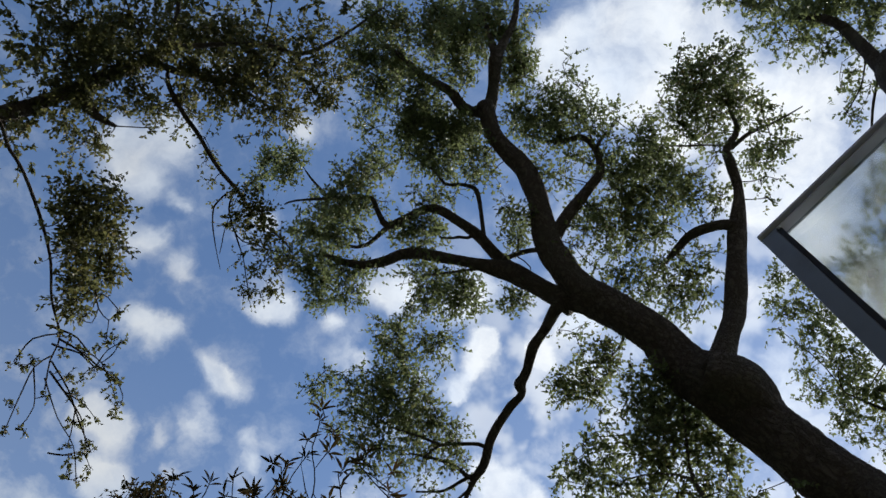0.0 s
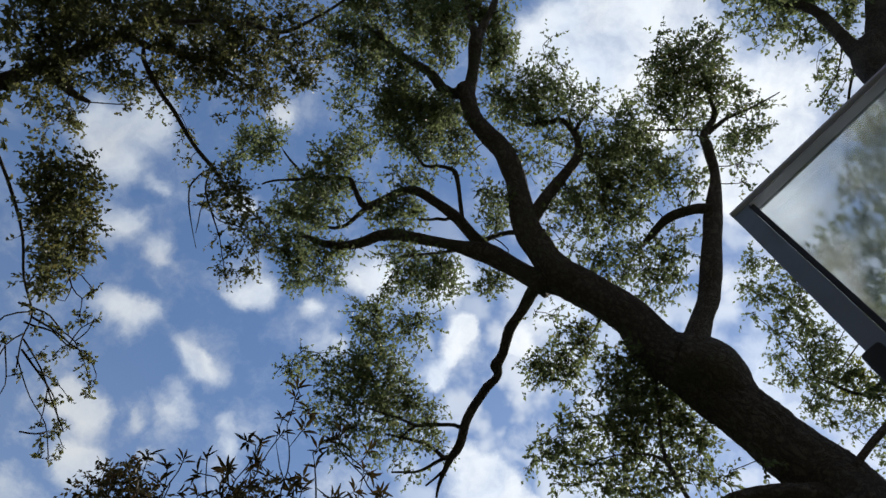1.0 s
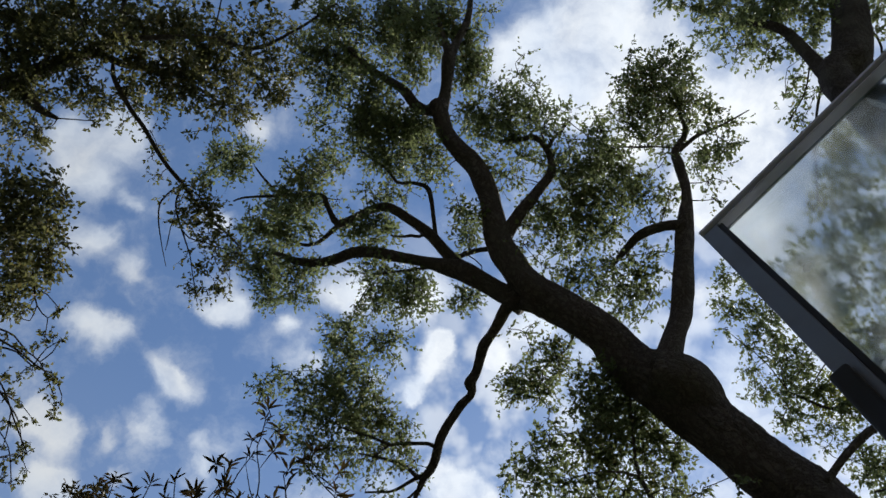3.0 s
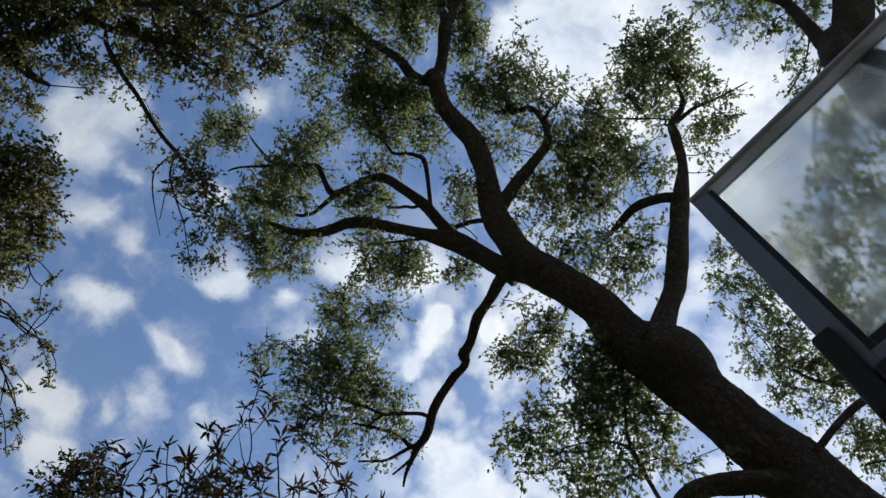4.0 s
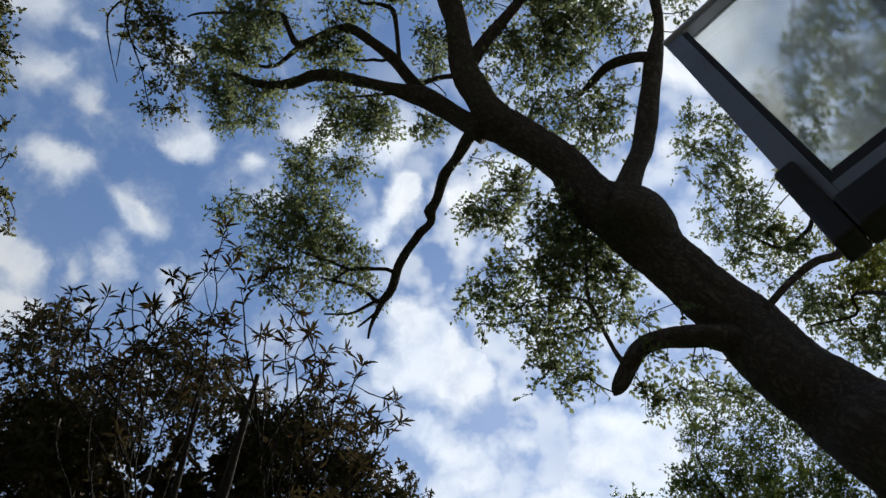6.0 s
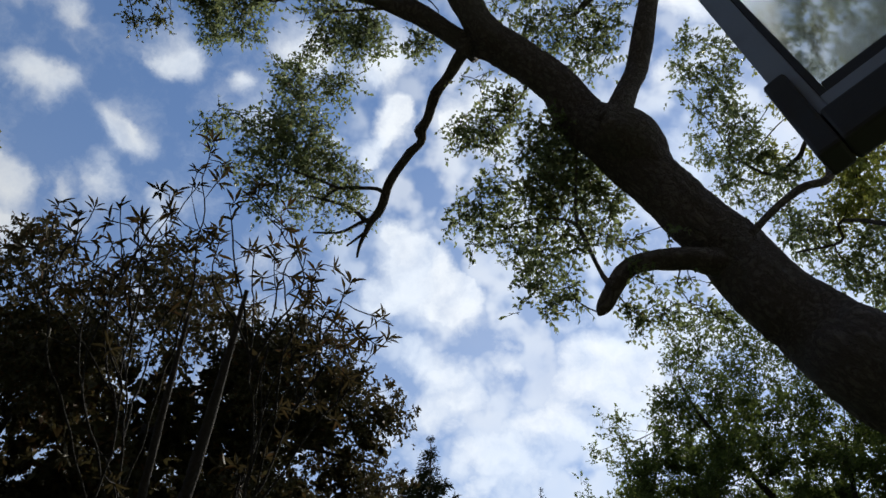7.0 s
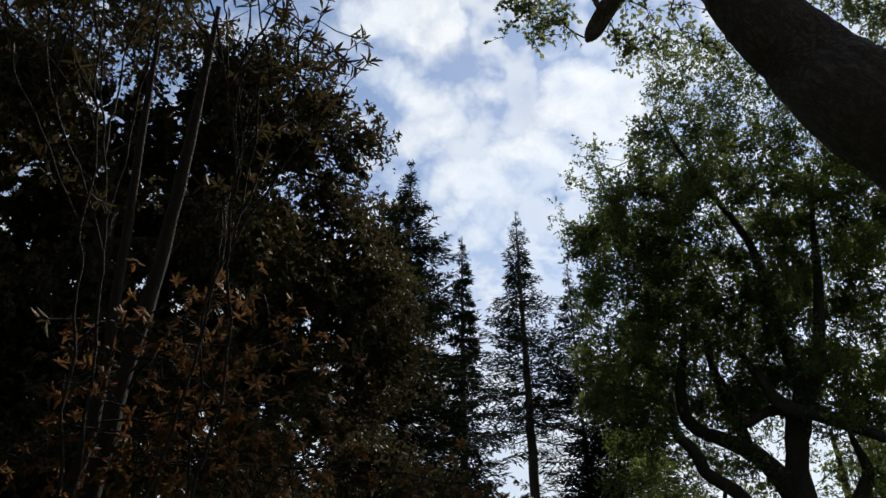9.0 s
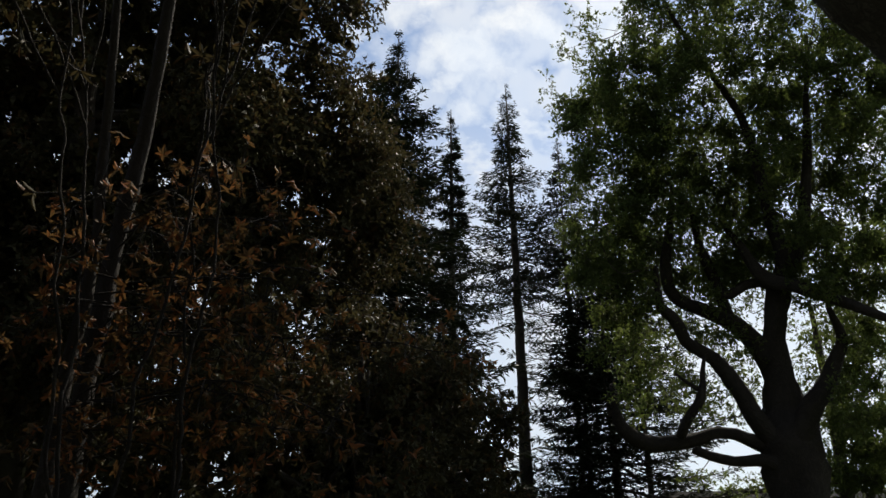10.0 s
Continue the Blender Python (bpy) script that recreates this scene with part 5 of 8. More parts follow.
    for twig in ([(-3.505, 2.214, 6.505, 0.008), (-3.425, 2.249, 6.490, 0.007), (-3.319, 2.306, 6.502, 0.006), (-3.234, 2.417, 6.485, 0.006), (-3.123, 2.479, 6.489, 0.004), (-3.077, 2.540, 6.476, 0.003)],
                 [(-3.558, 2.098, 6.591, 0.008), (-3.438, 2.148, 6.570, 0.007), (-3.319, 2.192, 6.528, 0.006), (-3.253, 2.316, 6.509, 0.006), (-3.179, 2.399, 6.500, 0.005), (-3.121, 2.620, 6.442, 0.004), (-3.116, 2.728, 6.401, 0.002)],
                 [(-3.196, 1.805, 6.776, 0.006), (-3.184, 1.937, 6.707, 0.006), (-3.165, 2.033, 6.646, 0.005), (-3.083, 2.112, 6.592, 0.004), (-3.010, 2.074, 6.616, 0.002)],
                 [(-3.083, 2.112, 6.592, 0.004), (-3.099, 2.168, 6.575, 0.003), (-3.119, 2.230, 6.555, 0.002)],
                 [(-3.165, 2.033, 6.646, 0.004), (-3.206, 2.114, 6.576, 0.003), (-3.311, 2.082, 6.614, 0.002)],
                 [(-3.491, 2.360, 6.365, 0.008), (-3.382, 2.477, 6.284, 0.007), (-3.302, 2.598, 6.236, 0.006), (-3.377, 2.791, 6.360, 0.005), (-3.369, 2.982, 6.289, 0.003)],
                 [(-3.302, 2.598, 6.236, 0.005), (-3.353, 2.758, 6.173, 0.004), (-3.397, 2.850, 6.136, 0.002)],
                 [(-3.382, 2.477, 6.284, 0.005), (-3.345, 2.676, 6.405, 0.004), (-3.283, 2.768, 6.374, 0.002)],
                 [(-3.534, 2.870, 6.119, 0.006), (-3.422, 2.897, 6.116, 0.005), (-3.398, 2.993, 6.282, 0.004), (-3.354, 3.103, 6.245, 0.002)],
                 [(-3.179, 2.399, 6.500, 0.004), (-3.084, 2.345, 6.531, 0.004), (-3.024, 2.266, 6.563, 0.002)]):
        lacy.append(limb(tree, twig, BARK_DARK, "twig", sides=5, rough=0.3))
    foliage(tree, [(-3.08, 2.54, 6.48, 0.03, 1.9), (-3.12, 2.48, 6.49, 0.04, 1.9), (-3.24, 2.45, 6.48, 0.04, 1.9), (-3.12, 2.62, 6.44, 0.04, 1.9), (-3.12, 2.73, 6.40, 0.04, 1.9), (-3.13, 2.79, 6.38, 0.03, 1.9), (-3.01, 2.07, 6.62, 0.03, 1.9), (-3.12, 2.23, 6.55, 0.03, 1.9), (-3.31, 2.08, 6.61, 0.04, 1.9), (-3.39, 2.03, 6.64, 0.03, 1.9), (-3.26, 2.06, 6.63, 0.03, 1.9), (-3.38, 2.79, 6.36, 0.03, 1.9), (-3.37, 2.98, 6.29, 0.04, 1.9), (-3.32, 2.70, 6.20, 0.03, 1.9), (-3.40, 2.85, 6.14, 0.03, 1.9), (-3.35, 2.68, 6.41, 0.04, 1.9)], LEAF_UPPER, BARK_DARK, lacy, 38, size=0.034, per=5, spread=0.10, twigs=0.5)
    foliage(tree, [(-3.31, 2.50, 6.28, 0.05, 1.9), (-3.33, 2.47, 6.46, 0.04, 1.9), (-3.36, 2.41, 6.36, 0.05, 1.9), (-3.28, 2.77, 6.37, 0.03, 1.9), (-3.35, 3.10, 6.24, 0.04, 1.9), (-3.40, 3.00, 6.28, 0.04, 1.9), (-3.37, 2.91, 6.12, 0.04, 1.9), (-3.42, 3.03, 6.07, 0.03, 1.9), (-3.02, 2.27, 6.56, 0.03, 1.9), (-3.10, 2.28, 6.55, 0.03, 1.9), (-3.18, 2.30, 6.53, 0.03, 1.9), (-3.29, 2.30, 6.51, 0.03, 1.9), (-3.36, 2.19, 6.52, 0.03, 1.9), (-3.42, 2.29, 6.46, 0.04, 1.9), (-3.16, 2.42, 6.50, 0.03, 1.9), (-3.32, 2.93, 6.31, 0.03, 1.9)], LEAF_UPPER, BARK_DARK, lacy, 54, size=0.034, per=5, spread=0.10, twigs=0.5)
    i = limb(tree, [(-2.392, 1.578, 7.809, 0.008), (-2.476, 1.593, 7.802, 0.007), (-2.556, 1.646, 7.771, 0.007), (-2.600, 1.695, 7.744, 0.007), (-2.585, 1.783, 7.618, 0.006), (-2.578, 1.891, 7.562, 0.005), (-2.562, 2.010, 7.499, 0.004), (-2.541, 2.122, 7.439, 0.003)], BARK_DARK, "twig", sides=6, rough=0.3)
    i2 = limb(tree, [(-2.410, 1.581, 7.806, 0.009), (-2.455, 1.665, 7.758, 0.008), (-2.451, 1.743, 7.678, 0.008), (-2.403, 1.874, 7.580, 0.007), (-2.373, 1.971, 7.527, 0.006), (-2.343, 2.079, 7.470, 0.005), (-2.332, 2.198, 7.406, 0.005), (-2.311, 2.346, 7.333, 0.004)], BARK_DARK, "twig", sides=6, rough=0.3)
    i3 = limb(tree, [(-2.407, 1.865, 7.583, 0.006), (-2.345, 1.942, 7.545, 0.005), (-2.223, 1.984, 7.529, 0.005), (-2.118, 2.031, 7.507, 0.004), (-2.031, 2.055, 7.501, 0.003)], BARK_DARK, "twig", sides=6, rough=0.3)
    i4 = limb(tree, [(-2.449, 1.750, 7.668, 0.004), (-2.490, 1.850, 7.586, 0.004), (-2.513, 1.928, 7.546, 0.004), (-2.540, 2.012, 7.499, 0.003)], BARK_DARK, "twig", sides=6, rough=0.3)
    foliage(tree, [(-2.33, 2.35, 7.35, 0.05, 3.0), (-2.37, 2.26, 7.39, 0.04, 2.5), (-2.27, 2.16, 7.45, 0.06, 3.0), (-2.14, 2.08, 7.50, 0.06, 3.0), (-2.06, 2.15, 7.47, 0.06, 3.0), (-2.39, 1.83, 7.64, 0.05, 2.5), (-2.44, 1.71, 7.73, 0.04, 2.0), (-2.20, 1.97, 7.56, 0.06, 3.0), (-1.98, 2.16, 7.47, 0.05, 3.0), (-2.13, 2.33, 7.37, 0.06, 3.0), (-2.28, 2.32, 7.37, 0.04, 2.5), (-2.38, 2.06, 7.50, 0.04, 2.0), (-2.18, 1.85, 7.66, 0.05, 2.5), (-2.04, 1.97, 7.57, 0.05, 2.5), (-2.53, 1.64, 7.80, 0.03, 1.6), (-2.33, 1.59, 7.82, 0.05, 2.5), (-2.28, 1.68, 7.77, 0.05, 2.5), (-2.58, 1.51, 7.86, 0.04, 2.0), (-2.64, 1.34, 7.93, 0.04, 2.2)], LEAF_UPPER, BARK_DARK, [d, i, i2, i3, i4], 37, size=0.034, width=0.62, per=5, spread=0.26, twigs=0.4)
    near = [a, b, c, d, e]
    foliage(tree, [(-3.70, 0.24, 7.65, 0.35), (-3.49, -0.20, 7.98, 0.32), (-2.91, -0.18, 7.89, 0.36), (-2.56, -0.08, 8.48, 0.40), (-1.94, -0.01, 8.57, 0.36), (-1.35, 0.14, 8.37, 0.26), (-3.81, 0.76, 7.32, 0.31)], LEAF_UPPER, BARK_DARK, near, 32, size=0.05, cover=2.0, plain=True)
    # coarse crown clumps added behind the camera, out of view, to block sky light
    foliage(tree, [(x, y, 8.0 + 0.4 * ((x * 3 + y * 5) % 2), 1.0) for x in (-5, -3.6, -2.2, -0.8, 0.6, 2.0) for y in (-2.6, -1.4)], LEAF_UPPER, BARK_DARK, [a, trunk], 35, size=0.14, cover=1.8, twigs=0.3)
    foliage(tree, [(-3.42, 2.17, 6.15, 0.05), (-3.53, 2.16, 6.13, 0.05), (-2.92, 2.03, 6.52, 0.03), (-3.02, 2.22, 6.50, 0.04), (-3.06, 2.50, 6.39, 0.05), (-3.03, 2.66, 6.34, 0.04), (-3.15, 2.82, 6.02, 0.04), (-3.20, 2.92, 5.85, 0.04), (-3.40, 2.41, 6.09, 0.04), (-3.58, 2.42, 6.00, 0.04), (-3.58, 2.53, 5.84, 0.04), (-3.28, 2.63, 6.13, 0.04), (-3.23, 2.25, 6.43, 0.03), (-3.30, 2.06, 6.33, 0.04), (-3.50, 2.57, 5.95, 0.03)], LEAF_UPPER, BARK_DARK, hanging, 34, cover=1.6, size=0.032, per=5, spread=0.12)
    foliage(tree, [(-3.44, 0.17, 7.92, 0.20, 4.6), (-3.44, 0.34, 8.27, 0.18, 4.6), (-3.39, 0.18, 8.46, 0.19, 4.6), (-3.18, 0.29, 8.46, 0.19, 4.6), (-2.83, 0.39, 8.17, 0.15, 4.6), (-2.92, 0.25, 8.69, 0.15, 4.6), (-2.78, 0.36, 8.76, 0.19, 4.6), (-2.61, 0.53, 8.77, 0.19, 4.6), (-2.42, 0.40, 8.73, 0.19, 4.6), (-2.20, 0.58, 8.37, 0.18, 4.6), (-2.15, 0.54, 8.89, 0.15, 4.6), (-1.83, 0.51, 8.66, 0.14, 3.7), (-1.74, 0.45, 8.97, 0.14, 1.9), (-1.58, 0.53, 9.14, 0.09, 1.9), (-1.52, 0.72, 8.94, 0.12, 3.7), (-3.39, 0.60, 7.59, 0.17, 4.6)], LEAF_UPPER, BARK_DARK, [a, b, c, d, e], 160, size=0.038, width=0.62, per=6, spread=0.26, twigs=0.45)
    foliage(tree, [(-3.41, 0.42, 7.82, 0.20, 4.6), (-3.42, 0.78, 7.89, 0.13, 3.7), (-3.17, 0.50, 7.93, 0.15, 4.6), (-3.18, 0.79, 7.77, 0.08, 1.9), (-3.10, 0.75, 8.01, 0.13, 3.7), (-3.00, 0.49, 8.06, 0.15, 4.6), (-2.82, 0.81, 8.22, 0.13, 3.7), (-2.61, 0.58, 8.06, 0.13, 4.6), (-2.46, 0.73, 8.06, 0.14, 4.6), (-2.48, 0.92, 8.13, 0.11, 3.7), (-2.28, 0.71, 8.09, 0.17, 4.6), (-2.21, 0.89, 8.05, 0.13, 3.7), (-2.17, 0.78, 8.47, 0.16, 4.6), (-2.03, 0.91, 8.58, 0.13, 3.7), (-1.99, 0.76, 8.92, 0.14, 3.7), (-1.75, 0.96, 8.39, 0.12, 3.7)], LEAF_UPPER, BARK_DARK, [a, b, c, d, e], 161, size=0.038, width=0.62, per=6, spread=0.26, twigs=0.45)
    foliage(tree, [(-1.74, 0.76, 8.72, 0.12, 3.7), (-1.64, 1.03, 8.51, 0.12, 3.7), (-1.58, 0.89, 8.79, 0.12, 3.7), (-3.56, 0.85, 7.63, 0.10, 3.7), (-3.68, 1.13, 7.74, 0.08, 1.9), (-3.43, 0.97, 7.54, 0.09, 1.9), (-3.22, 0.93, 7.42, 0.08, 3.7), (-3.35, 1.08, 7.66, 0.06, 3.7), (-2.96, 0.99, 7.77, 0.06, 1.9), (-3.06, 0.91, 8.15, 0.11, 3.7), (-2.87, 1.06, 8.06, 0.06, 1.9), (-2.80, 0.97, 8.31, 0.09, 3.7), (-2.66, 1.17, 8.07, 0.05, 1.9), (-2.63, 1.28, 8.07, 0.05, 1.9), (-2.30, 1.17, 7.98, 0.04, 1.9), (-2.20, 1.22, 8.22, 0.07, 1.9)], LEAF_UPPER, BARK_DARK, [a, b, c, d, e], 162, size=0.038, width=0.62, per=6, spread=0.26, twigs=0.45)
    foliage(tree, [(-2.08, 1.02, 8.15, 0.11, 3.7), (-2.03, 1.12, 8.39, 0.12, 3.7), (-1.87, 1.11, 8.28, 0.08, 1.9), (-2.28, 1.59, 7.68, 0.08, 1.9), (-2.23, 1.67, 7.69, 0.09, 3.7), (-2.39, 1.77, 7.68, 0.08, 3.7), (-2.36, 1.94, 7.77, 0.08, 1.9), (-2.18, 1.76, 7.60, 0.11, 3.7), (-2.22, 2.04, 7.71, 0.05, 1.9), (-2.17, 1.96, 7.75, 0.08, 1.9), (-1.95, 2.04, 7.39, 0.06, 1.9), (-2.17, 2.38, 7.51, 0.05, 1.9), (-2.04, 2.15, 7.32, 0.05, 1.9)], LEAF_UPPER, BARK_DARK, [a, b, c, d, e], 163, size=0.038, width=0.62, per=6, spread=0.26, twigs=0.45)
    foliage(tree, [(-3.15, 1.23, 6.79, 0.15, 4.6), (-3.11, 1.33, 6.97, 0.13, 4.6), (-2.91, 1.24, 6.86, 0.08, 4.6), (-3.00, 1.42, 7.07, 0.07, 4.6), (-3.30, 1.41, 6.88, 0.15, 4.6), (-3.24, 1.61, 6.73, 0.16, 4.6), (-3.22, 1.53, 6.98, 0.15, 4.6), (-2.95, 1.60, 6.62, 0.11, 4.6), (-3.04, 1.54, 6.95, 0.09, 4.6), (-2.82, 1.60, 6.64, 0.04, 1.9), (-3.24, 1.90, 6.50, 0.11, 3.7), (-3.36, 1.88, 6.88, 0.15, 4.6), (-3.21, 1.95, 6.72, 0.07, 3.7), (-2.98, 1.77, 6.62, 0.08, 4.6)], LEAF_UPPER, BARK_DARK, [g], 164, size=0.038, width=0.62, per=6, spread=0.26, twigs=0.45)


overhanging_tree()


# ---- basketball backboard ----
def box(name, parent, mat, low, high, bevel=0.004, label=""):
    bm = bmesh.new()
    bmesh.ops.create_cube(bm, size=1)
    size = [h - l for l, h in zip(low, high)]
    bmesh.ops.transform(bm, verts=bm.verts, matrix=Matrix.LocRotScale([(l + h) / 2 for l, h in zip(low, high)], None, size))
    if bevel:
        bmesh.ops.bevel(bm, geom=bm.edges[:], offset=bevel, segments=2, affect="EDGES", profile=0.5)
    mesh = bpy.data.meshes.new(name)
    bm.to_mesh(mesh)
    bm.free()
    mesh.materials.append(mat)
    ob = new(name, mesh)
    ob.parent = parent
    return tagged(ob, label)


def backboard():
    # local x runs along the board, y away from the lawn's players, z up; the board hangs a little askew
    tilt, yaw, corner = math.radians(-1.7), math.atan2(-0.678, 0.735), Vector((0, 0, 3.975))
    turn = Matrix.Rotation(yaw, 3, "Z") @ Matrix.Rotation(tilt, 3, "Y")
    place = Vector((0.680, 0.950, 3.975)) - turn @ corner
    board = empty("basketball_backboard", place, "clear acrylic basketball backboard in grey steel frame with black padding", "backboard")
    board.rotation_euler = (0, tilt, yaw)
    wide, low, high, rim = 1.83, 2.86, 3.975, 0.054
    box("side_rail", board, STEEL, (0, 0, low), (rim, 0.05, high - 0.032), 0.003)
    box("side_rail", board, STEEL, (wide - rim, 0, low), (wide, 0.05, high - 0.032), 0.003)
    top = box("top_rail", board, STEEL, (0.0, 0.004, high - 0.032), (wide, 0.05, high - 0.016), 0.003)
    box("top_trim", top, ALUMINIUM_SKYLIT, (-0.002, -0.008, high - 0.0155), (wide + 0.002, 0.052, high), 0.003, "pale aluminium edge trim with sky light in its colour")
    box("top_lip", top, ALUMINIUM_SKYLIT, (0.06, -0.002, high - 0.038), (wide - 0.06, 0.030, high - 0.0325), 0.002, "pale aluminium lip with sky light in its colour")
    box("bottom_rail", board, STEEL, (rim, 0.0, low), (wide - rim, 0.05, 2.938), 0.003)
    pane = box("pane", board, ACRYLIC, (0.050, 0.036, low + 0.064), (wide - 0.050, 0.046, high - 0.034), 0, "hazy scratched clear acrylic")
    box("gasket", pane, PAD, (rim + 0.0005, 0.005, 2.94), (0.070, 0.0355, high - 0.039), 0.002, "black rubber gasket")
    box("gasket", pane, PAD, (wide - 0.070, 0.005, 2.94), (wide - rim - 0.0005, 0.0355, high - 0.039), 0.002, "black rubber gasket")
    box("gasket", pane, PAD, (0.0705, 0.005, 2.9385), (wide - 0.0705, 0.0355, 2.978), 0.002, "black rubber gasket")
    box("upright_bar", board, STEEL, (0.600, 0.053, low + 0.02), (0.660, 0.09, high - 0.01))
    box("upright_bar", board, STEEL, (1.185, 0.053, low + 0.02), (1.245, 0.09, high - 0.01))
    box("pad", board, PAD, (-0.014, -0.018, 2.775), (0.034, 0.045, 3.055), 0.008, "black rubber corner pad")
    box("pad", board, PAD, (wide - 0.034, -0.018, 2.775), (wide + 0.014, 0.045, 3.055), 0.008, "black rubber corner pad")
    box("pad", board, PAD, (0.0345, -0.016, 2.775), (wide - 0.0345, 0.045, low + 0.025), 0.008, "black rubber bottom pad")
    box("arm", board, STEEL, (0.83, 0.05, 3.2), (0.91, 1.3, 3.28))
    box("arm", board, STEEL, (0.83, 0.05, 3.6), (0.91, 1.3, 3.68))
    box("crossbar", board, STEEL, (0.57, 0.09, 3.19), (1.26, 0.13, 3.29))
    box("crossbar", board, STEEL, (0.57, 0.09, 3.59), (1.26, 0.13, 3.69))
    box("pole", board, STEEL, (0.80, 1.28, -0.1), (0.94, 1.42, 3.75), 0.01)


backboard()


# ---- multi-stemmed shrub with long whorled leaves ----
def whorls(tree, tips, ways, leaf_mat, seed, size=0.115, width=0.26):
    rng = np.random.default_rng(seed)
    base, axis, normal = [], [], []
    for tip, way in zip(tips, ways):
        way = unit(np.asarray(way))
        side = unit(np.cross(way, rng.normal(0, 1, 3)))
        up = np.cross(way, side)
        count = rng.integers(6, 10)
        for k in range(count):
            a = 2 * math.pi * (k + rng.uniform(-0.3, 0.3)) / count
            out = side * math.cos(a) + up * math.sin(a)
            base.append(tip - way * rng.uniform(0, 0.04))
            axis.append(out * 0.9 + way * rng.uniform(0.1, 1.3) - np.array([0, 0, 0.10]))
            normal.append(way - out * 0.3)
    base, axis, normal = map(np.array, (base, axis, normal))
    link("foliage", leaf_mesh("foliage", base, axis, normal, size * rng.uniform(0.6, 1.2, len(base)), width, 0.18), leaf_mat, tree, "", "stuff")


def crooked(path, amount=0.05):
    """Bends a stem a little this way and that, keeping its foot and tip."""
    ease = np.clip(np.minimum(np.arange(len(path)), np.arange(len(path))[::-1]) / 3, 0, 1)
    for q, e in zip(path, ease):
        place = Vector(q[:3])
        q[:3] += np.array(noise.noise_vector(place * 2.6) + 0.45 * noise.noise_vector(place * 7.0)) * amount * e
    return path


def whorled_shrub():
    tree = empty("shrub", (-1.6, 4.4, 0), "tall multi-stemmed shrub with long browning whorled leaves", "shrub")
    rng = np.random.default_rng(41)
    tubes = Tubes()
    tips, ways = [], []
    ends = [(-1.88, 2.49, 5.10, 0.00), (-1.87, 2.65, 5.36, 0.00), (-1.79, 2.73, 5.35, 0.00), (-2.01, 2.55, 5.16, 0.00), (-1.55, 2.64, 5.23, 0.00), (-1.49, 2.51, 5.26, 0.00), (-1.37, 2.46, 5.61, 0.00), (-1.44, 2.61, 5.48, 0.00), (-1.22, 2.68, 5.25, 0.00), (-1.32, 2.84, 5.26, 0.00), (-1.24, 2.84, 5.71, 0.00), (-1.03, 2.96, 5.56, 0.00), (-0.98, 3.22, 5.66, 0.00)] + [(-0.74, 3.24, 5.12, 0.00), (-0.67, 3.43, 5.11, 0.00), (-0.45, 3.39, 4.91, 0.00), (-0.41, 3.57, 5.16, 0.00), (-0.69, 3.40, 5.42, 0.00), (-0.87, 3.30, 5.54, 0.00), (-1.15, 2.96, 5.30, 0.00), (-1.64, 2.73, 5.10, 0.00), (-1.89, 2.77, 5.18, 0.00), (-1.56, 2.97, 5.35, 0.00), (-1.02, 3.11, 5.16, 0.00), (-0.82, 3.55, 5.15, 0.00), (-2.32, 2.81, 5.31, 0.00)]
    mains = []
    for number, (x, y, z, _) in enumerate(sorted(ends, key=lambda e: rng.random())):
        tip = np.array((x, y, z))
        if number < 5:
            root = np.array((-1.7, 4.6, 0)) + rng.normal(0, 0.3, 3) * (1, 1, 0)
            mid = root * 0.45 + tip * 0.55 + np.array([0, 0, 0.25]) + rng.normal(0, 0.26, 3)
            path = smooth_path([(*root, 0.020), (*(root * 0.75 + mid * 0.25), 0.015), (*mid, 0.008), (*tip, 0.004)], 0.08)
            crooked(path, 0.05)
            mains.append(path)
        else:
            main = min(mains, key=lambda m: np.linalg.norm(m[-1, :3] - tip))
            root = main[int(len(main) * rng.uniform(0.68, 0.88))]
            mid = root[:3] * 0.45 + tip * 0.55 + rng.normal(0, 0.16, 3)
            path = crooked(smooth_path([(*root[:3], 0.007), (*mid, 0.005), (*tip, 0.003)], 0.07), 0.045)
        tubes.add(path, 6, cap=False)
        tips.append(tip), ways.append(path[-1, :3] - path[-3, :3])
        for _ in range(5):
            k = rng.integers(len(path) // 2, len(path) - 1)
            way = unit(rng.normal(0, 1, 3) + np.array([0, 0, 0.4]))
            end = path[k, :3] + way * rng.uniform(0.10, 0.28)
            tubes.add([path[k] * (1, 1, 1, 0.5), (*(path[k, :3] * 0.5 + end * 0.5 + rng.normal(0, 0.02, 3)), 0.004), (*end, 0.003)], 4, cap=False)
            tips.append(end), ways.append(way)
    link("stemwork", tubes.mesh("stemwork"), BARK_SHOOT, tree, "", "stuff")
    whorls(tree, tips, ways, LEAF_BROWN, 42, 0.088, 0.21)
    # lower drooping sprays with turning leaves
    a = limb(tree, [(-2.09, 4.93, 2.16, 0.069), (-2.08, 4.91, 2.80, 0.064), (-1.98, 4.75, 3.65, 0.058), (-1.83, 4.54, 4.33, 0.049), (-1.63, 4.14, 5.12, 0.034), (-1.43, 3.66, 5.78, 0.016)], BARK_STEM, "stem")
    b = limb(tree, [(-2.12, 4.70, 2.13, 0.051), (-2.10, 4.69, 2.74, 0.043), (-2.00, 4.54, 3.55, 0.036), (-1.98, 4.40, 4.05, 0.033), (-1.87, 4.00, 4.83, 0.024), (-1.73, 3.58, 5.45, 0.012)], BARK_STEM, "stem")
    low, lows = [], []
    tubes = Tubes()
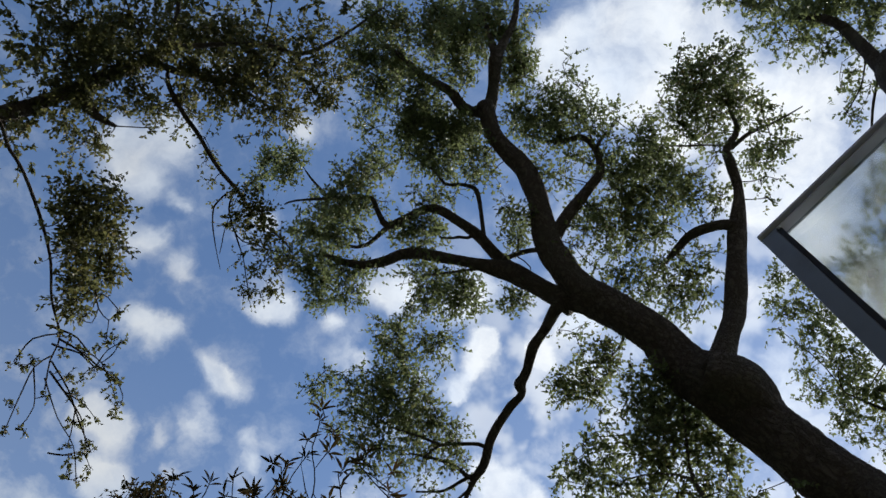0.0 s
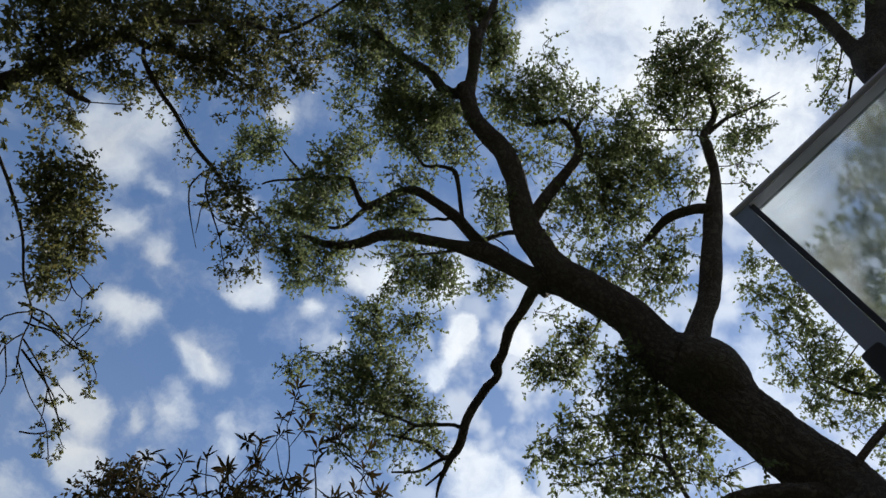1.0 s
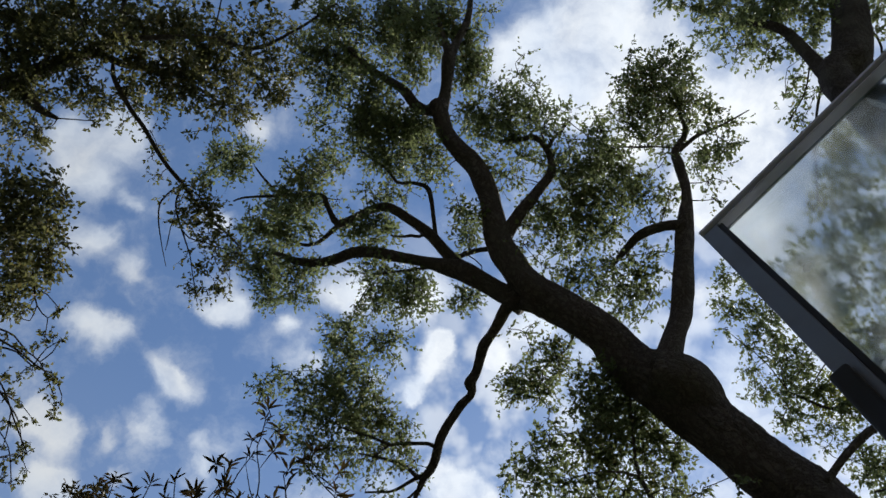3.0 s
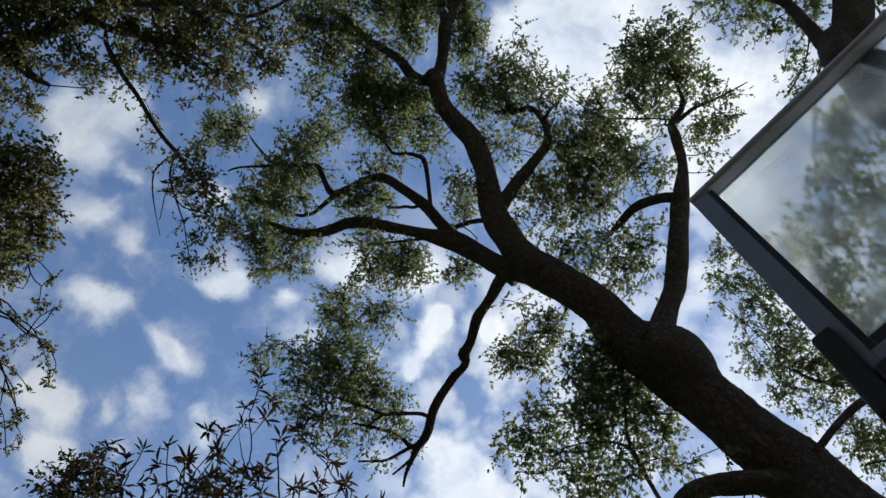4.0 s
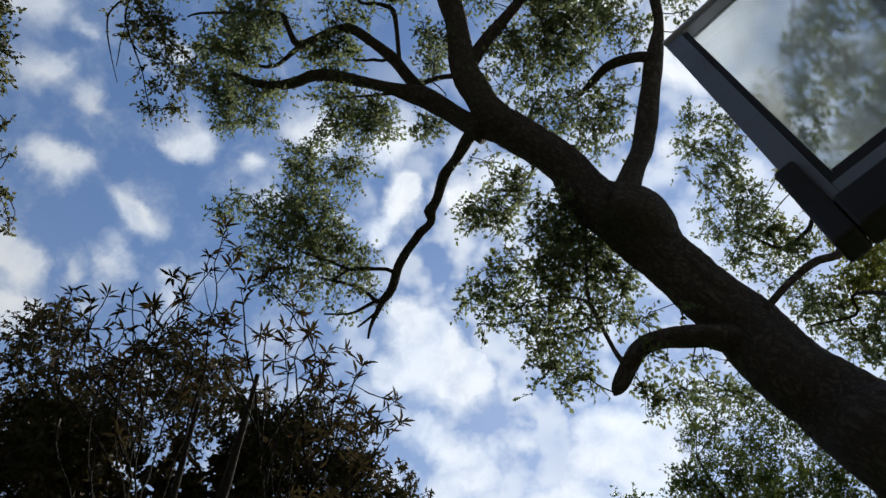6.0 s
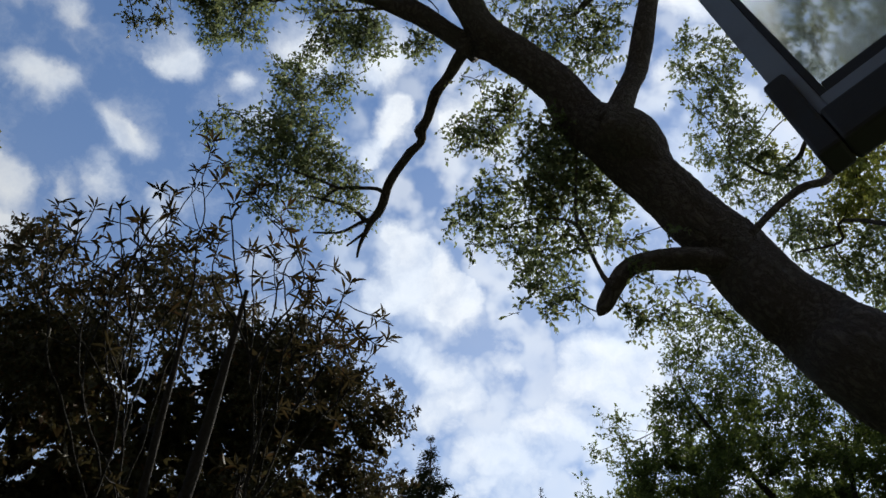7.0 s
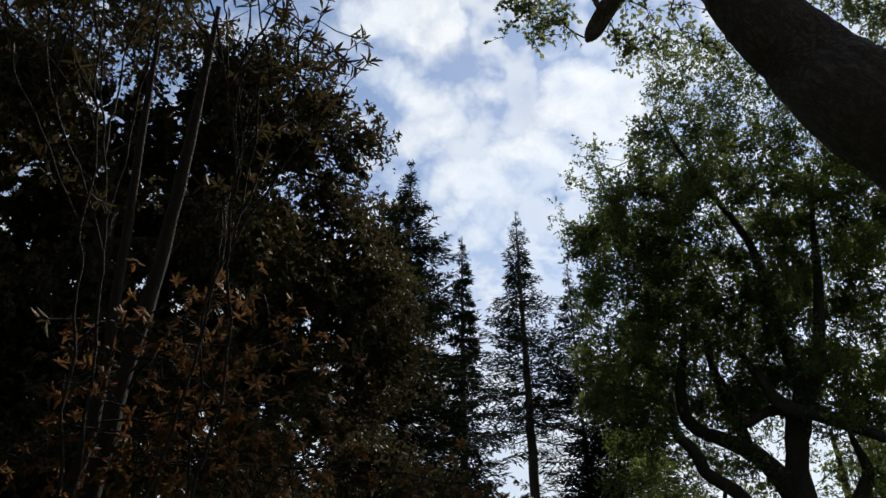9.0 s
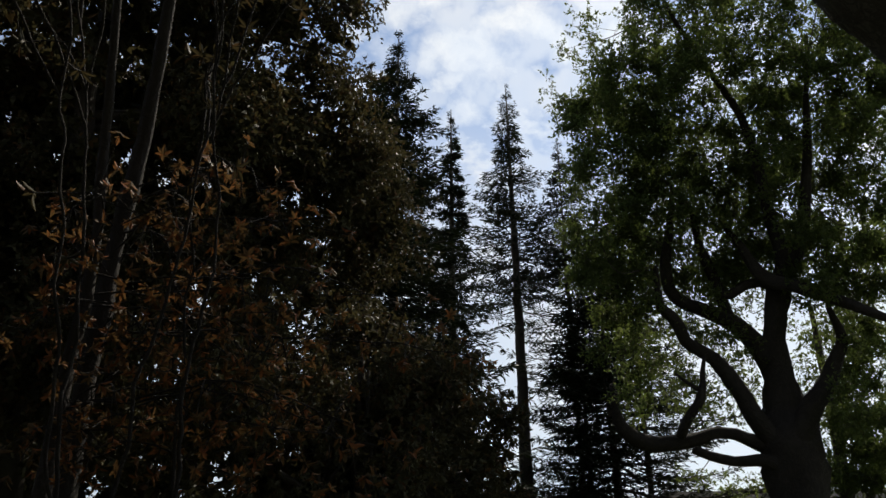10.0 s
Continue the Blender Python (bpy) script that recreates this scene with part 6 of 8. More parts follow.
    for x, y, z, _ in [(-1.18, 4.85, 3.45, 0.00), (-0.75, 4.15, 3.57, 0.00), (-1.16, 4.82, 2.97, 0.00), (-0.87, 4.78, 2.75, 0.00), (-0.74, 4.99, 2.67, 0.00), (-0.44, 4.55, 2.45, 0.00), (-0.14, 4.61, 2.33, 0.00), (-0.95, 4.62, 2.23, 0.00), (-1.52, 4.85, 3.34, 0.00), (-1.54, 4.37, 2.97, 0.00), (-1.56, 4.67, 2.80, 0.00), (-1.27, 5.15, 2.57, 0.00), (-0.58, 4.88, 3.23, 0.00)] + [(0.31, 4.79, 2.94, 0.00), (0.18, 4.85, 3.10, 0.00), (-0.81, 5.08, 3.04, 0.00), (-1.66, 4.42, 2.43, 0.00), (-1.88, 4.65, 2.30, 0.00), (-2.04, 4.33, 2.48, 0.00), (-2.26, 4.44, 3.00, 0.00), (-2.07, 4.27, 3.20, 0.00), (-1.30, 4.16, 3.48, 0.00), (-1.00, 4.37, 3.83, 0.00), (-1.93, 3.94, 3.45, 0.00), (-1.14, 3.92, 3.76, 0.00), (-0.82, 4.38, 3.09, 0.00), (-0.25, 4.81, 2.49, 0.00)]:
        tip = np.array((x, y, z))
        root = (a if rng.random() < 0.6 else b)
        root = root[np.argmin(abs(root[:, 2] - tip[2] - 0.2))]
        mid = root[:3] * 0.4 + tip * 0.6 + np.array([0, 0, 0.2]) + rng.normal(0, 0.08, 3)
        path = crooked(smooth_path([(*root[:3], 0.008), (*mid, 0.005), (*tip, 0.003)], 0.07), 0.07)
        tubes.add(path, 5, cap=False)
        for _ in range(19):
            k = rng.integers(len(path) // 3, len(path))
            end = path[k, :3] + rng.normal(0, 0.15, 3) - np.array([0, 0, 0.08])
            tubes.add([path[k], (*end, 0.002)], 4, cap=False)
            low.append(end), lows.append(unit(rng.normal(0, 1, 3) - np.array([0, 0, 0.6])))
        low.append(tip), lows.append(path[-1, :3] - path[-3, :3])
    link("spraywork", tubes.mesh("spraywork"), BARK_SHOOT, tree, "", "stuff")
    whorls(tree, low, lows, LEAF_RUST, 43, 0.060, 0.36)


whorled_shrub()


# ---- dark evergreens behind the shrub ----
def bushy_tree(name, label, category, place, bodies, leaf_mat, seed, size, cover, count, trunk_r=0.2, fine=0.9):
    """A broad-leaved tree whose crown fills a few rounded bodies (x, y, z, rx, ry, rz)."""
    tree = empty(name, place, label, category)
    rng = np.random.default_rng(seed)
    top = max(b[2] for b in bodies)
    stem = limb(tree, [(*place[:2], -0.1, trunk_r), (place[0], place[1], top * 0.3, trunk_r * 0.8), (bodies[0][0], bodies[0][1], top * 0.7, trunk_r * 0.5), (bodies[0][0], bodies[0][1], top, trunk_r * 0.2)], BARK_DARK, "trunk", 10)
    inner, outer, anchors = [], [], [stem]
    for x, y, z, rx, ry, rz in bodies:
        root = stem[np.argmin(abs(stem[:, 2] - (z - rz * 0.8)))]
        anchors.append(limb(tree, [(*root[:3], root[3] * 0.6), ((root[0] + x) / 2, (root[1] + y) / 2, (root[2] + z) / 2 + 0.1, root[3] * 0.45), (x, y, z, root[3] * 0.3), (x, y, z + rz * 0.6, 0.02)], BARK_DARK, sides=7, step=0.3))
        share = max(4, int(count * rx * rz / sum(b[3] * b[5] for b in bodies)))
        for _ in range(share):
            v = unit(rng.normal(0, 1, 3)) * rng.uniform(0.35, 1.0) ** 0.5
            at = np.array((x + v[0] * rx, y + v[1] * ry, z + v[2] * rz))
            buried = sum(((at[0] - b[0]) / b[3]) ** 2 + ((at[1] - b[1]) / b[4]) ** 2 + ((at[2] - b[2]) / b[5]) ** 2 < 0.5 for b in bodies)
            (inner if buried else outer).append((*at, max(0.17, min(rx, rz) * rng.uniform(0.22, 0.40))))
    # fine leaves on the outside, coarse sprays within
    foliage(tree, outer, leaf_mat, BARK_DARK, anchors, seed + 1, size=size * fine, width=0.5, cover=cover, plain=True, per=12, spread=0.5, twigs=0.15)
    foliage(tree, inner, leaf_mat, BARK_DARK, anchors, seed + 2, size=size * 1.35, width=0.6, cover=cover, plain=True, per=26, twigs=0.1)
    return tree, anchors


evergreen, evergreen_limbs = bushy_tree("tree", "dense dark evergreen tree behind the shrub", "tree", (-4.2, 8.2, 0),
    [(-3.26, 6.46, 7.17, 1.72, 1.38, 1.34), (-2.22, 6.74, 7.38, 0.95, 0.76, 0.83), (-1.32, 7.02, 7.33, 0.57, 0.46, 0.57), (-0.91, 6.95, 7.50, 0.25, 0.20, 0.32), (-1.04, 7.41, 7.23, 0.39, 0.31, 0.39), (-3.52, 7.15, 6.09, 2.10, 1.68, 1.40), (-1.99, 7.97, 6.70, 1.41, 1.13, 1.21), (-1.61, 8.55, 5.85, 1.34, 1.08, 1.34), (-3.71, 7.64, 5.02, 2.10, 1.68, 1.46), (-4.77, 6.45, 5.94, 1.27, 1.02, 2.55), (-3.39, 7.63, 3.93, 1.98, 1.59, 1.38), (-3.43, 7.99, 6.03, 1.02, 0.81, 0.88), (-1.66, 8.07, 7.20, 0.76, 0.61, 0.62), (-2.71, 8.43, 6.39, 1.12, 0.90, 0.91), (-4.47, 6.86, 6.48, 0.80, 0.64, 0.80), (-1.61, 6.00, 7.54, 0.42, 0.34, 0.36), (-1.27, 6.43, 7.63, 0.37, 0.30, 0.37)], LEAF_DARK, 51, 0.08, 2.35, 400, fine=0.75)
foliage(evergreen, [(-4.15, 4.49, 7.79, 0.12, 3.3), (-3.92, 4.38, 7.72, 0.11, 3.3), (-3.76, 4.43, 7.68, 0.12, 3.3), (-3.87, 4.43, 7.42, 0.14, 3.3), (-3.87, 4.70, 7.73, 0.15, 3.3), (-3.76, 4.67, 7.82, 0.08, 3.3), (-4.32, 4.77, 7.81, 0.12, 3.3), (-4.10, 4.98, 7.78, 0.17, 3.3), (-3.88, 4.94, 7.82, 0.09, 1.9), (-4.21, 4.76, 7.43, 0.14, 3.3), (-3.99, 4.82, 7.25, 0.16, 3.3), (-3.72, 4.20, 7.58, 0.04, 0.9), (-4.23, 4.53, 7.94, 0.04, 0.9), (-4.38, 4.63, 7.81, 0.09, 1.9), (-4.18, 4.50, 7.36, 0.10, 3.3), (-3.66, 5.01, 7.62, 0.11, 3.3), (-3.55, 5.06, 7.77, 0.10, 3.3), (-3.13, 4.69, 7.16, 0.09, 3.3), (-3.52, 5.06, 7.50, 0.11, 3.3), (-3.24, 5.11, 7.63, 0.10, 1.9)], LEAF_DARK, BARK_DARK, evergreen_limbs, 90, size=0.062, width=0.5, per=8, spread=0.4, twigs=0.2)
foliage(evergreen, [(-2.99, 4.83, 7.80, 0.12, 3.3), (-2.92, 4.72, 7.40, 0.13, 3.3), (-2.77, 4.74, 7.50, 0.13, 3.3), (-2.51, 4.42, 7.45, 0.08, 3.3), (-2.45, 4.51, 7.52, 0.07, 3.3), (-2.72, 4.76, 7.70, 0.09, 1.9), (-3.00, 5.14, 7.74, 0.16, 3.3), (-2.61, 4.86, 7.38, 0.15, 3.3), (-2.49, 4.97, 7.69, 0.12, 1.9), (-2.57, 5.25, 7.76, 0.14, 3.3), (-2.38, 5.17, 7.75, 0.11, 1.9), (-4.10, 4.97, 7.11, 0.18, 3.3), (-3.89, 5.05, 7.18, 0.16, 3.3), (-3.98, 5.38, 7.56, 0.11, 1.9), (-2.98, 4.83, 7.05, 0.12, 3.3), (-2.98, 5.14, 7.31, 0.11, 1.9), (-3.21, 5.10, 7.20, 0.09, 1.9), (-2.67, 4.93, 7.15, 0.15, 3.3), (-2.63, 5.23, 7.32, 0.12, 3.3), (-2.33, 5.13, 7.31, 0.12, 3.3)], LEAF_DARK, BARK_DARK, evergreen_limbs, 91, size=0.062, width=0.5, per=8, spread=0.4, twigs=0.2)
foliage(evergreen, [(-3.44, 5.04, 7.15, 0.07, 0.9), (-3.22, 5.49, 7.39, 0.11, 3.3), (-2.84, 5.41, 7.33, 0.11, 1.9), (-4.03, 5.53, 7.39, 0.16, 3.3), (-3.85, 5.07, 6.82, 0.14, 3.3), (-3.72, 5.54, 7.31, 0.12, 3.3), (-3.32, 5.41, 7.07, 0.12, 3.3), (-3.06, 5.46, 7.07, 0.12, 3.3), (-2.92, 5.72, 7.32, 0.14, 3.3), (-2.58, 5.45, 7.12, 0.12, 3.3), (-2.50, 5.70, 7.49, 0.13, 1.9), (-4.44, 5.55, 7.27, 0.11, 1.9), (-4.13, 4.89, 7.02, 0.15, 3.3), (-2.39, 5.61, 7.63, 0.14, 3.3), (-2.12, 5.33, 7.40, 0.13, 3.3), (-2.13, 5.63, 7.48, 0.16, 3.3), (-1.98, 5.65, 7.58, 0.13, 1.9), (-1.97, 5.94, 7.55, 0.18, 3.3), (-1.66, 5.62, 7.36, 0.15, 3.3), (-1.69, 5.79, 7.80, 0.12, 3.3)], LEAF_DARK, BARK_DARK, evergreen_limbs, 92, size=0.062, width=0.5, per=8, spread=0.4, twigs=0.2)
foliage(evergreen, [(-1.64, 5.88, 7.98, 0.10, 3.3), (-1.61, 5.91, 7.49, 0.14, 3.3), (-1.86, 6.25, 7.65, 0.16, 3.3), (-1.59, 5.99, 7.75, 0.08, 1.9), (-1.43, 6.04, 7.79, 0.08, 3.3), (-1.28, 5.91, 7.69, 0.06, 1.9), (-2.05, 5.62, 7.07, 0.16, 3.3), (-2.27, 5.57, 7.11, 0.16, 3.3), (-1.55, 6.33, 7.50, 0.12, 1.9), (-1.47, 6.71, 7.90, 0.11, 1.9), (-1.31, 6.54, 7.86, 0.08, 0.9), (-1.08, 6.41, 7.47, 0.11, 3.3), (-1.15, 6.53, 7.42, 0.13, 3.3), (-1.09, 7.05, 7.98, 0.08, 3.3), (-0.79, 6.52, 7.48, 0.08, 3.3), (-0.78, 7.26, 8.12, 0.08, 3.3), (-0.81, 7.28, 7.92, 0.09, 1.9), (-1.41, 6.92, 7.71, 0.17, 3.3), (-1.51, 6.37, 7.14, 0.16, 3.3), (-1.12, 7.16, 7.78, 0.16, 3.3)], LEAF_DARK, BARK_DARK, evergreen_limbs, 93, size=0.062, width=0.5, per=8, spread=0.4, twigs=0.2)
foliage(evergreen, [(-0.90, 7.07, 7.57, 0.14, 3.3), (-0.79, 7.21, 7.52, 0.10, 1.9), (-1.22, 6.76, 7.24, 0.16, 3.3), (-1.50, 6.69, 7.11, 0.17, 3.3), (-1.80, 6.48, 7.41, 0.18, 3.3), (-1.73, 6.44, 6.98, 0.17, 3.3), (-2.11, 6.41, 7.52, 0.19, 3.3), (-2.08, 6.57, 7.19, 0.19, 3.3)], LEAF_DARK, BARK_DARK, evergreen_limbs, 94, size=0.062, width=0.5, per=8, spread=0.4, twigs=0.2)
bushy_tree("shrub", "low dark evergreen bush in deep shade", "shrub", (-1.8, 9.6, 0),
    [(-0.93, 10.44, 3.87, 1.49, 1.19, 1.04), (-0.28, 10.56, 3.46, 0.97, 0.77, 1.26), (-2.19, 9.82, 3.35, 1.41, 1.13, 1.27), (-1.46, 10.05, 2.72, 2.12, 1.70, 1.13), (-2.98, 8.67, 2.32, 1.91, 1.53, 1.27)], LEAF_DARK, 55, 0.08, 2.0, 110)
bushy_tree("shrub", "rounded dark green bush below the spruces", "shrub", (-0.55, 11.4, 0),
    [(-1.05, 10.69, 4.69, 0.73, 0.58, 0.73), (-0.34, 11.13, 4.69, 0.67, 0.54, 0.67), (0.17, 11.48, 4.41, 0.60, 0.48, 0.60), (0.58, 11.83, 4.12, 0.57, 0.46, 0.57), (-0.62, 11.34, 3.75, 0.93, 0.75, 0.93), (0.56, 11.98, 3.30, 0.69, 0.55, 0.69)], LEAF_DARK, 53, 0.09, 2.6, 150)


bushy_tree("shrub", "tall dark evergreen hedge behind the shrub", "hedge", (-4.5, 11.0, 0),
    [(-5.38, 10.48, 4.68, 1.53, 0.76, 1.27), (-3.81, 11.02, 5.15, 1.61, 0.81, 1.27), (-2.23, 11.80, 5.75, 1.33, 0.66, 1.15), (-4.90, 11.05, 3.16, 2.04, 1.02, 1.44), (-3.00, 11.71, 3.30, 2.04, 1.02, 1.44), (-6.34, 10.06, 4.13, 1.36, 0.68, 2.21), (-3.82, 10.62, 6.19, 1.02, 0.51, 0.76)], LEAF_DARK, 59, 0.12, 2.3, 200)
# stands left of the view at the hedge end, added to keep sky light off
bushy_tree("tree", "unseen dark evergreen tree added to block sky light", "tree", (-7.6, 3.6, 0),
    [(-7.6, 3.6, 5.5, 2.0, 2.4, 2.6), (-7.8, 5.6, 4.0, 2.2, 2.2, 3.0), (-7.8, 1.4, 3.6, 1.8, 2.2, 2.8), (-7.4, 3.4, 2.0, 1.8, 3.0, 1.8)], LEAF_DARK, 57, 0.17, 1.7, 130)


# ---- spruces ----
def spruce(place, height, spread, seed, label, bare=0.1, cover=1.0, stout=1.0):
    tree = empty("spruce", place, label, "tree", "spruces behind the lawn")
    rng = np.random.default_rng(seed)
    x, y, _ = place
    limb(tree, [(x, y, -0.1, height * 0.012 * stout), (x + rng.normal(0, .05), y, height * 0.5, height * 0.008 * stout), (x, y, height, 0.012)], BARK_DARK, "trunk", 8, step=0.5)
    tubes = Tubes()
    base, axis, normal, fine = [], [], [], []
    z = height * bare
    while z < height - 0.05:
        frac = 1 - z / height
        reach = spread * (frac ** 0.86) * min(1.0, 0.55 + 4 * frac) + 0.04
        for k in range(rng.integers(4, 7)):
            a = rng.uniform(0, 2 * math.pi)
            long = reach * rng.uniform(0.6, 1.1)
            out = np.array([math.cos(a), math.sin(a), 0])
            side = np.array([-math.sin(a), math.cos(a), 0])
            root = np.array([x, y, z + rng.uniform(-0.15, 0.15)])
            sag = rng.uniform(0.15, 0.4)
            u = np.linspace(0, 1, 6)[:, None]
            path = root + out * long * u + np.array([0, 0, 1.0]) * long * (-sag * u + 0.30 * u ** 2)
            tubes.add(np.hstack([path, 0.018 * (1 - 0.85 * u) * (0.4 + long / 2)]), 4, cap=False)
            m = int(105 * long * cover) + 18
            s = rng.uniform(0.08, 1, m)
            hang = rng.uniform(0, 1, m) ** 1.3 * (1.02 - s) * 0.45 * long * rng.choice([-1, 1], m)
            at = root + out * (long * s)[:, None] + side * hang[:, None] + np.array([0, 0, 1.0]) * (long * (-sag * s + 0.30 * s ** 2) - 0.25 * abs(hang))[:, None]
            fine.append(np.full(m, min(1.0, 0.4 + 5 * frac)))
            base.append(at + rng.normal(0, 0.03, (m, 3)))
            axis.append(out * 0.8 + side * np.sign(hang)[:, None] * 0.7 + rng.normal(0, 0.35, (m, 3)))
            normal.append(rng.normal(0, 0.4, (m, 3)) + np.array([0, 0, 1.0]))
        z += rng.uniform(0.16, 0.30)
    base, axis, normal = np.vstack(base), np.vstack(axis), np.vstack(normal)
    link("needle_foliage", leaf_mesh("needle_foliage", base, axis, normal, rng.uniform(0.09, 0.20, len(base)) * np.hstack(fine), 0.24, plain=True), NEEDLES, tree, "", "stuff")
    link("branchwork", tubes.mesh("branchwork"), BARK_DARK, tree, "", "stuff")


spruce((-0.99, 16.43, 0), 14.91, 4.10, 61, "dark pointed spruce with dense drooping boughs", 0.08, 0.95)
spruce((-1.45, 14.45, 0), 12.52, 4.40, 62, "dark spruce half hidden by neighbours", 0.08, 0.85)
spruce((1.95, 19.64, 0), 15.58, 3.60, 63, "slender spruce with a long bare lower trunk", 0.56, 0.60)
spruce((4.14, 19.68, 0), 11.06, 4.60, 64, "bluish dark spruce with hanging boughs", 0.20, 1.0)
spruce((3.49, 19.77, 0), 8.51, 3.00, 66, "thin young spruce with sparse boughs", 0.12, 0.8)
spruce((0.33, 19.00, 0), 14.38, 1.50, 65, "narrow dark spruce with ragged side", 0.12, 0.9)
spruce((3.44, 20.30, 0), 14.23, 3.40, 67, "broad dark spruce behind the slender one", 0.50, 0.55, 0.5)
spruce((5.09, 20.80, 0), 13.16, 4.20, 68, "full dark spruce beside the wide tree", 0.48, 0.65, 0.6)


# ---- many-limbed tree across the lawn ----
def far_tree():
    tree = empty("tree", (6.14, 14.95, 0), "wide many-limbed tree with fine green foliage", "tree")
    base = (6.21, 14.92, -0.1, 0.45)
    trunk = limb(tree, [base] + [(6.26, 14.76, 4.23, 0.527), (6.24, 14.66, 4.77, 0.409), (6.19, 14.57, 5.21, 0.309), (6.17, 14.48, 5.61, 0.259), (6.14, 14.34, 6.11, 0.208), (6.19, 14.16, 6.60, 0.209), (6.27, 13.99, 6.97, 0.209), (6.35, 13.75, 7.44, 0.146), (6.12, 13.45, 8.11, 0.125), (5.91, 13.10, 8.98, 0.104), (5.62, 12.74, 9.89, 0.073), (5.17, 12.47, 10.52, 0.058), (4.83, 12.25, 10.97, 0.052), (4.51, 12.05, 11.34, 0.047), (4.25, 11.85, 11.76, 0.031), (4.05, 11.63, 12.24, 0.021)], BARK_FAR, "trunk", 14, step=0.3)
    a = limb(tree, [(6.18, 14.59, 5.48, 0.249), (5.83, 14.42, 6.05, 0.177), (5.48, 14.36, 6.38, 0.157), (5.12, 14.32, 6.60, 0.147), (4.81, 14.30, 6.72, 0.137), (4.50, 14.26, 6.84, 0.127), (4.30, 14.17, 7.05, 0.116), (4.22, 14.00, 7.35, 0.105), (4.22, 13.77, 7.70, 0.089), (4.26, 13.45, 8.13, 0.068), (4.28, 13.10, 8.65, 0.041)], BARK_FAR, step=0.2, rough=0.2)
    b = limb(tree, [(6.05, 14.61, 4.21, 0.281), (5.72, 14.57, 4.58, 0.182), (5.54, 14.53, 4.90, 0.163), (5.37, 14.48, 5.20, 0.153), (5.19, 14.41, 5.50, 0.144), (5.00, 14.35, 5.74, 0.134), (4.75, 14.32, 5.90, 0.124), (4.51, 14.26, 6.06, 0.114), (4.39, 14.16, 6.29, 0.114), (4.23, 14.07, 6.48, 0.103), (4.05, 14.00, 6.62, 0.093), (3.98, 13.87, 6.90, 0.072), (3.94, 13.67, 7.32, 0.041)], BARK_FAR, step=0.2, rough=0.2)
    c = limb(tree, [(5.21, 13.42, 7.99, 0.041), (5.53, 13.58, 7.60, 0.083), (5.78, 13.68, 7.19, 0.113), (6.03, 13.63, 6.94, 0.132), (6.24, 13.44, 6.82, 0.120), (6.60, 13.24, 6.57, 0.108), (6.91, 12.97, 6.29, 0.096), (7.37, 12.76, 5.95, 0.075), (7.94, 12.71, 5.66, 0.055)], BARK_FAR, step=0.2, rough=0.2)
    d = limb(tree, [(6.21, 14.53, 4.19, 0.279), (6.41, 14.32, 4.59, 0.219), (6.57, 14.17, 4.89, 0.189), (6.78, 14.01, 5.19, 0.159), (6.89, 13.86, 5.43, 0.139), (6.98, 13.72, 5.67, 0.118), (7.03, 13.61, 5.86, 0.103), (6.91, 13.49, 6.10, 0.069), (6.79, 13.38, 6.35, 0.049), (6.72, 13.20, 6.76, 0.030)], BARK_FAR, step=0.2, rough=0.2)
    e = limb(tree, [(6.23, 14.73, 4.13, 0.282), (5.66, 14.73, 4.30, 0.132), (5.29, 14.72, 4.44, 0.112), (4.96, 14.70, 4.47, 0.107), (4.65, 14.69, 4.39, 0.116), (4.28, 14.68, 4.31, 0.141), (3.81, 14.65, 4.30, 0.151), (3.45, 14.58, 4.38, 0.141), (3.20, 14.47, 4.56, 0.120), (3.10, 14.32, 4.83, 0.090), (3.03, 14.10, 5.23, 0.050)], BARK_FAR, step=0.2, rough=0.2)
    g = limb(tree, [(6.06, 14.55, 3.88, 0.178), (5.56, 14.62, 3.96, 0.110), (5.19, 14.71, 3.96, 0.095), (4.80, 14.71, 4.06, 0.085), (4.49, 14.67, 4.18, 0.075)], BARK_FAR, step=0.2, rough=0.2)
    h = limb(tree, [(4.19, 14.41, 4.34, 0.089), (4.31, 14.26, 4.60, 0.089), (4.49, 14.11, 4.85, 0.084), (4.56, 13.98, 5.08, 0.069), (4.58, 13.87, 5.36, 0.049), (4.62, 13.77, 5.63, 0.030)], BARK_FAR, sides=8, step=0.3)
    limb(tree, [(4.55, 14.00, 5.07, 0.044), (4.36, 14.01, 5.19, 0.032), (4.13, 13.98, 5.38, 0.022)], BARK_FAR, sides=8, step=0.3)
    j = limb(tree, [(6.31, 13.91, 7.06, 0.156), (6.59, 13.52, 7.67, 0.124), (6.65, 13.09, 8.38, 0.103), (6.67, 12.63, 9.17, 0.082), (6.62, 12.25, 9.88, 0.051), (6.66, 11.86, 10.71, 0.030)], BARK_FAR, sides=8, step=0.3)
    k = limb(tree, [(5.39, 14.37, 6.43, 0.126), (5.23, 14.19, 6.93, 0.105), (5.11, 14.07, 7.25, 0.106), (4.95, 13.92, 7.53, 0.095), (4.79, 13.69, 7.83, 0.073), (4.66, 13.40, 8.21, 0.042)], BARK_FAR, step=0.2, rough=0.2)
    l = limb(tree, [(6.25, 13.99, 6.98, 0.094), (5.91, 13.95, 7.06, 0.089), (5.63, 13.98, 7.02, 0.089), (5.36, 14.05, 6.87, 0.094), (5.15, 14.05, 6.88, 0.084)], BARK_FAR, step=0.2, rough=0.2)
    limbs = [trunk[8:], a, b, c, d, e, g, h, j, k, l]
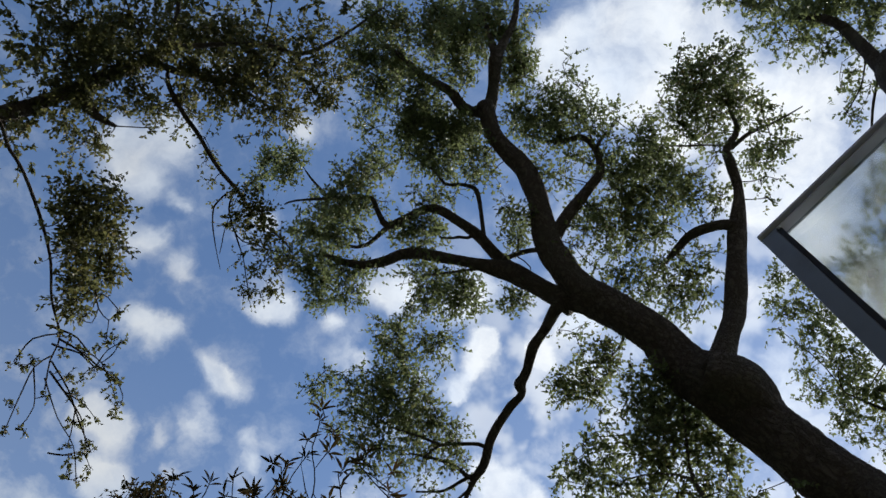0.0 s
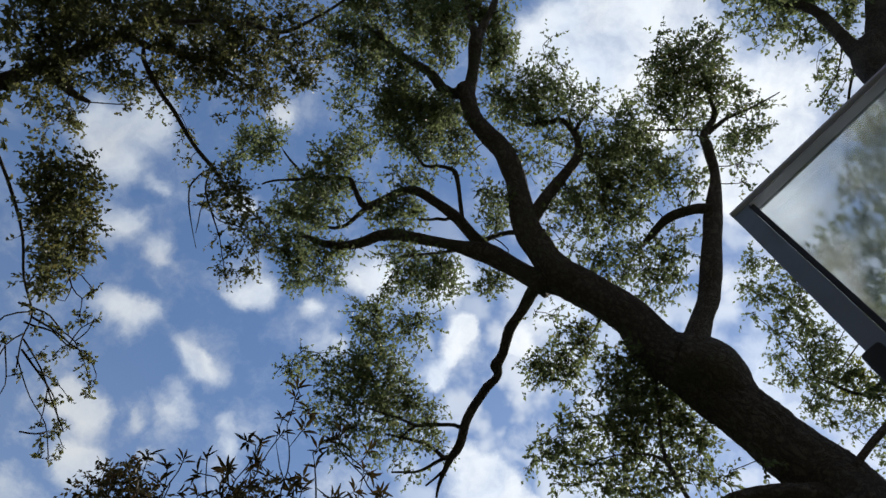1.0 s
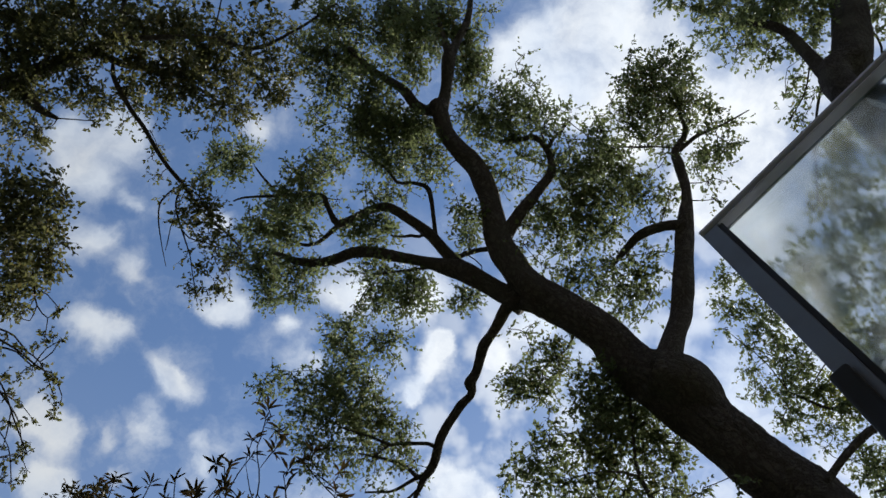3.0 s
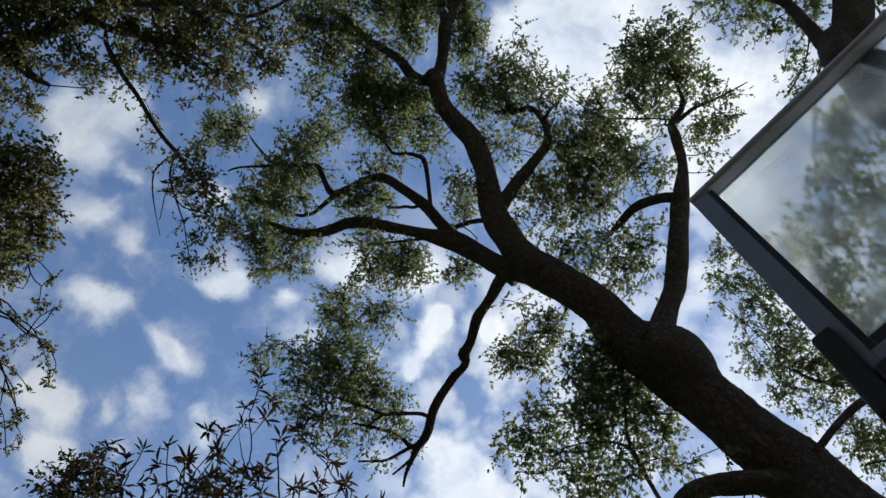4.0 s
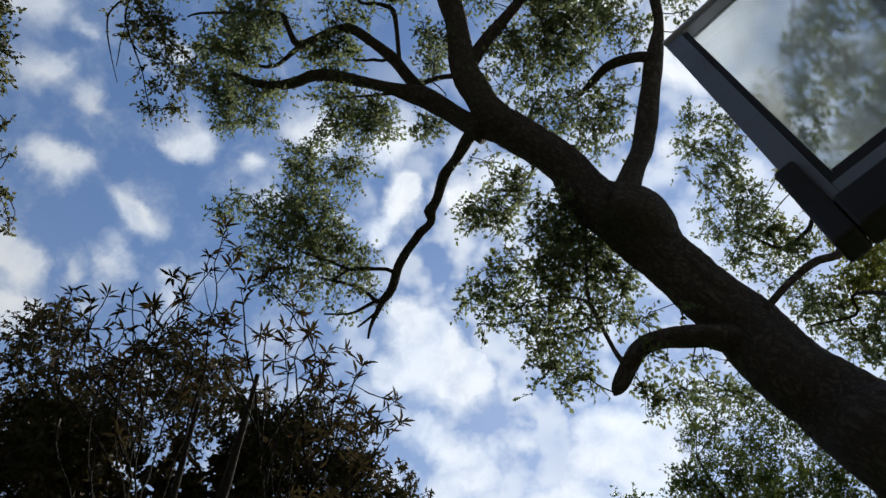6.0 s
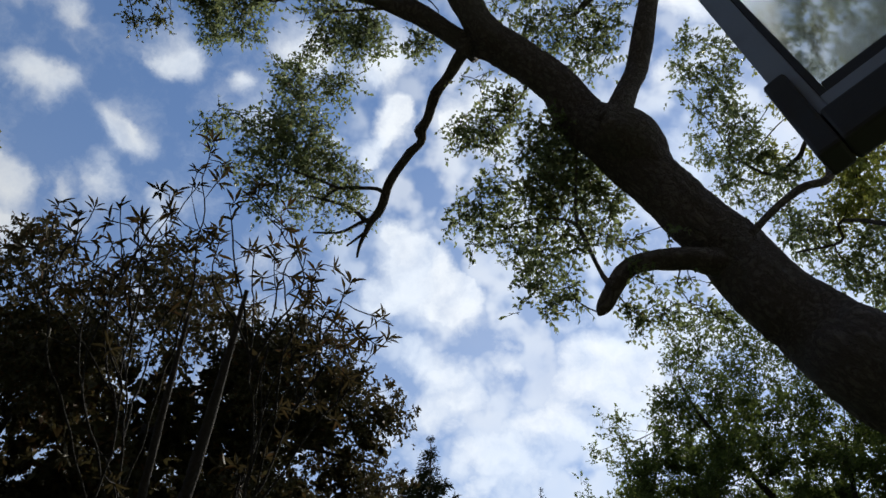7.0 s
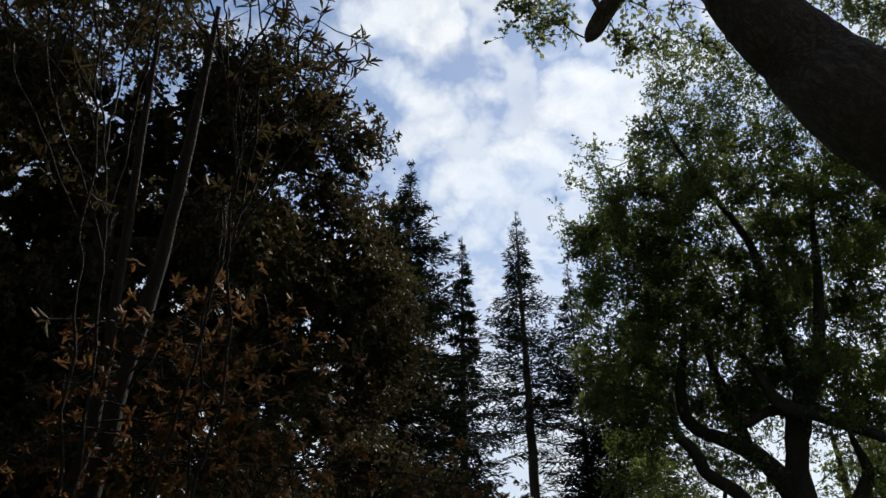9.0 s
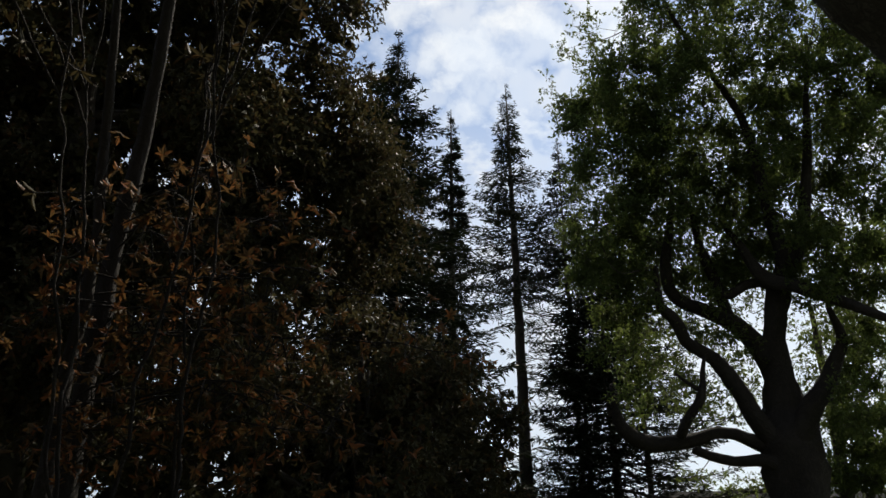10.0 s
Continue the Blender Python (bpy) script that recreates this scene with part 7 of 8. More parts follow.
    foliage(tree, [(4.27, 11.40, 13.50, 0.26, 2.1), (4.53, 11.13, 13.18, 0.28, 2.1), (5.23, 11.48, 13.75, 0.27, 2.1), (5.45, 11.45, 13.58, 0.32, 2.1), (5.72, 10.92, 12.91, 0.27, 2.1), (6.05, 10.63, 12.84, 0.26, 2.1), (7.05, 11.73, 13.77, 0.29, 2.1), (7.36, 11.76, 13.97, 0.28, 2.1), (7.27, 10.95, 12.91, 0.26, 2.1), (7.65, 10.69, 12.59, 0.24, 2.1), (7.80, 10.49, 12.52, 0.24, 3.9), (8.81, 11.31, 13.23, 0.26, 3.9), (4.72, 11.72, 13.17, 0.29, 2.1), (5.37, 12.24, 13.80, 0.28, 2.1), (5.68, 11.79, 13.51, 0.30, 2.1), (6.14, 11.59, 13.34, 0.29, 2.1), (6.47, 11.62, 13.32, 0.28, 2.1), (7.24, 12.10, 13.49, 0.27, 2.1), (7.55, 12.01, 13.41, 0.28, 2.1), (7.16, 10.73, 12.43, 0.26, 2.1)], LEAF_FAR, BARK_DARK, limbs, 200, size=0.062, width=0.55, per=8, spread=0.5, thick=0.005, droop=0.0, twigs=0.3)
    foliage(tree, [(7.50, 10.69, 12.19, 0.28, 2.1), (7.74, 10.67, 12.25, 0.29, 3.9), (8.13, 10.50, 12.04, 0.26, 3.9), (4.39, 12.21, 13.43, 0.31, 2.1), (4.83, 12.48, 13.41, 0.27, 2.1), (5.18, 11.76, 12.70, 0.29, 2.1), (5.78, 12.10, 13.24, 0.31, 2.1), (6.04, 11.92, 13.07, 0.32, 2.1), (6.45, 11.90, 12.99, 0.32, 2.1), (6.58, 11.44, 12.42, 0.26, 2.1), (7.60, 12.12, 13.23, 0.27, 2.1), (7.38, 11.08, 12.23, 0.30, 2.1), (7.56, 10.80, 11.81, 0.24, 2.1), (7.64, 10.69, 11.83, 0.26, 3.9), (9.05, 11.90, 12.73, 0.28, 3.9), (4.46, 12.36, 12.76, 0.29, 2.1), (5.01, 12.41, 13.02, 0.32, 2.1), (5.38, 12.42, 12.76, 0.30, 2.1), (5.20, 11.40, 12.11, 0.28, 2.1), (5.72, 11.66, 12.14, 0.26, 2.1)], LEAF_FAR, BARK_DARK, limbs, 201, size=0.062, width=0.55, per=8, spread=0.5, thick=0.005, droop=0.0, twigs=0.3)
    foliage(tree, [(6.21, 11.43, 12.06, 0.25, 2.1), (6.92, 12.28, 12.77, 0.30, 2.1), (6.53, 10.78, 11.46, 0.26, 2.1), (7.36, 11.27, 11.79, 0.30, 2.1), (7.87, 11.86, 12.17, 0.31, 2.1), (8.43, 11.78, 12.26, 0.29, 3.9), (8.20, 10.75, 11.45, 0.27, 3.9), (3.59, 11.42, 11.50, 0.28, 3.5), (3.91, 11.52, 11.55, 0.27, 3.5), (4.59, 11.57, 11.71, 0.30, 3.5), (5.16, 12.09, 12.03, 0.31, 3.5), (5.03, 11.31, 11.35, 0.28, 3.5), (6.24, 12.53, 12.49, 0.27, 3.5), (6.20, 11.93, 11.88, 0.26, 3.5), (6.66, 12.05, 12.06, 0.29, 3.5), (6.90, 11.46, 11.65, 0.29, 3.5), (7.73, 12.31, 12.13, 0.26, 3.5), (7.54, 11.11, 11.14, 0.29, 3.5), (8.82, 12.35, 12.13, 0.27, 3.9), (8.33, 11.31, 11.42, 0.29, 3.9)], LEAF_FAR, BARK_DARK, limbs, 202, size=0.062, width=0.55, per=8, spread=0.5, thick=0.005, droop=0.0, twigs=0.3)
    foliage(tree, [(3.77, 12.27, 11.65, 0.29, 3.5), (4.27, 12.31, 11.80, 0.30, 3.5), (4.68, 12.48, 11.98, 0.30, 3.5), (5.02, 12.29, 11.75, 0.32, 1.6), (5.53, 12.55, 12.08, 0.32, 3.5), (5.44, 11.43, 11.08, 0.29, 3.5), (6.33, 12.09, 11.64, 0.26, 3.5), (6.55, 11.90, 11.44, 0.30, 3.5), (7.26, 12.11, 11.45, 0.31, 3.5), (7.14, 11.30, 10.74, 0.29, 3.5), (8.20, 12.18, 11.73, 0.28, 3.5), (7.71, 11.24, 10.77, 0.26, 3.9), (8.09, 11.21, 10.67, 0.26, 3.9), (3.48, 11.63, 10.75, 0.26, 3.5), (4.40, 13.20, 11.95, 0.29, 3.5), (4.50, 11.85, 10.83, 0.25, 5.6), (5.25, 12.69, 11.60, 0.29, 3.5), (5.20, 11.69, 10.65, 0.29, 5.6), (6.05, 12.47, 11.45, 0.29, 1.6), (5.99, 11.73, 10.91, 0.28, 3.5)], LEAF_FAR, BARK_DARK, limbs, 203, size=0.062, width=0.55, per=8, spread=0.5, thick=0.005, droop=0.0, twigs=0.3)
    foliage(tree, [(6.67, 12.26, 11.05, 0.27, 5.6), (7.33, 12.44, 11.31, 0.26, 3.5), (7.66, 12.32, 11.28, 0.29, 3.5), (7.75, 12.07, 11.17, 0.31, 3.5), (8.36, 12.37, 11.37, 0.27, 3.5), (7.97, 11.29, 10.28, 0.29, 5.6), (3.06, 11.82, 10.34, 0.26, 5.6), (3.60, 12.10, 10.66, 0.27, 5.6), (4.10, 12.50, 10.86, 0.31, 5.6), (4.84, 12.96, 11.42, 0.31, 5.6), (4.62, 11.77, 10.35, 0.29, 5.6), (5.34, 12.12, 10.47, 0.29, 5.2), (5.85, 12.51, 11.01, 0.28, 5.6), (6.15, 12.04, 10.62, 0.27, 5.6), (6.28, 11.51, 10.17, 0.27, 5.6), (6.81, 11.91, 10.28, 0.24, 5.6), (6.85, 11.47, 10.00, 0.27, 5.6), (7.21, 11.39, 10.13, 0.24, 5.6), (8.65, 12.84, 10.96, 0.27, 5.6), (8.37, 11.96, 10.37, 0.27, 5.6)], LEAF_FAR, BARK_DARK, limbs, 204, size=0.062, width=0.55, per=8, spread=0.5, thick=0.005, droop=0.0, twigs=0.3)
    foliage(tree, [(3.15, 13.11, 10.80, 0.30, 5.6), (3.12, 12.32, 10.20, 0.27, 5.6), (3.90, 13.16, 10.85, 0.33, 5.6), (4.46, 13.44, 10.95, 0.33, 5.6), (4.23, 11.90, 10.03, 0.29, 5.2), (5.23, 12.98, 10.59, 0.27, 5.2), (5.82, 13.51, 10.97, 0.31, 1.6), (6.15, 13.17, 10.71, 0.28, 5.2), (5.83, 11.99, 9.91, 0.27, 5.2), (6.73, 12.86, 10.53, 0.28, 5.2), (7.13, 12.78, 10.65, 0.26, 1.6), (7.05, 11.86, 9.83, 0.26, 5.6), (8.14, 12.61, 10.59, 0.27, 5.6), (8.29, 12.62, 10.42, 0.27, 5.6), (8.37, 11.92, 9.93, 0.27, 5.6), (2.72, 13.46, 10.52, 0.33, 5.6), (2.96, 13.48, 10.67, 0.33, 5.6), (3.14, 12.12, 9.76, 0.27, 5.6), (3.67, 12.87, 10.09, 0.30, 5.6), (4.14, 13.09, 10.19, 0.29, 5.6)], LEAF_FAR, BARK_DARK, limbs, 205, size=0.062, width=0.55, per=8, spread=0.5, thick=0.005, droop=0.0, twigs=0.3)
    foliage(tree, [(4.26, 12.06, 9.60, 0.30, 5.2), (5.04, 12.89, 10.36, 0.27, 1.6), (5.69, 13.68, 10.72, 0.29, 1.6), (5.85, 12.49, 10.01, 0.25, 5.6), (6.25, 12.68, 10.16, 0.27, 5.6), (6.93, 13.32, 10.57, 0.31, 5.6), (7.50, 13.18, 10.41, 0.30, 5.6), (7.83, 13.39, 10.36, 0.30, 5.6), (7.28, 11.91, 9.42, 0.25, 5.6), (8.68, 13.37, 10.64, 0.32, 5.6), (8.54, 12.29, 9.78, 0.28, 5.6), (2.51, 12.74, 9.79, 0.29, 5.2), (2.86, 12.52, 9.37, 0.25, 5.6), (3.51, 13.57, 10.18, 0.32, 5.6), (3.78, 13.21, 9.89, 0.32, 5.6), (4.14, 12.98, 9.78, 0.31, 5.6), (4.49, 13.09, 9.70, 0.28, 5.6), (5.06, 13.07, 9.90, 0.31, 5.6), (5.56, 13.24, 9.86, 0.27, 5.6), (5.71, 12.43, 9.31, 0.28, 1.6)], LEAF_FAR, BARK_DARK, limbs, 206, size=0.062, width=0.55, per=8, spread=0.5, thick=0.005, droop=0.0, twigs=0.3)
    foliage(tree, [(6.37, 13.27, 10.03, 0.29, 5.6), (6.31, 12.49, 9.30, 0.27, 5.6), (6.68, 11.89, 9.15, 0.27, 5.6), (7.99, 13.56, 10.07, 0.29, 5.6), (7.29, 12.06, 9.17, 0.26, 5.6), (8.75, 13.35, 9.81, 0.32, 5.6), (9.15, 13.19, 9.97, 0.26, 5.6), (2.77, 13.07, 9.37, 0.27, 5.6), (3.42, 13.36, 9.60, 0.28, 5.6), (3.77, 12.68, 9.24, 0.30, 5.6), (4.03, 12.68, 9.09, 0.25, 5.6), (4.93, 13.92, 9.75, 0.28, 5.6), (5.21, 13.66, 9.67, 0.30, 1.6), (5.75, 13.70, 9.69, 0.29, 5.2), (5.91, 13.15, 9.32, 0.28, 5.2), (5.89, 12.28, 8.83, 0.27, 5.6), (6.78, 13.50, 9.63, 0.31, 5.6), (7.53, 13.69, 9.85, 0.30, 5.2), (7.29, 12.63, 9.06, 0.25, 5.2), (8.04, 13.20, 9.34, 0.29, 1.6)], LEAF_FAR, BARK_DARK, limbs, 207, size=0.062, width=0.55, per=8, spread=0.5, thick=0.005, droop=0.0, twigs=0.3)
    foliage(tree, [(8.00, 12.35, 8.86, 0.24, 5.6), (9.17, 13.77, 9.67, 0.27, 5.6), (2.70, 13.76, 9.27, 0.31, 5.2), (2.65, 12.52, 8.77, 0.29, 5.6), (3.43, 13.71, 9.31, 0.30, 5.2), (3.93, 13.64, 9.29, 0.31, 5.6), (4.04, 13.27, 8.88, 0.30, 5.6), (4.60, 13.48, 9.15, 0.31, 5.6), (5.28, 14.16, 9.46, 0.33, 5.2), (5.73, 13.65, 9.31, 0.31, 5.6), (5.89, 13.33, 8.94, 0.26, 5.6), (6.64, 14.11, 9.49, 0.32, 5.6), (6.76, 13.39, 9.21, 0.27, 5.2), (7.42, 13.70, 9.11, 0.30, 5.2), (7.40, 13.29, 8.91, 0.31, 5.2), (8.09, 13.60, 9.17, 0.28, 5.2), (8.45, 13.63, 9.11, 0.27, 1.6), (8.50, 13.05, 8.72, 0.25, 5.6), (2.55, 13.51, 8.62, 0.27, 1.6), (2.76, 12.95, 8.51, 0.29, 1.6)], LEAF_FAR, BARK_DARK, limbs, 208, size=0.062, width=0.55, per=8, spread=0.5, thick=0.005, droop=0.0, twigs=0.3)
    foliage(tree, [(3.55, 13.84, 8.81, 0.29, 5.2), (3.89, 13.93, 8.97, 0.31, 5.6), (4.06, 13.32, 8.68, 0.30, 5.6), (4.27, 12.79, 8.17, 0.28, 5.6), (5.08, 13.85, 9.03, 0.30, 5.6), (5.45, 13.79, 8.84, 0.30, 5.6), (6.08, 13.74, 8.84, 0.30, 5.6), (6.06, 12.76, 8.39, 0.26, 5.6), (7.10, 14.06, 9.01, 0.33, 5.2), (7.15, 13.71, 8.91, 0.28, 1.6), (7.77, 13.87, 8.89, 0.28, 5.6), (7.45, 12.67, 8.09, 0.29, 1.6), (7.98, 12.73, 8.31, 0.28, 5.2), (8.50, 13.10, 8.56, 0.30, 5.6), (2.80, 12.75, 8.00, 0.25, 5.2), (3.43, 14.63, 8.70, 0.32, 1.6), (3.50, 13.06, 8.16, 0.30, 5.6), (3.88, 13.09, 7.98, 0.29, 5.6), (4.82, 14.26, 8.63, 0.29, 5.2), (4.79, 13.24, 8.07, 0.26, 5.2)], LEAF_FAR, BARK_DARK, limbs, 209, size=0.062, width=0.55, per=8, spread=0.5, thick=0.005, droop=0.0, twigs=0.3)
    foliage(tree, [(5.50, 13.79, 8.45, 0.28, 5.6), (6.09, 13.92, 8.41, 0.30, 5.2), (6.06, 13.01, 8.13, 0.29, 1.6), (6.36, 12.78, 7.78, 0.27, 5.6), (7.35, 13.93, 8.29, 0.28, 5.2), (7.74, 14.15, 8.58, 0.27, 1.6), (8.06, 13.88, 8.52, 0.26, 5.2), (7.66, 12.45, 7.82, 0.26, 5.2), (8.33, 12.77, 7.77, 0.24, 5.6), (2.53, 13.74, 8.04, 0.31, 5.6), (2.76, 13.00, 7.58, 0.27, 1.6), (3.65, 14.57, 8.41, 0.33, 5.2), (3.83, 14.45, 8.39, 0.28, 5.6), (4.30, 14.82, 8.32, 0.29, 5.6), (4.90, 14.66, 8.42, 0.30, 1.6), (5.36, 14.54, 8.27, 0.29, 1.6), (5.36, 13.42, 7.86, 0.25, 5.6), (6.02, 14.12, 7.97, 0.31, 5.6), (6.63, 14.50, 8.11, 0.33, 5.6), (6.24, 12.80, 7.54, 0.27, 5.6)], LEAF_FAR, BARK_DARK, limbs, 210, size=0.062, width=0.55, per=8, spread=0.5, thick=0.005, droop=0.0, twigs=0.3)
    foliage(tree, [(6.59, 12.86, 7.41, 0.26, 5.6), (7.75, 14.40, 8.28, 0.28, 5.2), (7.30, 12.58, 7.28, 0.26, 5.6), (8.41, 13.96, 7.90, 0.29, 5.6), (8.22, 12.87, 7.55, 0.30, 5.6), (2.71, 13.54, 7.43, 0.28, 5.6), (3.24, 13.83, 7.46, 0.27, 5.2), (3.98, 14.80, 7.90, 0.28, 5.6), (4.37, 14.32, 7.87, 0.28, 5.6), (4.48, 13.34, 7.41, 0.26, 1.6), (5.24, 14.78, 7.78, 0.33, 5.2), (5.26, 13.78, 7.44, 0.30, 5.6), (6.10, 14.56, 7.88, 0.28, 5.6), (6.12, 13.88, 7.66, 0.26, 5.6), (7.00, 14.48, 7.75, 0.27, 5.6), (7.07, 13.71, 7.29, 0.27, 5.6), (7.07, 13.23, 7.12, 0.28, 5.6), (8.19, 14.20, 7.73, 0.31, 5.6), (8.44, 14.05, 7.70, 0.26, 5.6), (8.22, 13.13, 7.24, 0.25, 5.6)], LEAF_FAR, BARK_DARK, limbs, 211, size=0.062, width=0.55, per=8, spread=0.5, thick=0.005, droop=0.0, twigs=0.3)
    foliage(tree, [(2.59, 14.20, 7.29, 0.27, 5.6), (2.81, 14.33, 7.45, 0.29, 5.6), (3.37, 14.49, 7.50, 0.30, 5.6), (3.59, 13.72, 7.19, 0.28, 5.6), (4.31, 15.01, 7.67, 0.32, 5.6), (4.54, 14.08, 7.23, 0.29, 5.6), (5.46, 15.25, 7.61, 0.34, 5.6), (5.57, 14.34, 7.33, 0.32, 5.6), (6.04, 14.94, 7.62, 0.28, 5.6), (6.55, 14.85, 7.53, 0.29, 5.6), (6.41, 13.47, 6.96, 0.27, 5.6), (6.45, 12.78, 6.53, 0.28, 5.6), (7.23, 13.63, 7.01, 0.31, 5.6), (7.61, 13.41, 6.78, 0.25, 5.6), (7.58, 12.89, 6.69, 0.25, 5.6), (7.90, 12.77, 6.50, 0.25, 5.6), (2.76, 11.80, 11.48, 0.17, 2.1), (2.53, 11.63, 10.95, 0.14, 2.1), (2.93, 12.30, 11.30, 0.19, 3.1), (2.31, 12.47, 11.25, 0.13, 1.8)], LEAF_FAR, BARK_DARK, limbs, 212, size=0.062, width=0.55, per=8, spread=0.5, thick=0.005, droop=0.0, twigs=0.3)
    foliage(tree, [(2.50, 12.35, 11.09, 0.15, 2.3), (2.24, 13.24, 11.16, 0.11, 1.3), (1.96, 12.62, 10.46, 0.10, 1.0), (2.32, 13.21, 10.74, 0.13, 1.6), (2.48, 13.26, 10.64, 0.18, 2.6), (3.16, 12.54, 11.03, 0.19, 3.4), (2.87, 12.51, 10.88, 0.21, 3.4), (3.25, 12.17, 10.49, 0.21, 3.9), (3.63, 12.48, 12.05, 0.13, 1.8), (3.82, 12.91, 11.99, 0.16, 2.6), (4.04, 13.23, 11.83, 0.20, 3.9), (3.85, 12.57, 12.41, 0.13, 1.6), (2.74, 12.89, 12.55, 0.10, 1.2), (2.77, 12.37, 11.76, 0.11, 1.6), (3.24, 12.38, 11.10, 0.11, 1.8), (4.17, 12.72, 12.97, 0.18, 2.6), (4.12, 12.00, 13.01, 0.17, 2.3), (3.95, 10.89, 12.45, 0.18, 2.6), (4.20, 15.17, 6.51, 0.29, 1.7), (3.66, 14.61, 6.67, 0.26, 3.1)], LEAF_FAR, BARK_DARK, limbs, 213, size=0.062, width=0.55, per=8, spread=0.5, thick=0.005, droop=0.0, twigs=0.3)
    foliage(tree, [(3.62, 15.14, 6.28, 0.29, 2.9), (3.89, 14.25, 5.68, 0.27, 1.8), (3.55, 14.65, 5.59, 0.27, 2.1), (4.40, 14.61, 5.78, 0.23, 1.6), (3.84, 14.70, 5.28, 0.25, 1.2), (4.40, 15.20, 5.40, 0.24, 1.0), (4.35, 14.19, 5.45, 0.18, 1.6), (5.05, 14.58, 7.46, 0.22, 1.8), (5.77, 14.98, 7.74, 0.25, 2.1), (3.73, 13.54, 6.61, 0.24, 3.9), (4.89, 15.19, 6.63, 0.20, 1.8), (5.46, 14.92, 5.86, 0.26, 1.6), (5.65, 14.49, 5.95, 0.21, 1.7), (4.84, 13.61, 5.89, 0.18, 2.3), (5.72, 14.68, 5.36, 0.21, 1.8), (5.25, 13.91, 5.98, 0.18, 2.1), (4.50, 14.08, 4.61, 0.22, 1.0), (4.28, 14.58, 4.93, 0.20, 1.0), (5.43, 15.04, 4.81, 0.21, 1.2), (6.19, 15.15, 7.19, 0.20, 2.1)], LEAF_FAR, BARK_DARK, limbs, 214, size=0.062, width=0.55, per=8, spread=0.5, thick=0.005, droop=0.0, twigs=0.3)
    foliage(tree, [(6.15, 14.67, 6.67, 0.17, 1.6), (3.70, 15.20, 4.87, 0.21, 2.1), (3.79, 14.67, 4.96, 0.21, 1.6), (3.15, 13.57, 4.90, 0.21, 2.3), (3.34, 13.96, 6.89, 0.25, 4.4), (2.84, 13.47, 6.92, 0.24, 4.4), (3.12, 14.58, 6.67, 0.26, 4.4), (2.82, 13.96, 5.81, 0.24, 3.9), (4.88, 14.71, 5.27, 0.21, 1.3), (5.02, 14.32, 4.96, 0.16, 1.3), (6.15, 13.20, 6.35, 0.14, 2.1), (6.52, 13.35, 6.40, 0.18, 1.8), (7.00, 14.98, 6.53, 0.11, 0.9), (6.83, 13.71, 6.21, 0.14, 1.6), (6.83, 14.76, 5.58, 0.15, 1.6), (6.94, 14.25, 5.64, 0.10, 1.0), (7.24, 13.34, 6.60, 0.26, 3.9), (7.82, 13.56, 6.90, 0.26, 3.9), (7.87, 14.37, 6.32, 0.29, 5.2), (7.88, 14.01, 5.77, 0.26, 3.4)], LEAF_FAR, BARK_DARK, limbs, 215, size=0.062, width=0.55, per=8, spread=0.5, thick=0.005, droop=0.0, twigs=0.3)
    foliage(tree, [(7.71, 14.55, 5.72, 0.25, 3.4), (7.15, 13.51, 5.83, 0.20, 4.4), (7.48, 13.74, 5.09, 0.27, 4.7), (6.81, 13.41, 4.91, 0.25, 3.9), (7.17, 14.74, 4.73, 0.27, 2.9), (7.08, 13.82, 4.43, 0.27, 3.9), (7.63, 14.09, 4.58, 0.27, 5.2), (7.21, 14.83, 4.24, 0.22, 2.6), (7.51, 14.67, 4.10, 0.28, 6.5), (7.70, 14.30, 4.03, 0.27, 6.5), (6.86, 14.88, 3.95, 0.24, 4.4), (7.76, 15.97, 3.91, 0.30, 6.5), (7.91, 15.27, 3.70, 0.31, 7.8), (6.87, 15.54, 3.65, 0.29, 5.2), (6.10, 16.25, 3.76, 0.22, 2.1), (5.41, 15.57, 3.57, 0.19, 1.8), (5.09, 16.12, 3.85, 0.17, 2.0), (4.61, 15.57, 3.83, 0.17, 1.7), (5.32, 15.79, 3.91, 0.15, 1.0), (6.10, 15.39, 3.74, 0.17, 2.1)], LEAF_FAR, BARK_DARK, limbs, 216, size=0.062, width=0.55, per=8, spread=0.5, thick=0.005, droop=0.0, twigs=0.3)
    foliage(tree, [(5.40, 13.32, 12.34, 0.39, 1.9), (6.02, 13.99, 12.64, 0.41, 1.9), (6.93, 13.36, 12.30, 0.39, 1.9), (8.19, 14.09, 12.54, 0.41, 1.9), (8.75, 13.90, 12.71, 0.41, 1.9), (9.41, 13.79, 12.33, 0.40, 1.9), (9.88, 13.60, 12.38, 0.40, 1.9), (4.52, 13.13, 11.49, 0.38, 1.9), (5.09, 13.62, 11.77, 0.39, 1.9), (7.05, 13.68, 11.78, 0.40, 1.9), (7.44, 13.14, 11.23, 0.38, 1.9), (8.22, 13.23, 11.55, 0.38, 1.9), (9.22, 14.08, 11.94, 0.41, 1.9), (9.47, 13.57, 11.80, 0.39, 1.9), (3.30, 14.46, 11.44, 0.41, 1.9), (4.32, 14.72, 11.46, 0.42, 1.9), (4.33, 13.50, 10.83, 0.38, 1.9), (6.74, 14.55, 11.61, 0.41, 1.9), (7.22, 13.81, 11.20, 0.39, 1.9), (8.71, 14.29, 11.16, 0.40, 1.9)], LEAF_FAR, BARK_DARK, limbs, 217, size=0.10, width=0.6, per=8, spread=0.6, thick=0.006, droop=0.0, twigs=0.2)
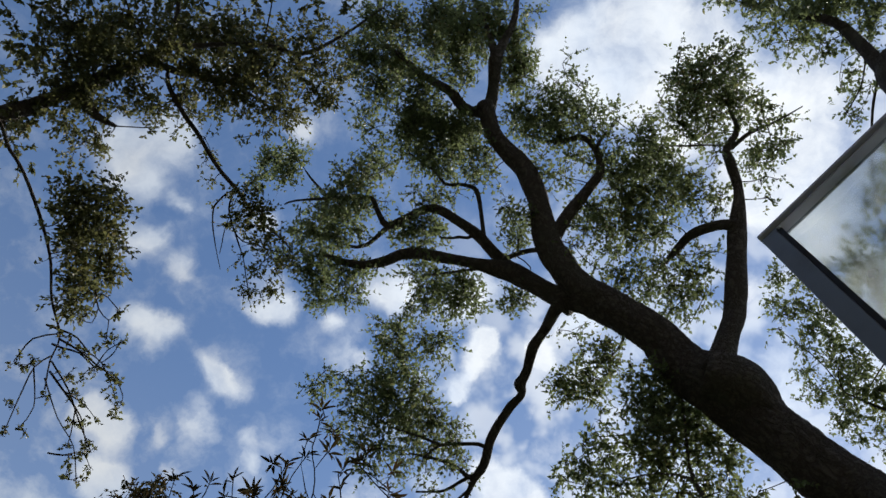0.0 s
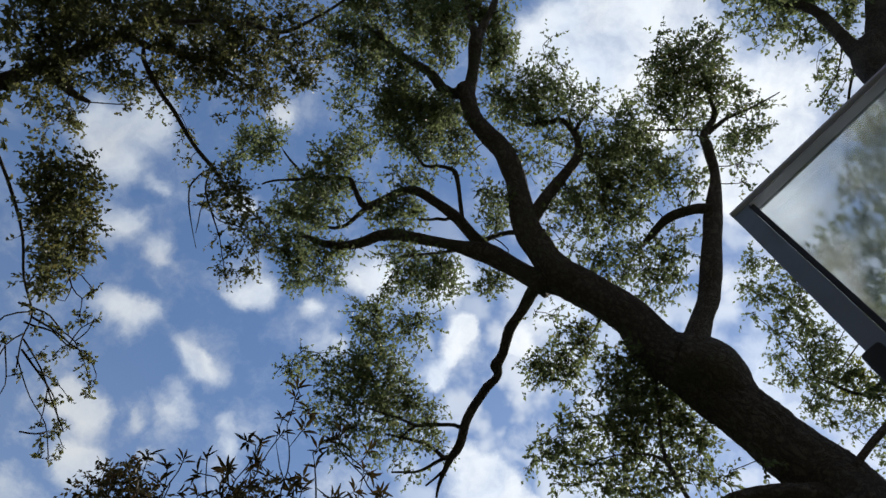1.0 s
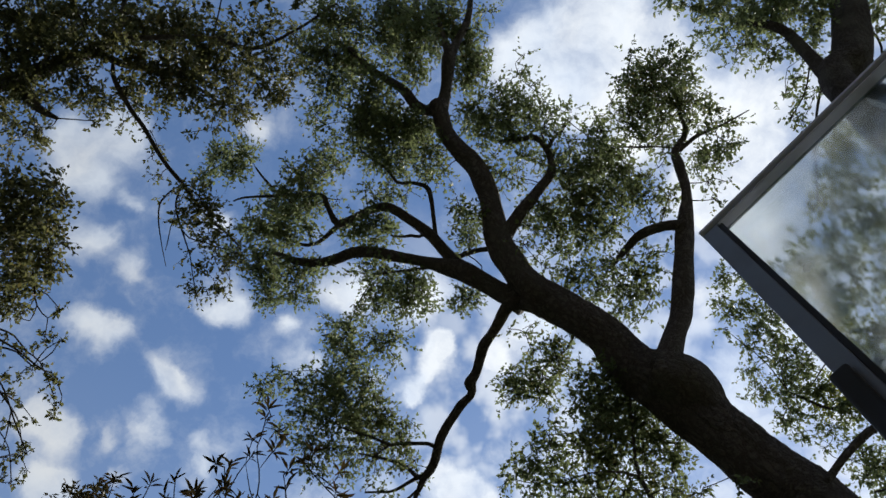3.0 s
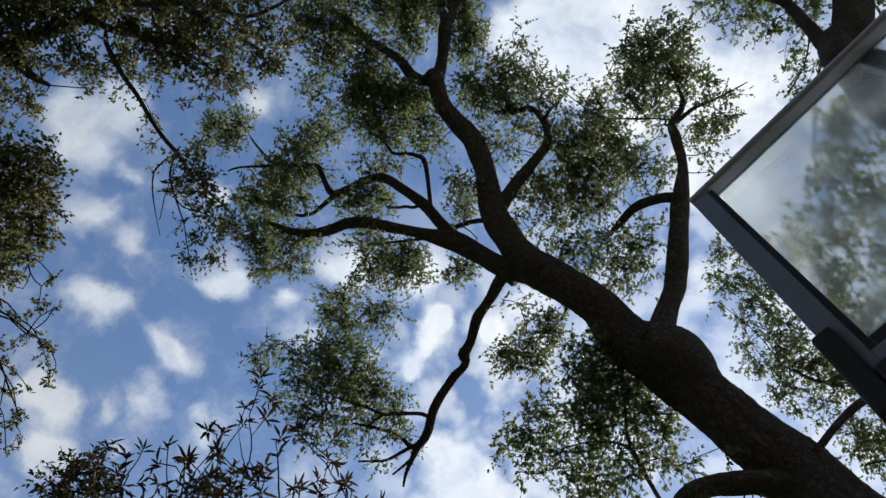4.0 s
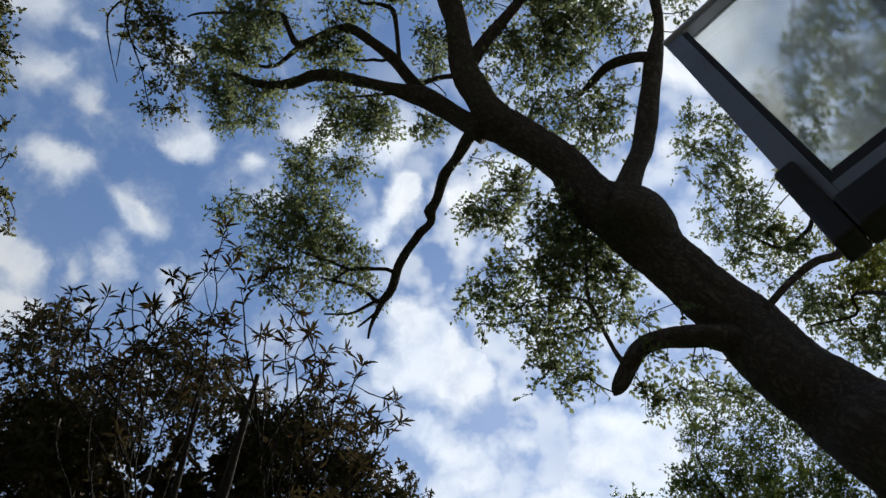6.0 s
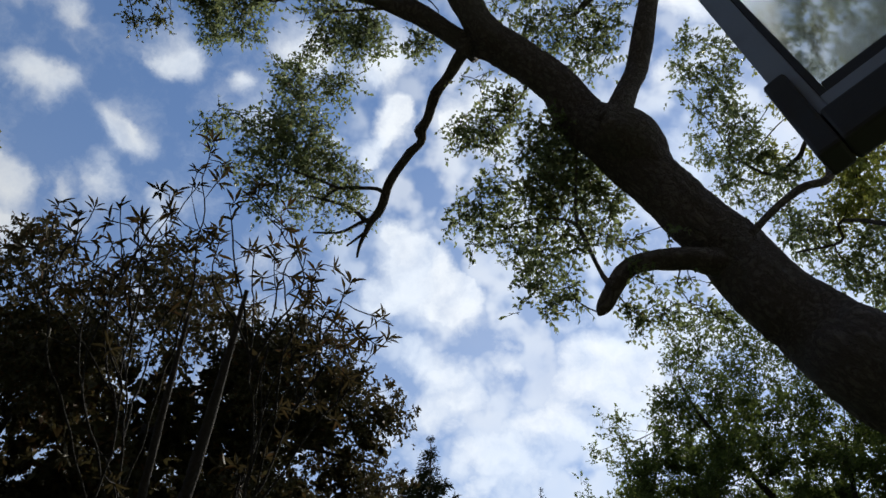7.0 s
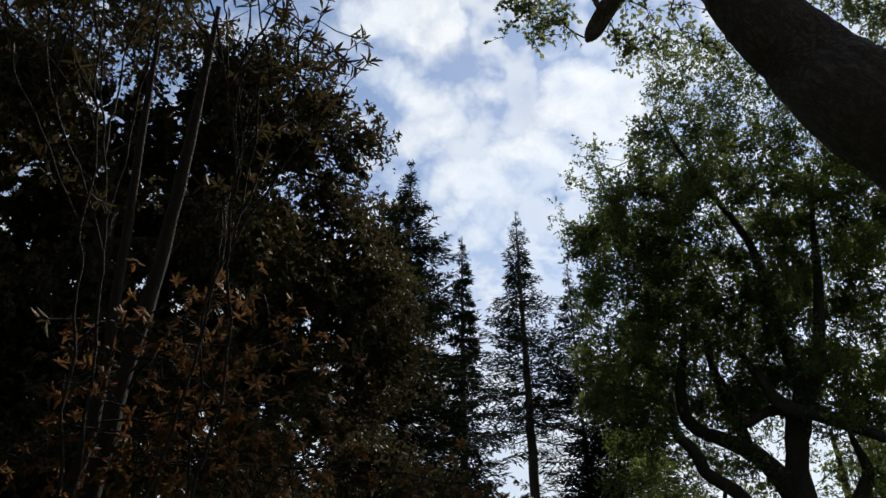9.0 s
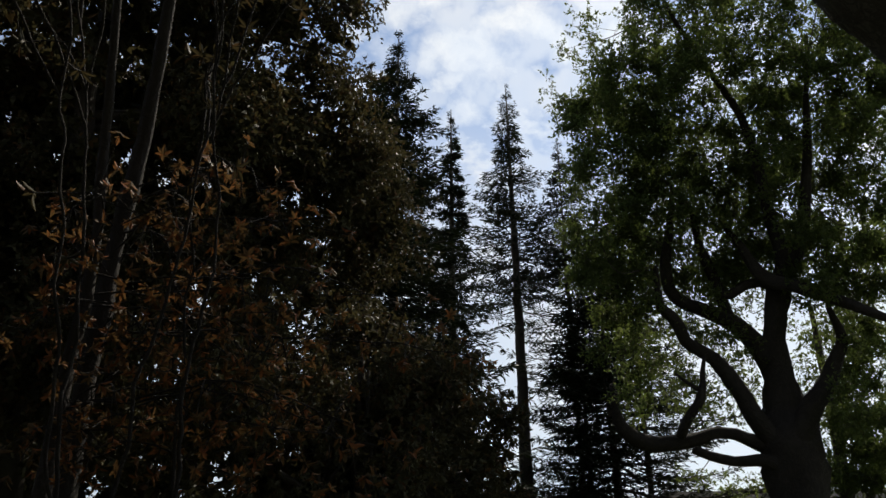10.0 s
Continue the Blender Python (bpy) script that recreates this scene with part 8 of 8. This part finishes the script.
    foliage(tree, [(8.63, 13.55, 10.82, 0.38, 1.9), (9.46, 13.36, 10.82, 0.38, 1.9), (3.41, 14.70, 11.10, 0.41, 1.9), (3.78, 14.00, 10.69, 0.39, 1.9), (4.78, 14.90, 11.06, 0.42, 1.9), (5.01, 13.80, 10.18, 0.38, 1.9), (6.07, 14.79, 10.79, 0.41, 1.9), (6.91, 14.88, 11.25, 0.42, 1.9), (6.82, 13.73, 10.21, 0.38, 1.9), (8.47, 14.15, 10.42, 0.39, 1.9), (8.94, 14.20, 10.53, 0.39, 1.9), (9.20, 13.59, 10.34, 0.38, 1.9), (4.21, 14.79, 10.14, 0.40, 1.9), (4.56, 14.43, 10.17, 0.40, 1.9), (5.43, 15.22, 10.36, 0.42, 1.9), (6.92, 15.26, 10.31, 0.42, 1.9), (7.60, 15.03, 10.24, 0.41, 1.9), (9.72, 14.40, 9.80, 0.39, 1.9), (3.96, 14.24, 9.24, 0.38, 1.9), (4.51, 14.69, 9.58, 0.40, 1.9)], LEAF_FAR, BARK_DARK, limbs, 218, size=0.10, width=0.6, per=8, spread=0.6, thick=0.006, droop=0.0, twigs=0.2)
    foliage(tree, [(5.16, 14.74, 9.65, 0.40, 1.9), (5.94, 14.67, 9.51, 0.39, 1.9), (6.63, 15.21, 9.57, 0.41, 1.9), (7.42, 15.06, 9.91, 0.41, 1.9), (8.46, 14.76, 9.71, 0.40, 1.9), (9.29, 14.02, 9.20, 0.38, 1.9), (3.77, 14.69, 9.00, 0.39, 1.9), (4.73, 15.11, 9.05, 0.40, 1.9), (5.60, 15.54, 9.38, 0.41, 1.9), (6.18, 15.67, 9.21, 0.41, 1.9), (6.38, 15.05, 9.05, 0.40, 1.9), (6.97, 14.70, 8.60, 0.39, 1.9), (7.91, 15.50, 9.07, 0.41, 1.9), (9.39, 15.56, 9.19, 0.41, 1.9), (10.01, 15.45, 9.13, 0.41, 1.9), (3.20, 14.54, 8.08, 0.38, 1.9), (4.03, 15.30, 8.50, 0.40, 1.9), (4.43, 14.79, 8.11, 0.38, 1.9), (5.71, 14.62, 7.99, 0.38, 1.9), (6.40, 15.04, 8.18, 0.39, 1.9)], LEAF_FAR, BARK_DARK, limbs, 219, size=0.10, width=0.6, per=8, spread=0.6, thick=0.006, droop=0.0, twigs=0.2)
    foliage(tree, [(6.80, 14.92, 8.07, 0.39, 1.9), (8.34, 15.90, 8.78, 0.41, 1.9), (8.22, 14.79, 8.38, 0.39, 1.9), (8.87, 14.78, 8.40, 0.39, 1.9), (10.08, 15.87, 8.85, 0.41, 1.9)], LEAF_FAR, BARK_DARK, limbs, 220, size=0.10, width=0.6, per=8, spread=0.6, thick=0.006, droop=0.0, twigs=0.2)
    foliage(tree, [(3.53, 14.76, 6.84, 0.26, 2.8), (4.13, 14.80, 7.17, 0.26, 1.9), (4.59, 15.24, 6.95, 0.27, 1.3), (4.70, 14.50, 6.83, 0.26, 2.1), (4.93, 13.81, 6.68, 0.25, 2.7), (5.78, 14.97, 6.89, 0.26, 1.4), (3.29, 14.82, 6.68, 0.26, 2.6), (3.64, 14.38, 6.14, 0.25, 2.6), (4.42, 14.43, 6.32, 0.25, 2.3), (4.83, 14.34, 6.22, 0.25, 2.8), (5.41, 15.28, 6.67, 0.27, 1.4), (5.39, 14.19, 6.32, 0.25, 2.2), (3.29, 14.17, 5.85, 0.25, 1.7), (3.97, 15.36, 6.22, 0.27, 2.0), (4.24, 15.30, 5.93, 0.26, 1.2), (5.06, 15.22, 6.28, 0.26, 2.5), (5.24, 14.66, 6.11, 0.25, 1.2), (5.74, 14.42, 5.95, 0.25, 2.4), (3.70, 15.73, 5.81, 0.27, 1.7), (3.97, 15.09, 5.73, 0.26, 2.4)], LEAF_FAR, BARK_DARK, limbs, 260, size=0.062, width=0.55, per=8, spread=0.5, thick=0.005, droop=0.0, twigs=0.3)
    foliage(tree, [(4.60, 15.49, 5.86, 0.27, 2.8), (4.55, 14.53, 5.37, 0.25, 2.7), (5.35, 14.90, 5.48, 0.25, 1.7), (5.52, 14.79, 5.64, 0.25, 1.4), (3.63, 15.54, 5.34, 0.26, 1.2), (4.05, 16.03, 5.36, 0.27, 1.5), (4.49, 15.45, 5.19, 0.26, 1.9), (4.74, 14.58, 5.14, 0.25, 2.0), (5.29, 15.87, 5.17, 0.27, 2.8), (5.93, 15.46, 5.31, 0.26, 1.9), (6.57, 14.01, 6.73, 0.25, 0.9), (7.67, 15.35, 6.92, 0.27, 0.9), (7.74, 14.53, 6.83, 0.26, 0.8), (6.47, 14.59, 6.39, 0.26, 1.3), (7.54, 15.42, 6.61, 0.27, 0.8), (7.26, 14.20, 6.09, 0.25, 1.2), (6.68, 14.80, 5.79, 0.25, 1.1), (7.38, 15.18, 6.06, 0.26, 1.1), (7.48, 14.68, 5.75, 0.25, 1.1), (6.69, 14.88, 5.36, 0.25, 1.0)], LEAF_FAR, BARK_DARK, limbs, 261, size=0.062, width=0.55, per=8, spread=0.5, thick=0.005, droop=0.0, twigs=0.3)
    foliage(tree, [(6.83, 14.40, 5.38, 0.25, 1.1), (7.74, 15.13, 5.41, 0.26, 1.2), (7.48, 14.28, 6.87, 0.25, 4.6), (8.04, 14.31, 6.81, 0.25, 4.1), (8.07, 15.36, 6.81, 0.27, 3.7), (7.88, 14.26, 6.26, 0.25, 3.5), (7.76, 15.19, 6.13, 0.26, 2.6), (8.28, 15.31, 6.19, 0.27, 3.3), (7.72, 15.28, 5.68, 0.26, 4.2), (7.51, 14.37, 5.50, 0.25, 4.0), (7.38, 14.88, 5.08, 0.25, 2.2), (7.88, 15.17, 5.37, 0.26, 2.4), (7.25, 15.16, 4.83, 0.25, 2.1), (7.93, 15.45, 4.72, 0.26, 3.8), (7.46, 15.21, 4.43, 0.25, 3.3), (7.79, 15.29, 4.40, 0.25, 4.6), (7.23, 15.71, 3.81, 0.25, 2.3), (7.97, 15.98, 3.85, 0.26, 5.0), (4.76, 14.40, 8.33, 0.27, 1.9), (4.92, 13.76, 8.11, 0.25, 1.8)], LEAF_FAR, BARK_DARK, limbs, 262, size=0.062, width=0.55, per=8, spread=0.5, thick=0.005, droop=0.0, twigs=0.3)
    foliage(tree, [(6.04, 14.57, 8.49, 0.27, 1.5), (4.63, 14.59, 8.19, 0.27, 1.8), (5.03, 14.30, 7.83, 0.26, 2.2), (5.50, 13.90, 7.81, 0.25, 1.4), (4.80, 15.05, 7.48, 0.27, 2.3), (5.06, 14.52, 7.25, 0.26, 1.7), (5.47, 14.27, 7.15, 0.26, 1.7)], LEAF_FAR, BARK_DARK, limbs, 263, size=0.062, width=0.55, per=8, spread=0.5, thick=0.005, droop=0.0, twigs=0.3)


far_tree()
bushy_tree("shrub", "dark green hedge bush below the far tree", "shrub", (7.82, 16.39, 0),
    [(7.88, 16.31, 3.74, 1.40, 1.12, 0.89), (8.70, 15.83, 4.08, 1.27, 1.02, 1.40), (7.86, 22.80, 4.05, 1.70, 1.36, 0.68), (7.10, 24.07, 4.28, 0.88, 0.71, 0.64), (9.71, 18.33, 6.14, 1.34, 1.07, 1.93), (10.52, 17.44, 7.59, 1.34, 1.07, 1.93)], LEAF_FAR, 81, 0.10, 1.7, 90)


# ---- neighbour's house ----
def house():
    x, y, z = (6.78, 21, 4.4)
    home = empty("house", (x, y, 0), "low neighbouring house with dark shingle roof", "house")
    box("wall", home, SIDING, (-1.5, -0.2, 0), (9.0, 7.0, z - 1.72), 0.02)
    bm = bmesh.new()
    v = [bm.verts.new(p) for p in ((-1.9, -0.7, z - 1.7), (9.5, -0.7, z - 1.7), (9.5, 7.5, z - 1.7), (-1.9, 7.5, z - 1.7), (-1.0, 1.0, z), (8.0, 1.0, z))]
    for q in ((0, 1, 5, 4), (1, 2, 5), (2, 3, 4, 5), (3, 0, 4), (3, 2, 1, 0)):
        bm.faces.new([v[k] for k in q])
    mesh = bpy.data.meshes.new("roof")
    bm.to_mesh(mesh)
    bm.free()
    mesh.materials.append(ROOFING)
    new("roof", mesh).parent = home


house()


# ---- slack line tied between the far tree's limbs ----
def slack_line():
    a, b = (4.22, 14.28, 4.6), (5.8, 14.54, 4.84)
    line = empty("cable", a, "thin dark cable strung between two limbs", "cable")
    tubes = Tubes()
    u = np.linspace(0, 1, 14)[:, None]
    path = np.array(a) * (1 - u) + np.array(b) * u - np.array([0, 0, 0.25]) * u * (1 - u)
    tubes.add(np.hstack([path, np.full((14, 1), 0.012)]), 6)
    link("strand", tubes.mesh("strand"), PAD, line)
    for name, end in (("knot", path[0]), ("knot", path[-1])):
        tubes = Tubes()
        tubes.add([(*(end - (0, 0, 0.05)), 0.012), (*(end - (0, 0, 0.02)), 0.03), (*(end + (0, 0, 0.02)), 0.03), (*(end + (0, 0, 0.05)), 0.012)], 8)
        link(name, tubes.mesh(name), PAD, line)


slack_line()
